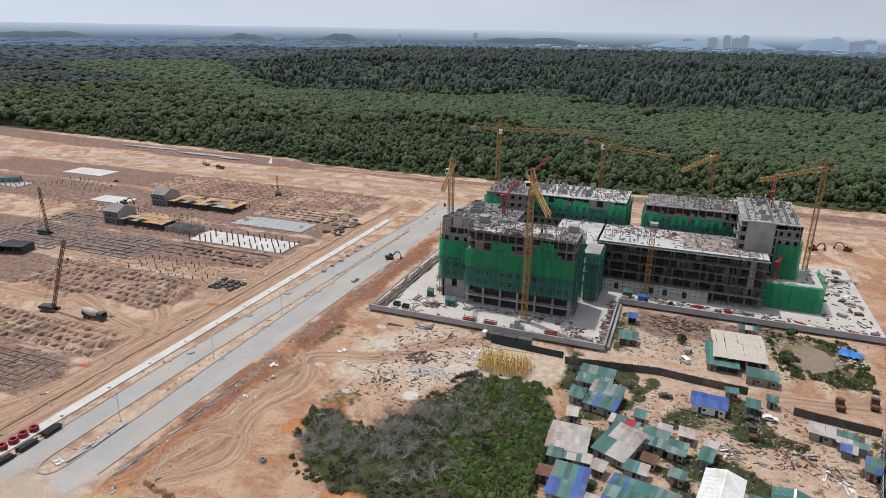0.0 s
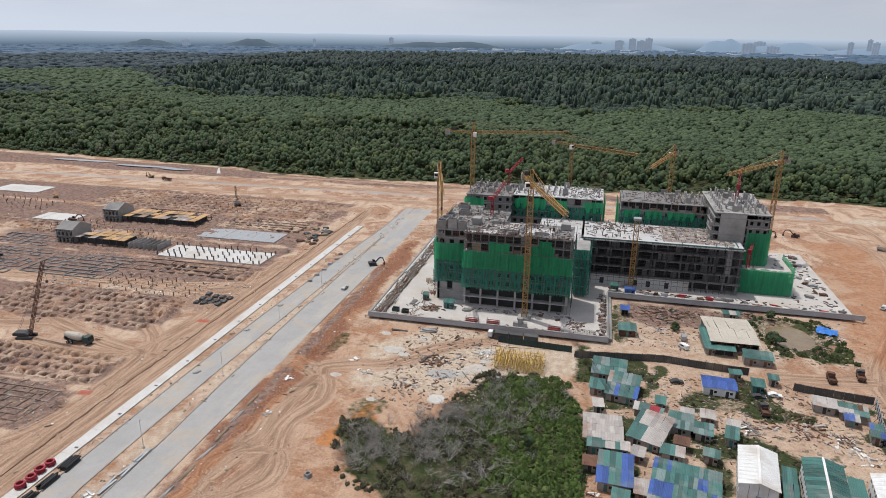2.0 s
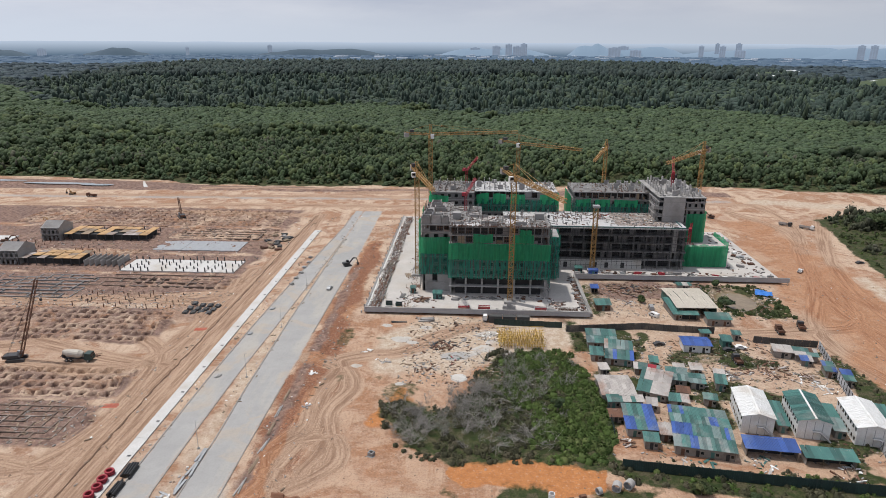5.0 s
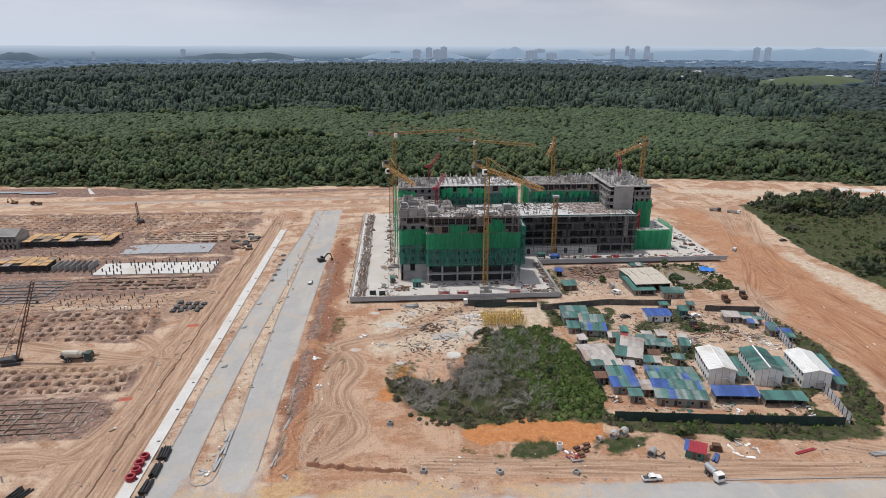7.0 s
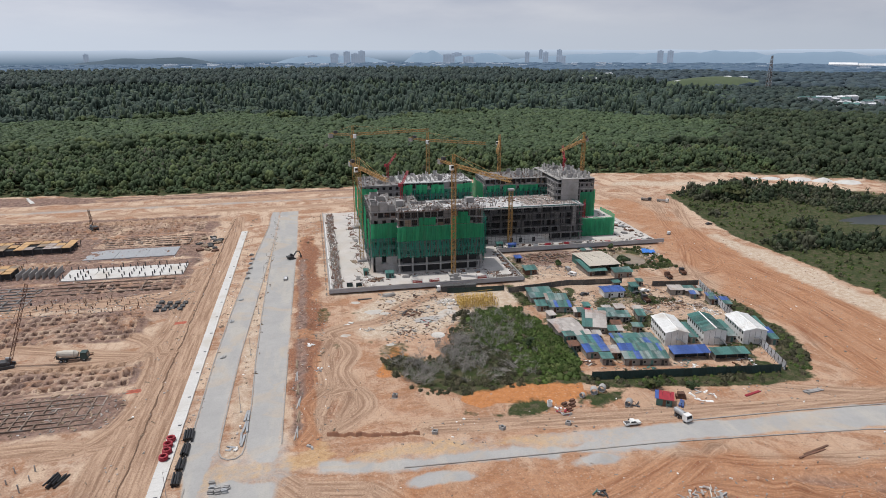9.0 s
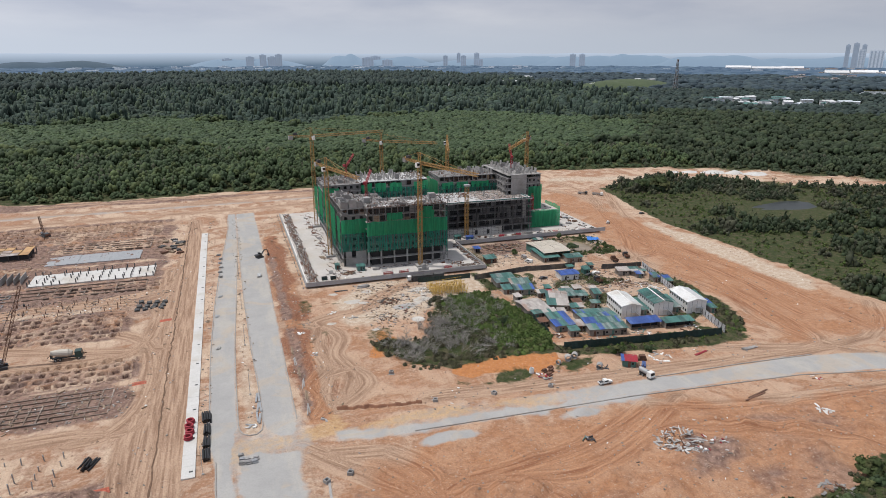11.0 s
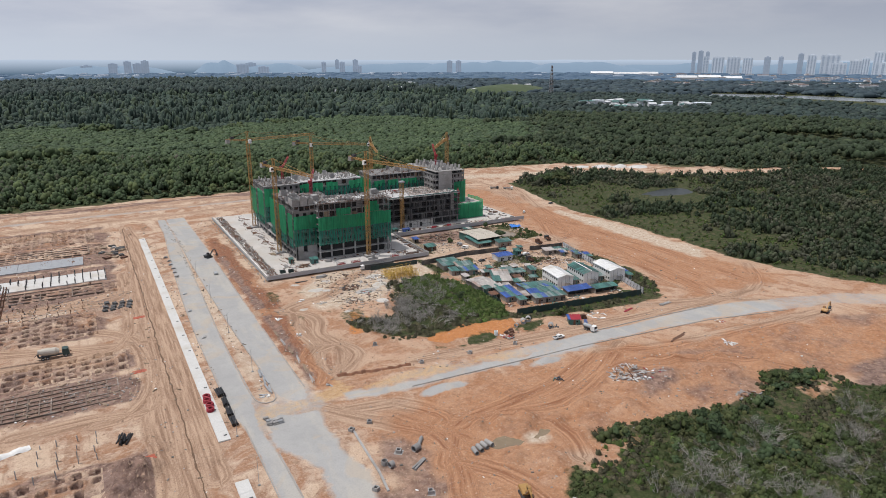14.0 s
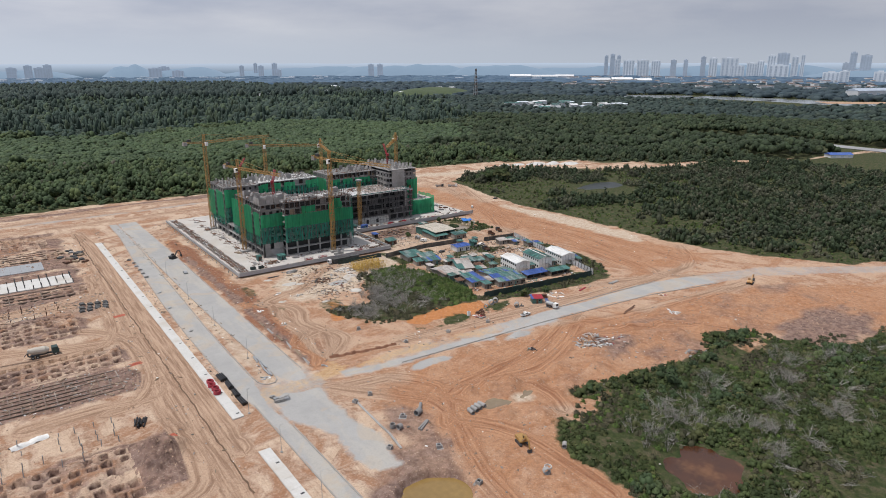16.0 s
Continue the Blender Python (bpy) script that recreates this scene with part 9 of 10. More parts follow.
junk(176, 184, 6.0, 60, [M_RUST, M_TIMBER, M_DKSTEEL, M_TEAL], "timber and steel scrap beside the wall", 0.7, size=3.0)
junk(147.5, 163.5, 3.2, 30, [M_GREYSHEET, M_RUST, M_CONC], "scattered scrap in the yard", 0.5)
junk(204, 172.5, 3.2, 30, [M_WHT, M_WHT, M_GREYSHEET], "white sheets beside the tarpaulin", 0.5, size=2.8)
junk(196, 160.5, 4.2, 40, [M_RUST, M_TIMBER, M_CONC], "scrap timber beside the pond", 0.4, size=2.2)
junk(126.8, 84, 1.6, 16, [M_RUST, M_TIMBER, M_CONC], "scrap beside the huts", 0.6)
junk(125.5, 70.5, 2.0, 18, [M_GREYSHEET, M_RUST, M_WHT], "scrap beside the huts", 0.6)
junk(156.5, 63.4, 3.6, 24, [M_TEAL, M_GREYSHEET, M_WHT], "loose roof sheets behind the hoarding", 0.4, size=2.6)
junk(141.5, 62.6, 4.0, 16, [M_GREYSHEET, M_TEAL, M_CONC], "loose roof sheets behind the hoarding", 0.3, size=3.0)
junk(176, 60.0, 4.0, 40, [M_TIMBER, M_RUST, M_WHT], "timber and scrap before the shelters", 0.8, size=2.6)
xs, ys = np.meshgrid(np.linspace(-3.2, 3.2, 22), np.linspace(-2.4, 2.4, 16), indexing="ij")
mb = MB()
mb.sheet(xs + 0.3 * vnoise(xs, ys, 1.1, 6, 2), ys + 0.3 * vnoise(xs, ys, 1.1, 7, 2), 1.7 + 0.6 * vnoise(xs, ys, 1.2, 5, 3) - 0.1 * ys ** 2)
tp = thing("tarpaulin", (202.6, 175.2, gh(202.6, 175.2) - 0.05), "crumpled bright blue tarpaulin over a frame", "tarpaulin", rz=-0.3)
part("cover", mb, M_TARP, tp, smooth=True)
mb = MB()
for i in (-2.6, 0, 2.6):
    for j in (-1.6, 1.6):
        mb.tube((i, j, 0), (i, j, 1.3), 0.07, 6)
part("support", mb, M_STEEL, tp)


# ---- water ----
def pool(name, a, b, rx, ry, z, mat, label):
    mb = MB()
    n = 40
    mb.v = [(0, 0, 0)] + [(rx * math.cos(2 * math.pi * i / n), ry * math.sin(2 * math.pi * i / n), 0) for i in range(n)]
    mb.f = [(0, 1 + i, 1 + (i + 1) % n) for i in range(n)]
    return solo(name, mb, mat, label, "water", kind="structure", loc=(a, b, z))


pool("pit_water", 29.5, -35, 11.5, 10, -1.7, M_WATER, "muddy yellow water in an excavated pit")
pool("pond_water", 89, -67, 16, 12.5, -0.95, M_DKPOND, "dark brown pond water among scrub")
pool("camp_pond", 190, 171, 9.4, 12, -0.6, M_POND, "murky brown pond behind the workshop")
pool("swamp_water", 366, 208, 27, 18, -0.35, M_SWAMP, "still dark water among scrub")
pool("puddle", 73, -11, 11, 4, -0.28, M_POND, "shallow muddy puddle in a wheel-worn hollow")

# ---- housing plots west of the road ----
M_DARKPILE = material("dark_pile_concrete", (0.085, 0.085, 0.085), (0.055, 0.055, 0.055), 0.6, 0.9, fine=7, rand=0.4)


def starter_pad(x0, y0, x1, y1, nx, ny, label, stub=2.4, mat=M_WHITE, cmat=M_RUST, thick=0.35, drop=0.12):
    c = thing("floor_pad", (x0, y0, -0.35), label, "slab", "house floor slabs")
    px, py = (x1 - x0) / nx, (y1 - y0) / ny
    z = 0.35 + thick
    for i in range(nx):
        mb = MB()
        mb.box(i * px + 0.04, 0, 0, (i + 1) * px - 0.04, y1 - y0, z + random.uniform(-0.06, 0.06))
        part("slab_bay", mb, mat, c)
    if stub:
        for i in range(nx + 1):
            for j in range(ny + 1):
                if random.random() < drop:
                    continue
                h = stub * random.uniform(0.6, 1.1)
                mb = MB()
                xx, yy = min(max(i * px, 0.3), x1 - x0 - 0.3), min(max(j * py, 0.3), y1 - y0 - 0.3)
                mb.box(xx - 0.2, yy - 0.2, z - 0.1, xx + 0.2, yy + 0.2, z + h)
                part("column_stub", mb, cmat, c)
    return c


starter_pad(-69, 187.5, -18, 203, 16, 4, "white house slabs with dark column stubs", 1.9, M_WHITE, M_DARKPILE, 0.5, 0.25)
starter_pad(-69, 218, -27, 233, 9, 2, "grey house slabs in neat bays", 0, M_STEEL)
starter_pad(-250, 272, -216, 288, 6, 2, "far white house slabs", 0, M_WHITE)
starter_pad(-172, 224, -148, 236, 5, 2, "far white house slabs", 0, M_WHITE)
starter_pad(-260, 228, -236, 240, 5, 2, "far grey house slabs with stubs", 2.0, M_STEEL, M_CONC_DK)




def pile_field(x0, y0, x1, y1, sx, sy, label, h=1.4, mat=M_RUST, share=0.8):
    """Thin pile heads and starter bars sticking from the ground."""
    c = thing("pile_field", (x0, y0, 0), label, "pile heads", "fields of pile heads")
    mb = MB()
    mb.box(-0.12, -0.12, 0, 0.12, 0.12, 1.0)
    me = mb.mesh("pile_head", mat)
    y = y0
    while y < y1:
        x = x0
        while x < x1:
            if random.random() < share:
                o = new("pile_head", me)
                o.parent = c
                xx, yy = x + random.uniform(-0.5, 0.5), y + random.uniform(-0.4, 0.4)
                o.location = (xx - x0, yy - y0, gh(xx, yy) - 0.15)
                o.scale = (1, 1, h * random.uniform(0.5, 1.5))
                o.rotation_euler = (random.uniform(-0.06, 0.06), random.uniform(-0.06, 0.06), 0)
            x += sx
        y += sy
    return c


pile_field(-66, 148, -26, 162, 4.2, 3.4, "rows of thin pile heads in pale ground")
pile_field(-58, 28, -26, 46, 4.4, 4.0, "rows of thin grey pile heads in pale ground", 2.0, M_STEEL)
pile_field(-150, 205, -124, 228, 4.0, 4.5, "rows of thin pile heads in pale ground")
pile_field(-125, 205, -92, 222, 4.0, 4.5, "rows of thin pile heads in pale ground", 1.2)
pile_field(-230, 240, -180, 262, 4.0, 4.5, "rows of thin pile heads far off", 1.6)
pile_field(-140, 264, -20, 294, 7.5, 7.0, "rows of pile heads among footing pits", 1.0)


M_FORMWK = material("weathered_beam_formwork", (0.21, 0.15, 0.115), (0.13, 0.095, 0.075), 0.5, 0.9, fine=9, rand=0.3, c3=(0.28, 0.24, 0.21))


def ground_beams(x0, y0, x1, y1, sx, sy, label, mat, w=0.45, h=0.45, drop=0.18):
    c = thing("ground_beams", (x0, y0, 0), label, "foundation", "foundation grids")
    nx, ny = int((x1 - x0) / sx), int((y1 - y0) / sy)
    for j in range(ny + 1):
        mb = MB((x0, y0, 0))
        y = y0 + j * sy
        a0, a1 = (0, nx) if j % 2 == 0 else (random.randint(0, nx // 3), nx - random.randint(0, nx // 3))
        mb.box(x0 + a0 * sx, y - w / 2, -0.6, x0 + a1 * sx, y + w / 2, h + random.uniform(-0.05, 0.05))
        part("beam", mb, mat, c)
    for i in range(nx + 1):
        for j in range(ny):
            if random.random() > drop:
                mb = MB((x0, y0, 0))
                x = x0 + i * sx
                mb.box(x - w / 2, y0 + j * sy + w / 2 + 0.01, -0.6, x + w / 2, y0 + (j + 1) * sy - w / 2 - 0.01, h - 0.02 + random.uniform(-0.05, 0.05))
                part("beam", mb, mat, c)
    return c


ground_beams(-62, 63.5, -19.5, 78.5, 3.0, 2.5, "grid of dark formed ground beams", M_FORMWK, 0.34, 0.4, 0.3)
ground_beams(-160, 186, -126, 200, 4.6, 3.4, "grid of grey ground beams", M_CONC_DK)
ground_beams(-112, 156, -72, 182, 4.4, 3.6, "grid of grey ground beams with spoil", M_CONC_DK, drop=0.35)
ground_beams(-160, 152, -116, 182, 4.4, 3.6, "grid of grey ground beams with spoil", M_CONC_DK, drop=0.35)
ground_beams(-124, 250, -78, 258, 4.4, 4.0, "row of dark ground beams", M_RUST, drop=0.3)
ground_beams(-74, 170, -20, 183, 6.0, 4.3, "row of brown formed ground beams", M_FORMWK, 0.36, drop=0.45)
ground_beams(-72, 238, -20, 254, 6.0, 4.0, "row of brown formed ground beams", M_FORMWK, 0.36, drop=0.45)


def formwork_deck(x0, y0, x1, y1, z, label):
    c = thing("formwork_deck", (x0, y0, gh(x0, y0) - 0.1), label, "formwork", "formwork decks")
    n = int((x1 - x0) / 4)
    mb = MB()
    mb.box(0, 0, 0, 2.4, y1 - y0, 0.12)
    for i in range(n):
        for j in range(3):
            w, d = (x1 - x0) / n, (y1 - y0) / 3
            if random.random() < 0.14:
                continue
            mb = MB()
            mb.box(i * w + random.uniform(0, 0.4), j * d + random.uniform(0, 0.3), z, (i + 1) * w - random.uniform(0, 0.4), (j + 1) * d - random.uniform(0, 0.2), z + random.uniform(0.12, 0.3))
            part("ply_panel", mb, random.choice((M_FORM, M_FORM, M_FORM, M_TIMBER, M_BED)), c)
    for i in range(n + 1):
        for j in range(4):
            mb = MB()
            xx, yy = i * (x1 - x0) / n, j * (y1 - y0) / 3
            mb.box(xx - 0.15, yy - 0.15, 0, xx + 0.15, yy + 0.15, z)
            part("prop", mb, M_DKSTEEL, c)
    # Block added under the deck, near-black for the shade between the props.
    mb = MB()
    mb.box(1, 2, 0, x1 - x0 - 1, y1 - y0 - 2, z - 0.5)
    part("shade_wall", mb, M_DARK, c)
    return c


formwork_deck(-121, 231, -78, 246, 3.2, "orange plywood formwork deck on dark props")
formwork_deck(-118, 193, -90, 205, 3.2, "orange plywood formwork deck on dark props")


def raw_house(x, y, w, d, label, rz=0.0):
    """A house shell: block walls, gable, openings, part of a roof."""
    c = thing("house_shell", (x, y, gh(x, y) - 0.1), label, "house", "house shells", rz=rz)
    h = 6.4
    for k, z in enumerate((0.2, 3.4)):
        for sy in (-1, 1):
            mb = MB()
            n = 4
            for i in range(n):
                a = -w / 2 + w * i / n
                mb.box(a, sy * d / 2 - 0.12, z, a + w / n * 0.45, sy * d / 2 + 0.12, z + 2.7)
            mb.box(-w / 2, sy * d / 2 - 0.12, z + 2.1, w / 2, sy * d / 2 + 0.12, z + 2.9)
            part("storey_wall", mb, M_CONC_DK, c)
        mb = MB()
        mb.box(-w / 2 - 0.3, -d / 2 - 0.3, z + 2.9, w / 2 + 0.3, d / 2 + 0.3, z + 3.15)
        part("floor_slab", mb, M_CONC, c)
    for sx in (-1, 1):
        mb = MB()
        x0 = sx * w / 2 - 0.12
        mb.hexa([(x0, -d / 2, 0), (x0 + 0.24, -d / 2, 0), (x0 + 0.24, d / 2, 0), (x0, d / 2, 0), (x0, -d / 2, h), (x0 + 0.24, -d / 2, h), (x0 + 0.24, d / 2, h), (x0, d / 2, h)])
        mb.hexa([(x0, -d / 2, h), (x0 + 0.24, -d / 2, h), (x0 + 0.24, d / 2, h), (x0, d / 2, h), (x0, -0.3, h + 2.6), (x0 + 0.24, -0.3, h + 2.6), (x0 + 0.24, 0.3, h + 2.6), (x0, 0.3, h + 2.6)])
        part("gable_wall", mb, M_CONC, c)
    mb = MB()
    mb.hexa([(-w / 2, -d / 2, h), (w / 2, -d / 2, h), (w / 2, -d / 2 + 0.1, h), (-w / 2, -d / 2 + 0.1, h), (-w / 2, -0.1, h + 2.6), (w / 2, -0.1, h + 2.6), (w / 2, 0, h + 2.6), (-w / 2, 0, h + 2.6)])
    part("roof_slope", mb, M_CONC_DK, c)
    mb = MB()
    for i in range(6):
        mb.bar((-w / 2 + w * i / 5, -d / 2 - 0.7, 0), (-w / 2 + w * i / 5, -d / 2 - 0.7, 6.5), 0.08)
    for z in (1.8, 3.6, 5.4):
        mb.bar((-w / 2, -d / 2 - 0.7, z), (w / 2, -d / 2 - 0.7, z), 0.08)
    part("scaffold", mb, M_STEEL, c)
    return c


raw_house(-127, 236, 9, 12, "grey two-storey house shell with gable walls")
raw_house(-122.5, 199, 9, 12, "grey two-storey house shell with gable walls")
for k in range(7):
    mb = MB()
    mb.box(-0.12, -5, 0, 0.12, 5, 2.8)
    solo("shear_wall", mb, M_CONC, "upright concrete party wall on a slab", "wall", "party walls", loc=(-88 + 2.6 * k, 198, gh(-88 + 2.6 * k, 198) - 0.1))
for i in range(4):
    for j in range(3):
        stack("pile_stack", -20.6 + 2.9 * i + 0.5 * j, 144.6 + 3.3 * j, 1.62 + random.uniform(-0.1, 0.1), 5, (2.5, 0.36, 0.36), M_DARKPILE, "stack of dark concrete piles on earth", 2, 0.05, group="concrete pile stacks", jitter=0.06)
for k in range(16):
    stack("pile_stack", random.uniform(-19, -8), 222 + 1.7 * k + random.uniform(-1, 1), random.uniform(0, 3), random.randint(4, 7), (random.uniform(2.0, 3.6), 0.4, 0.4), random.choice((M_DARKPILE, M_RUST, M_CONC, M_TIMBER)), "stack of building materials on earth", 2, group="stacks beside the plots")
hut(-127, 145, 13, 9, 3.6, 0.25, [M_DKSTEEL], M_DKSTEEL, "dark open workshop roof among plots", 0.08, True, True)
hut(-257, 236, 20, 7, 3.2, 0.5, [M_TEAL], M_PLY, "long far shed with a teal roof", 0.1, True)
xs, ys = np.meshgrid(np.linspace(-4.6, 4.6, 24), np.linspace(-1.2, 1.2, 8), indexing="ij")
mb = MB()
mb.sheet(xs, ys, 0.9 + 0.5 * vnoise(xs, ys, 1.6, 15, 2) - 0.5 * ys ** 2)
solo("plastic_sheet", mb, M_WHT, "crumpled white plastic sheeting over stacks", "sheeting", loc=(-46.8, 45.2, gh(-46.8, 45.2) - 0.1), rz=0.25, smooth=True)
for k in range(10):
    x, y = random.uniform(-150, -12), random.choice((110, 114, 116, 184, 186, 248, 208, 212)) + random.uniform(-1, 1)
    junk(x, y, 1.6, 7, [M_CONC_DK, M_RUST, M_TIMBER], "small heap of site debris", 0.4)


# ---- small rubbish and rubble, too small and many to count ----
def rubble(name, areas, n, mat, label, lo=0.15, hi=1.1, seed=1):
    rg = random.Random(seed)
    mb = MB()
    for k in range(n):
        x0, y0, x1, y1 = areas[k % len(areas)]
        x, y = rg.uniform(x0, x1), rg.uniform(y0, y1)
        if 46 < x < 216 and 148 < y < 284 and not (130.8 < x and y < 188):
            continue
        s = (rg.uniform(lo, hi), rg.uniform(0.1, 0.5), rg.uniform(0.05, 0.3))
        mb.obox((x, y, gh(x, y) + s[2] * 0.4), s, rg.uniform(0, 3.14))
    return tagged(new(name, mb.mesh(name, mat)), label, "rubble", kind="stuff")


CAMP = [(120, 64, 196, 128), (132, 104, 204, 134), (132, 150, 206, 186), (64, 96, 100, 146)]
rubble("camp_litter", CAMP, 1300, M_DUSTY, "grey rubbish and offcuts strewn round the camp", seed=2)
rubble("camp_litter", CAMP, 800, M_TIMBER, "timber offcuts strewn round the camp", 0.3, 1.8, seed=3)
rubble("camp_litter", CAMP, 420, M_GREYSHEET, "pale sheets and bags strewn round the camp", 0.2, 1.2, seed=4)
rubble("camp_litter", CAMP, 600, M_RUST, "rusty scrap strewn round the camp", 0.3, 1.6, seed=5)
VERGE = [(32.5, 44, 44, 146), (16.8, 48, 21.4, 290), (32, 146, 45.5, 286), (-14, 0, -2, 290), (5, 30, 8, 290)]
rubble("site_rubble", VERGE, 420, M_DUSTY, "small stones and rubbish along the road verges", 0.12, 0.8, seed=6)
rubble("site_rubble", VERGE, 70, M_WHT, "pale broken pieces along the road verges", 0.12, 0.7, seed=7)
rubble("site_rubble", VERGE, 140, M_TIMBER, "timber offcuts along the road verges", 0.3, 1.8, seed=8)
PLOTS = [(-90, 60, -14, 82), (-96, 146, -10, 166), (-120, 184, -8, 260), (-220, 205, -90, 262)]
rubble("plot_rubble", PLOTS, 1100, M_DUSTY, "offcuts and rubble strewn over the house plots", 0.15, 1.3, seed=9)
rubble("plot_rubble", PLOTS, 500, M_TIMBER, "timber strewn over the house plots", 0.3, 2.2, seed=10)
rubble("plot_rubble", PLOTS, 110, M_WHT, "pale pieces strewn over the house plots", 0.15, 1.0, seed=11)
EAST = [(36, -60, 110, 24), (110, -24, 210, 14), (205, 20, 262, 200), (60, 34, 190, 48)]
rubble("site_rubble", EAST, 380, M_DUSTY, "stones and offcuts lying on the bare earth", 0.12, 0.9, seed=12)
rubble("site_rubble", EAST, 40, M_WHT, "pale pieces lying on the bare earth", 0.12, 0.9, seed=13)
for mt, n, lb in ((M_DUSTY, 210, "dusty boards and rubble strewn on the east deck"), (M_RUST, 150, "rusty steel strewn on the east deck"), (M_DKSTEEL, 70, "dark tubes and frames on the east deck")):
    mb = MB((170, 192, DZ))
    for k in range(n):
        x, y = ((random.uniform(130, 214), random.uniform(190, 197)), (random.uniform(199, 214), random.uniform(196, 260)), (128.4 - abs(random.gauss(0, 0.9)), random.uniform(150, 188)))[min(2, k % 4)]
        sz = (random.uniform(0.3, 2.4), random.uniform(0.08, 0.6), random.uniform(0.06, 0.5))
        mb.obox((x, y, DZ + sz[2] / 2), sz, random.gauss(0, 0.6))
    solo("loose_material", mb, mt, lb, "building materials", kind="stuff", loc=(170, 192, DZ))


# ---- dead wood in the scrub ----
def dead_wood(name, poly, n, label, keep=None, lo=1.5, hi=4.5, seed=3):
    """Fans of bleached fallen branches."""
    rng = np.random.default_rng(seed)
    xs, ys = [p[0] for p in poly], [p[1] for p in poly]
    mb = MB()
    made = 0
    while made < n:
        x, y = rng.uniform(min(xs), min(260, max(xs))), rng.uniform(max(-120, min(ys)), max(ys))
        made += 0.2
        if sd_poly(np.array([x]), np.array([y]), poly)[0] > -2 or (keep is not None and not keep(x, y)):
            continue
        made += 0.8
        z, az = gh(x, y), rng.uniform(0, 6.28)
        for k in range(int(rng.integers(5, 10))):
            a = az + rng.uniform(-0.5, 0.5)
            L = rng.uniform(lo, hi)
            p = Vector((x + rng.uniform(-0.6, 0.6), y + rng.uniform(-0.6, 0.6), z + rng.uniform(0.3, 1.1)))
            q = p + Vector((math.cos(a) * L, math.sin(a) * L, rng.uniform(0.1, 0.4) * L))
            mb.tube(p, q, rng.uniform(0.03, 0.075), 3, 0.014, False)
            for _ in range(5):
                t = rng.uniform(0.25, 0.9)
                b = p.lerp(q, t)
                mb.tube(b, b + Vector((rng.uniform(-1, 1), rng.uniform(-1, 1), rng.uniform(0.0, 0.9))) * L * 0.32, 0.026, 3, 0.010, False)
    return tagged(new(name, mb.mesh(name, M_BRANCH)), label, "dead wood", kind="stuff")


def dead_shrubs(name, spots, label, seed):
    """Standing dead shrubs: forked grey stems that end in fine twigs."""
    rg = np.random.default_rng(seed)
    mb = MB()
    for x, y, size in spots:
        z = gh(x, y)
        lean = rg.uniform(-0.5, 0.5, 2)
        for k in range(6):
            a = rg.uniform(0, 6.28)
            p = Vector((x + rg.uniform(-0.5, 0.5), y + rg.uniform(-0.5, 0.5), z))
            q = p + Vector((lean[0] + 0.55 * math.cos(a), lean[1] + 0.55 * math.sin(a), rg.uniform(0.6, 1.1))) * size
            mb.tube(p, q, 0.045, 3, 0.02, False)
            for _ in range(6):
                b0 = p.lerp(q, rg.uniform(0.25, 1.0))
                b1 = b0 + Vector((rg.uniform(-1, 1) + lean[0], rg.uniform(-1, 1) + lean[1], rg.uniform(0.1, 0.9))) * size * 0.38
                mb.tube(b0, b1, 0.024, 3, 0.012, False)
                for _ in range(2):
                    b2 = b0.lerp(b1, rg.uniform(0.4, 1.0))
                    mb.tube(b2, b2 + Vector((rg.uniform(-1, 1), rg.uniform(-1, 1), rg.uniform(-0.1, 0.8))) * size * 0.2, 0.014, 3, 0.008, False)
    return tagged(new(name, mb.mesh(name, M_BRANCH)), label, "dead wood", kind="stuff")


rng_d = random.Random(31)
dead_wood("dead_branches", THICKET, 130, "bleached grey dead branches lying in the thicket", lambda x, y: vnoise(np.array([x]), np.array([y]), 11, 61, 2)[0] + (x - 96) / 22 < 0.1 and vnoise(np.array([x]), np.array([y]), 7, 64, 2)[0] > -0.1, 2.0, 5.5)
dead_wood("dead_branches", NEARSCRUB, 190, "bleached grey dead branches among the scrub", lambda x, y: ((x - 90) / 17) ** 2 + ((y + 67) / 12) ** 2 > 1 and x > 78 and vnoise(np.array([x]), np.array([y]), 16, 65, 2)[0] > -0.05, 2.0, 6.0, 5)
SPOTS = [(72 + rng_d.gauss(0, 2.5), 76 + rng_d.gauss(0, 5), rng_d.uniform(2.0, 3.4)) for k in range(34)] + [(86 + rng_d.gauss(0, 4), 82 + rng_d.gauss(0, 9), rng_d.uniform(2.2, 3.8)) for k in range(56)] + [(101 + rng_d.gauss(0, 6), 100 + rng_d.gauss(0, 9), rng_d.uniform(2.2, 4.0)) for k in range(40)] + [(116 + rng_d.gauss(0, 3), 104 + rng_d.gauss(0, 6), rng_d.uniform(1.8, 3.4)) for k in range(6)]
dead_shrubs("dead_shrubs", SPOTS, "tangled standing dead shrubs with pale grey twigs", 51)
SPOTS = [(a + rng_d.gauss(0, 3), b + rng_d.gauss(0, 2.5), rng_d.uniform(2.4, 4.2)) for a, b, n in ((92, -50, 9), (106, -52, 8), (101, -46, 8), (112, -60, 10), (120, -68, 9), (135, -62, 12), (150, -56, 10), (165, -50, 10), (128, -45, 6), (142, -74, 10), (108, -76, 8), (180, -58, 8)) for k in range(n)]
dead_shrubs("dead_shrubs", SPOTS, "standing dead shrubs with bleached twigs round the pond", 52)


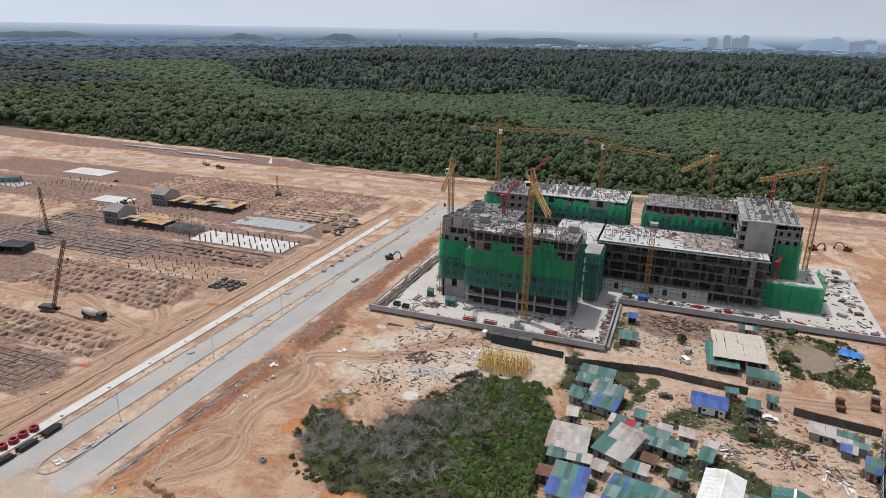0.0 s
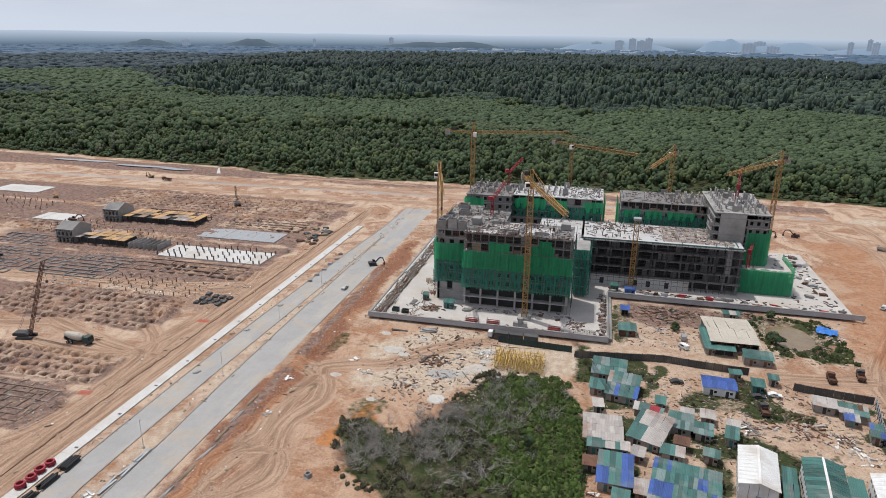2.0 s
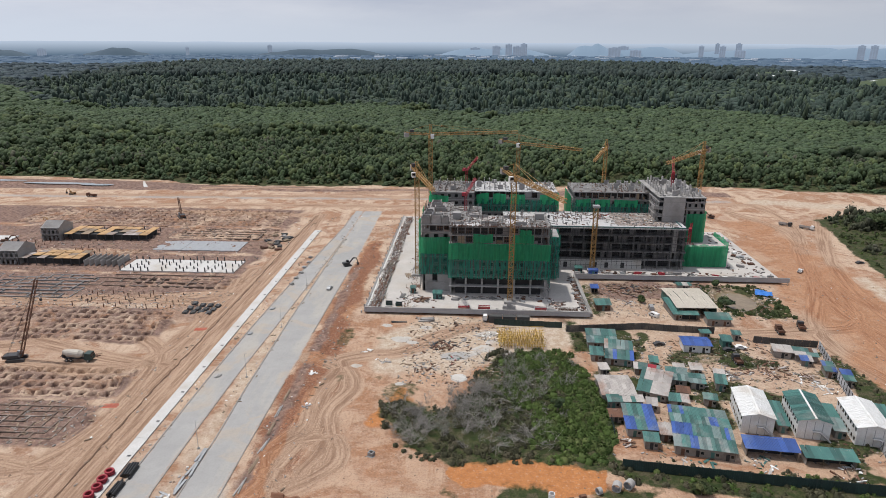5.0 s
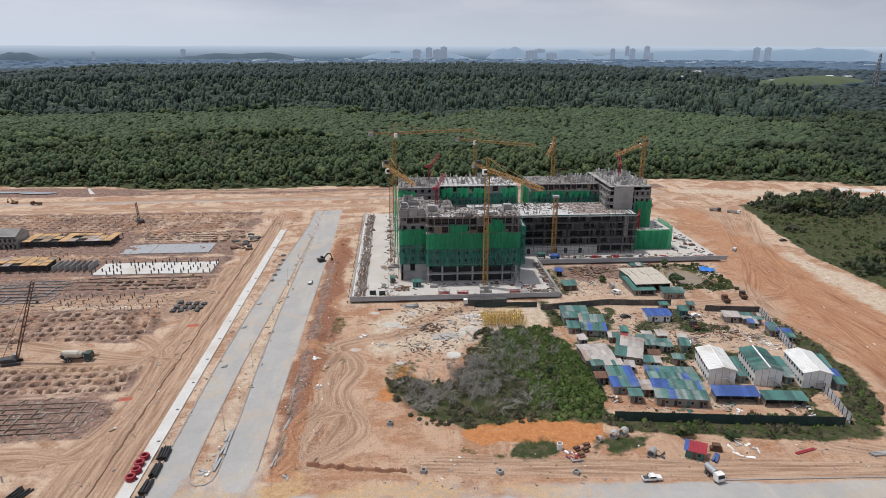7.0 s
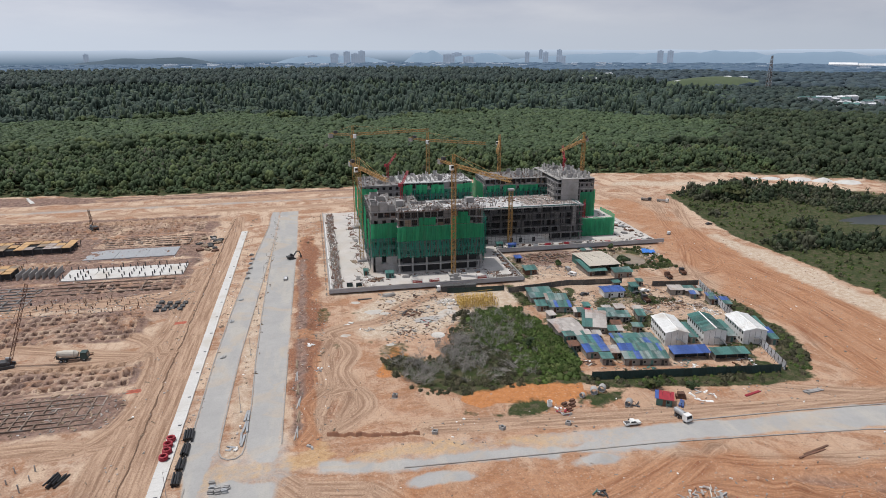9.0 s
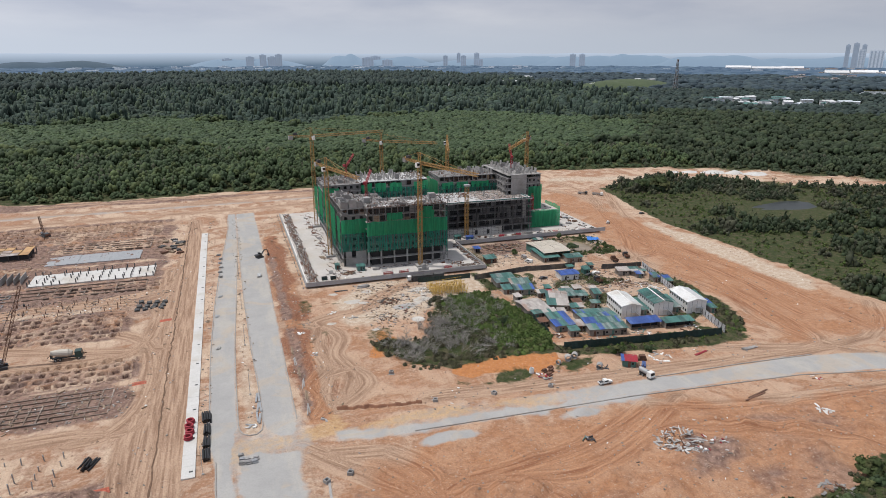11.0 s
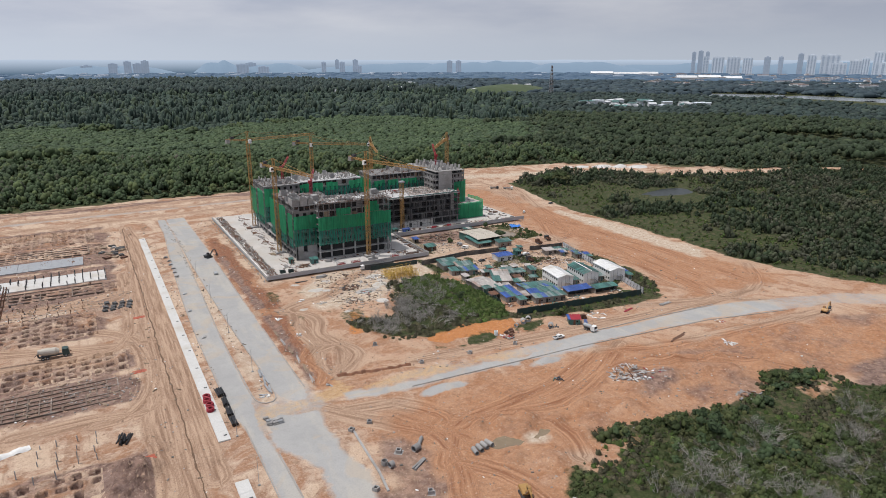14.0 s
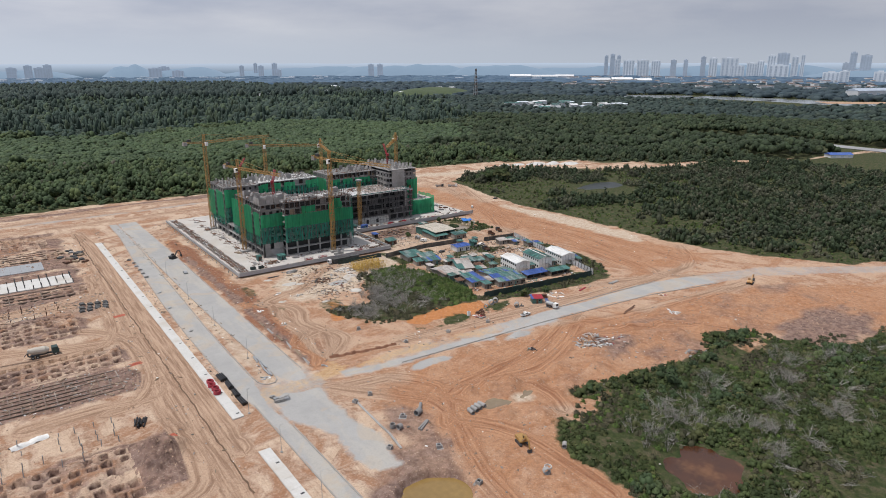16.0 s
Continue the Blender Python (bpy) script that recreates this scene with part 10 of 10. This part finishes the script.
def small_tree(x, y, h, r, mat, label, seed, dead=False):
    rng = np.random.default_rng(seed)
    c = thing("tree", (x, y, gh(x, y) - 0.1), label, "tree", "single trees")
    mb = MB()
    mb.tube((0, 0, 0), (rng.uniform(-0.2, 0.2), rng.uniform(-0.2, 0.2), h * 0.75), 0.04 * h, 7, 0.012 * h)
    tips = []
    for k in range(7):
        a, z = rng.uniform(0, 6.28), h * rng.uniform(0.3, 0.65)
        q = (math.cos(a) * r * rng.uniform(0.5, 0.9), math.sin(a) * r * rng.uniform(0.5, 0.9), z + h * rng.uniform(0.12, 0.3))
        mb.tube((0, 0, z), q, 0.014 * h, 5, 0.004 * h)
        tips.append(q)
    part("trunk", mb, M_TRUNK if not dead else M_BRANCH, c)
    tips.append((0, 0, h * 0.82))
    n = 14
    pos = np.array([tips[i % len(tips)] for i in range(n)]) + rng.uniform(-0.35, 0.35, (n, 3)) * r
    crown = new("crown", leafy("crown", scatter(P_BUSH, pos[:, 0], pos[:, 1], pos[:, 2] - 0.2 * r, rng.uniform(0.3, 0.55, n) * r, rng.uniform(0.3, 0.5, n) * r, rng), mat))
    crown.parent = c
    return c


k = 0
for x, y, h, r in ((318, 276, 12, 6.5), (309, 280, 9, 4.5), (300, 282, 7, 4), (160, -24, 3.2, 2.6), (167, -30, 3.4, 2.8), (110, 84, 5.5, 1.6), (152, 166, 3, 1.6), (184, 164, 4.5, 2.4), (187, 183, 3.5, 2.0), (138, 51, 3.2, 1.8), (150, 49.5, 2.4, 1.4), (97, -24, 3.0, 2.0), (113, -30, 4.4, 3.2), (120, -34, 5.0, 3.4)):
    small_tree(x, y, h, r, M_FOREST if k % 3 else M_BUSH, "small leafy tree with a ragged crown", 40 + k)
    k += 1

mb = MB((-144, 362, 0))
mb.hexa([(-141, 353, -0.3), (-138.4, 354, -0.3), (-147.6, 368, -0.3), (-148.6, 367.5, -0.3), (-141, 353, gh(-141, 353) + 0.2), (-138.4, 354, gh(-138.4, 354) + 0.2), (-147.6, 368, gh(-147.6, 368) + 1.4), (-148.6, 367.5, gh(-148.6, 367.5) + 1.4)])
solo("culvert_apron", mb, M_WHITE, "white concrete apron running down to the ditch", "apron", kind="structure", loc=(-144, 362, 0))
for x, y, w in ((-205, 360, 26), (-262, 366, 30), (-176, 357, 12)):
    pool("puddle", x, y, w, 2.6, gh(x, y) + 0.35, M_RIVER, "long pale puddle on the dark bank")

# white spoil mounds along the far road
for x, y, r, h in ((392, 334, 9, 1.6), (410, 326, 12, 2.2), (424, 317, 9, 3.2), (438, 308, 12, 2.4), (378, 338, 7, 1.4)):
    mb = MB()
    a = np.linspace(0, 2 * math.pi, 25)[:, None] + 0 * np.zeros((1, 7))
    t = np.linspace(1, 0, 7)[None, :] + 0 * a
    mb.sheet(r * t * np.cos(a) * (1 + 0.12 * np.sin(3 * a)), r * 0.7 * t * np.sin(a), h * (1 - t) ** 0.8 * (1 + 0.2 * np.sin(5 * a) * t))
    solo("spoil_mound", mb, M_WHITE, "pale mound of crushed stone beside the far road", "mound", "spoil mounds", loc=(x, y, gh(x, y) - 0.3), smooth=True)

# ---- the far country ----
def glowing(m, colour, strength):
    """Haze before very distant things, put into their materials as emission."""
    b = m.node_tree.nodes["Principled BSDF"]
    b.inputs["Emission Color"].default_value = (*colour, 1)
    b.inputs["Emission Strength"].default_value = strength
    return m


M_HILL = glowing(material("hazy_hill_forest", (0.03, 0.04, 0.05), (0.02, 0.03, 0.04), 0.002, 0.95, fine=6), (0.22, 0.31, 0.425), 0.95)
M_NEARHILL = glowing(material("hazed_dark_hill", (0.03, 0.045, 0.05), (0.02, 0.03, 0.04), 0.002, 0.95, fine=6), (0.05, 0.085, 0.13), 0.8)
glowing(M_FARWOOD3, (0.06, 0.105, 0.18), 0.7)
# Towers: the haze is put into both base colour and glow.
M_CITY1 = glowing(material("hazed_pale_building", (0.50, 0.52, 0.55), (0.42, 0.45, 0.49), 0.01, 0.8, fine=4, rand=0.12), (0.34, 0.39, 0.46), 0.42)
M_CITY2 = glowing(material("hazed_grey_building", (0.30, 0.34, 0.40), (0.25, 0.29, 0.35), 0.01, 0.8, fine=4, rand=0.15), (0.26, 0.31, 0.38), 0.45)
M_CITY3 = glowing(material("hazed_blue_building", (0.22, 0.25, 0.30), (0.18, 0.21, 0.26), 0.01, 0.8, fine=4, rand=0.15), (0.27, 0.33, 0.42), 0.62)
M_CITYWIN = glowing(material("hazed_window_band", (0.24, 0.28, 0.34), (0.20, 0.24, 0.30), 0.01, 0.5), (0.27, 0.32, 0.39), 0.45)
M_FARWHITE = material("far_white_roof", (0.66, 0.67, 0.68), (0.52, 0.53, 0.54), 0.02, 0.7, fine=6, rand=0.15)
M_FARROOF = material("far_tile_roof", (0.34, 0.26, 0.23), (0.26, 0.21, 0.19), 0.02, 0.8, fine=6, rand=0.2)
M_FARGREEN = material("far_grass_hill", (0.066, 0.092, 0.040), (0.048, 0.070, 0.032), 0.01, 0.95, fine=8)
M_FARBARE = material("far_bare_earth", (0.42, 0.27, 0.17), (0.36, 0.23, 0.15), 0.01, 0.95, fine=8)
M_HIGHWAY = material("far_asphalt", (0.30, 0.30, 0.31), (0.25, 0.25, 0.26), 0.02, 0.9)


def far(px, py, az_deg, d):
    return px + d * math.sin(radians(az_deg)), py + d * math.cos(radians(az_deg))


def hill(az, d, length, height, turn, seed, label):
    """A long low wooded ridge."""
    x, y = far(40, -80, az, d)
    u = np.linspace(-1, 1, 60)[:, None] + 0 * np.zeros((1, 12))
    v = np.linspace(-1, 1, 12)[None, :] + 0 * u
    prof = np.clip(1 - u * u, 0, 1) ** 1.1 * (0.80 + 0.26 * vnoise(u, 0 * u, 0.5, seed, 3))
    z = height * prof * np.clip(1 - v * v, 0, 1) ** 0.7 + 4 * vnoise(u, v, 0.12, seed + 3, 2) * prof
    mb = MB()
    mb.sheet(u * length / 2, v * 130, z - 2)
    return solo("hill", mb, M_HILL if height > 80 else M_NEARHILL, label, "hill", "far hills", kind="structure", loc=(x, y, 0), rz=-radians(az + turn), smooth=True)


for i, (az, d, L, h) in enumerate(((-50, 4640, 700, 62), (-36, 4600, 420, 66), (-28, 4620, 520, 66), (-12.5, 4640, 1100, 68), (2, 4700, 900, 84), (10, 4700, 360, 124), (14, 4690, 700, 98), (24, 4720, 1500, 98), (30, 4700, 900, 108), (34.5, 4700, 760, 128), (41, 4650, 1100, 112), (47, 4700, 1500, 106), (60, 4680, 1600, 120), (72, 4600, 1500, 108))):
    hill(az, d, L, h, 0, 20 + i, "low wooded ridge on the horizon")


def tower_far(az, d, w, h, dep=18, mat=None, label="distant pale apartment tower", bays=5, floors=0):
    x, y = far(40, -80, az, d)
    c = thing("far_tower", (x, y, 0), label, "building", "distant towers", rz=-radians(az))
    mb = MB()
    mb.box(-w / 2, 0, 0, w / 2, dep, h)
    body = part("wall", mb, mat or M_CITY1, c)
    p = w / bays
    for i in range(bays):
        mb = MB()
        mb.box(-w / 2 + p * (i + 0.28), -0.6, 4, -w / 2 + p * (i + 0.72), 0.0, h - 4)
        part("window_strip", mb, M_CITYWIN, body)
    n = floors or max(3, int(h / 9))
    mb = MB()
    for k in range(1, n):
        mb.box(-w / 2 - 0.4, -1.0, h * k / n, w / 2 + 0.4, 0.0, h * k / n + 1.2)
    tagged(part("floor_band", mb, mat or M_CITY1, body), kind="stuff")
    mb = MB()
    mb.box(-w * 0.2, dep * 0.3, h, w * 0.2, dep * 0.7, h + 5)
    part("roof_plant", mb, mat or M_CITY2, c)
    return c


def low_far(x, y, w, d, h, rz, roof, label, wall=None):
    c = thing("far_building", (x, y, 0), label, "building", "distant low buildings", rz=rz)
    mb = MB()
    mb.box(-w / 2, -d / 2, 0, w / 2, d / 2, h)
    part("wall", mb, wall or M_FARWHITE, c)
    mb = MB()
    mb.hexa([(-w / 2 - 0.6, -d / 2 - 0.6, h), (w / 2 + 0.6, -d / 2 - 0.6, h), (w / 2 + 0.6, d / 2 + 0.6, h), (-w / 2 - 0.6, d / 2 + 0.6, h), (-w / 2 - 0.6, -0.3, h + d * 0.16), (w / 2 + 0.6, -0.3, h + d * 0.16), (w / 2 + 0.6, 0.3, h + d * 0.16), (-w / 2 - 0.6, 0.3, h + d * 0.16)])
    part("roof", mb, roof, c)
    n = max(2, min(4, int(w / 8)))
    for i in range(n):
        mb = MB()
        a = -w / 2 + w * (i + 0.3) / n
        mb.box(a, -d / 2 - 0.15, h * 0.3, a + w / n * 0.4, -d / 2, h * 0.7)
        part("window", mb, M_CITYWIN, c)
    return c


# plain that closes the horizon behind everything; its haze is a glow that pales upwards
az_ = np.radians(np.linspace(-75, 95, 260))[:, None] + 0 * np.zeros((1, 4))
lev = np.array([0.0, 0.5, 0.85, 1.0])[None, :] + 0 * az_
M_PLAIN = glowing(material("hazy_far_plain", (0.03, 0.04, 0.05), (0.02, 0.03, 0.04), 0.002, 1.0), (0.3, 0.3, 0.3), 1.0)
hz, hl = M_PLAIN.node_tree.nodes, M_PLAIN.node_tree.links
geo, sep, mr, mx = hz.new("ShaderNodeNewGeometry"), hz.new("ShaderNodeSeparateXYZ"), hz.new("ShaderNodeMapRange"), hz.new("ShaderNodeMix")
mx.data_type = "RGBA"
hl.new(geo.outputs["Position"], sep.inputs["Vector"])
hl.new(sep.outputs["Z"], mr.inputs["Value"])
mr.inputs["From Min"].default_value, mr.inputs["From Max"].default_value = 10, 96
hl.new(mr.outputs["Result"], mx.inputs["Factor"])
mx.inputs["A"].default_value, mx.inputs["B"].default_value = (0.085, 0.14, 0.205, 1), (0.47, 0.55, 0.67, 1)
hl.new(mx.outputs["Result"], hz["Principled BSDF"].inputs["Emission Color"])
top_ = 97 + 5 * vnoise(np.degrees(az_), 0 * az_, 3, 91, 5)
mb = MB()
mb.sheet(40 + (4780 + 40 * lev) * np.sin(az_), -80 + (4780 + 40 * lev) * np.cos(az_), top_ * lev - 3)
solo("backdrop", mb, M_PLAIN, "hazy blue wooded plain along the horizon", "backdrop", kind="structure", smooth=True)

# towers on the skyline: x, y, width, height
PALE_TOWERS = [(216, 4500, 72, 100), (300, 4495, 62, 118), (400, 4486, 64, 122), (357, 4470, 86, 100), (983, 4392, 112, 92), (1492, 4246, 43, 110), (1608, 4204, 51, 110), (2271, 3889, 54, 122), (2324, 3858, 54, 122),
               (3544, 2812, 37, 118), (3590, 2755, 80, 112), (3646, 2684, 86, 112), (3695, 2619, 64, 108), (3892, 2329, 54, 124), (3943, 2246, 113, 124), (3962, 2200, 86, 78)]
PALE_TOWERS_EAST = [(4002, 2130, 65, 92), (4032, 2090, 45, 106), (4060, 2039, 51, 139), (4070, 1995, 126, 80), (4119, 1924, 43, 130), (4138, 1887, 24, 142), (3146, 1273, 75, 54), (3193, 1236, 44, 59), (3316, 1138, 56, 56),
                    (73, 4561, 93, 84), (221, 4558, 78, 96), (1112, 4361, 102, 72), (1702, 4166, 89, 78)]
DARK_TOWERS = [(3497, 2869, 26, 142), (3523, 2838, 33, 150), (3549, 2807, 26, 142), (3759, 2530, 40, 112), (3802, 2468, 30, 114), (3860, 2380, 34, 132), (4089, 1983, 75, 150), (4245, 1649, 40, 152), (4231, 1680, 35, 92), (4269, 1588, 62, 136),
               (4259, 1615, 113, 54), (-1770, 4183, 31, 80), (-1290, 4370, 44, 100), (1052, 4455, 99, 104), (1606, 4298, 36, 132), (1724, 4255, 50, 132), (-2483, 3800, 69, 66)]
for rows, mt, lb in ((PALE_TOWERS, M_CITY1, "distant pale apartment tower in haze"), (PALE_TOWERS_EAST, M_CITY1, "distant pale apartment tower in haze"), (DARK_TOWERS, M_CITY2, "distant blue-grey tower in haze")):
    for x, y, w, h in rows:
        az, d = math.degrees(math.atan2(x - 40, y + 80)), math.hypot(x - 40, y + 80)
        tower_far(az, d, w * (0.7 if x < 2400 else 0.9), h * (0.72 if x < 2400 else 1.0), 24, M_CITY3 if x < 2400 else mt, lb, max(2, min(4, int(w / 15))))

rng_f = random.Random(5)
# long white factories and a row of terraced houses
for x, y, w, d, h, rz, rf, lb in ((2780, 2930, 130, 60, 20, 0.7, M_FARWHITE, "long pale factory hall far off"), (2900, 2840, 160, 60, 16, 0.7, M_FARWHITE, "long white factory hall far off"), (2995, 2765, 110, 60, 18, 0.7, M_FARWHITE, "long white factory hall far off"),
                                  (2540, 2085, 90, 60, 16, 0.7, M_FARWHITE, "white saw-roofed factory hall far off"), (2620, 2020, 100, 60, 18, 0.7, M_FARWHITE, "white saw-roofed factory hall far off"), (2700, 1955, 80, 60, 14, 0.7, M_FARWHITE, "white saw-roofed factory hall far off"),
                                  (2000, 660, 120, 40, 22, 0.3, M_CITY2, "long grey block behind the river"), (700, 168, 24, 12, 3.4, 0.6, M_BLUE, "blue-roofed shed beside the highway"), (1075, 2105, 60, 30, 10, 0.2, M_FARWHITE, "white building in the forest")):
    low_far(x, y, w, d, h, -rz, rf, lb)
for k in range(16):
    x, y = 2430 + 18 * k, 1392 - 14 * k
    low_far(x, y, 18, 16, 9, -0.66, M_FARWHITE, "white terraced house far off")
for k in range(26):
    t = rng_f.random()
    x, y = 900 + 190 * t + rng_f.uniform(-40, 40), 870 - 60 * t + rng_f.uniform(-70, 90)
    low_far(x, y, rng_f.uniform(10, 26), rng_f.uniform(8, 14), rng_f.uniform(4, 9) + 7, rng_f.uniform(-0.8, 0.8), rng_f.choice((M_FARWHITE, M_FARWHITE, M_CITY1, M_TEAL)), "white village building among trees")
for x, y in ((818, 1756), (840, 1740), (870, 1722), (1080, 2100), (1300, 1735), (1340, 1715), (640, 1650), (1000, 1500)):
    low_far(x, y, 26, 14, 16, 0.3, M_FARWHITE, "white building among distant trees")


def town(name, n, b0, b1, d0, d1, mat, roof, label):
    """Low far-off houses, too many and small to tell apart."""
    mb, mr = MB(), MB()
    for k in range(n):
        a, d = radians(rng_f.uniform(b0, b1)), rng_f.uniform(d0, d1)
        x, y = 40 + d * math.sin(a), -80 + d * math.cos(a)
        w, dp, h, rz = rng_f.uniform(20, 64), rng_f.uniform(16, 30), rng_f.uniform(11, 18), rng_f.uniform(-0.8, 0.8)
        mb.obox((x, y, h / 2), (w, dp, h), rz)
        mr.obox((x, y, h + 1.2), (w + 3, dp * 0.55, 2.4), rz)
    for m, mt, nm in ((mb, mat, name), (mr, roof, name)):
        tagged(new(nm, m.mesh(nm, mt)), label, "town", kind="stuff")


town("distant_town", 110, 46, 70, 2450, 4300, M_FARWHITE, M_FARROOF, "low distant houses with tile roofs")
town("distant_town", 60, -12, 50, 3700, 4600, M_CITY2, M_CITY1, "low distant buildings on the horizon")


def strip(name, pts, w, z, mat, label):
    mb = MB()
    for (ax, ay), (bx, by) in zip(pts, pts[1:]):
        mb.bar((ax, ay, z), (bx, by, z), w, 0.5)
    return solo(name, mb, mat, label, name, kind="structure")


strip("river", RIVER, 150, 0.3, M_RIVER, "wide pale river beyond the forest")
strip("highway", HIGHWAY, 24, 0.6, M_HIGHWAY, "grey highway through the trees")
strip("bare_bank", [(1690, 640), (1800, 520), (1850, 300)], 90, 0.6, M_FARBARE, "bare orange river bank")
strip("bare_bank", [(582, 214), (612, 194)], 12, 0.5, M_FARBARE, "bare earth clearing among trees")
for x, y, rx, ry, h, lb in ((1130, 1530, 210, 100, 24, "grassy clearing on a low hill"), (880, 1790, 110, 60, 22, "grassy clearing on a low hill"), (1020, 1450, 120, 60, 22, "grassy clearing on a low hill")):
    mb = MB()
    a = np.linspace(0, 2 * math.pi, 33)[:, None] + 0 * np.zeros((1, 9))
    t = np.linspace(1, 0, 9)[None, :] + 0 * a
    mb.sheet(rx * t * np.cos(a) * (1 + 0.1 * np.sin(3 * a)), ry * t * np.sin(a) * (1 + 0.1 * np.cos(4 * a)), h * (1 - t * t) + 2)
    solo("clearing", mb, M_FARGREEN, lb, "clearing", "far clearings", kind="structure", loc=(x, y, 0), rz=0.2, smooth=True)
c = thing("lattice_pylon", (1126, 1315, 0), "tall red and white lattice mast in the forest", "pylon")
mb = MB()
for sx in (-1, 1):
    for sy in (-1, 1):
        mb.bar((sx * 5, sy * 5, 0), (sx * 1.2, sy * 1.2, 82), 0.9)
part("legs", mb, M_STEEL, c)
mb = MB()
for k in range(9):
    z0, z1 = 82 * k / 9, 82 * (k + 1) / 9
    r0, r1 = 5 - 3.8 * k / 9, 5 - 3.8 * (k + 1) / 9
    for sy in (-1, 1):
        mb.bar((-r0, sy * r0, z0), (r1, sy * r1, z1), 0.6)
        mb.bar((r0, sy * r0, z0), (-r1, sy * r1, z1), 0.6)
part("bracing", mb, M_RUST, c)
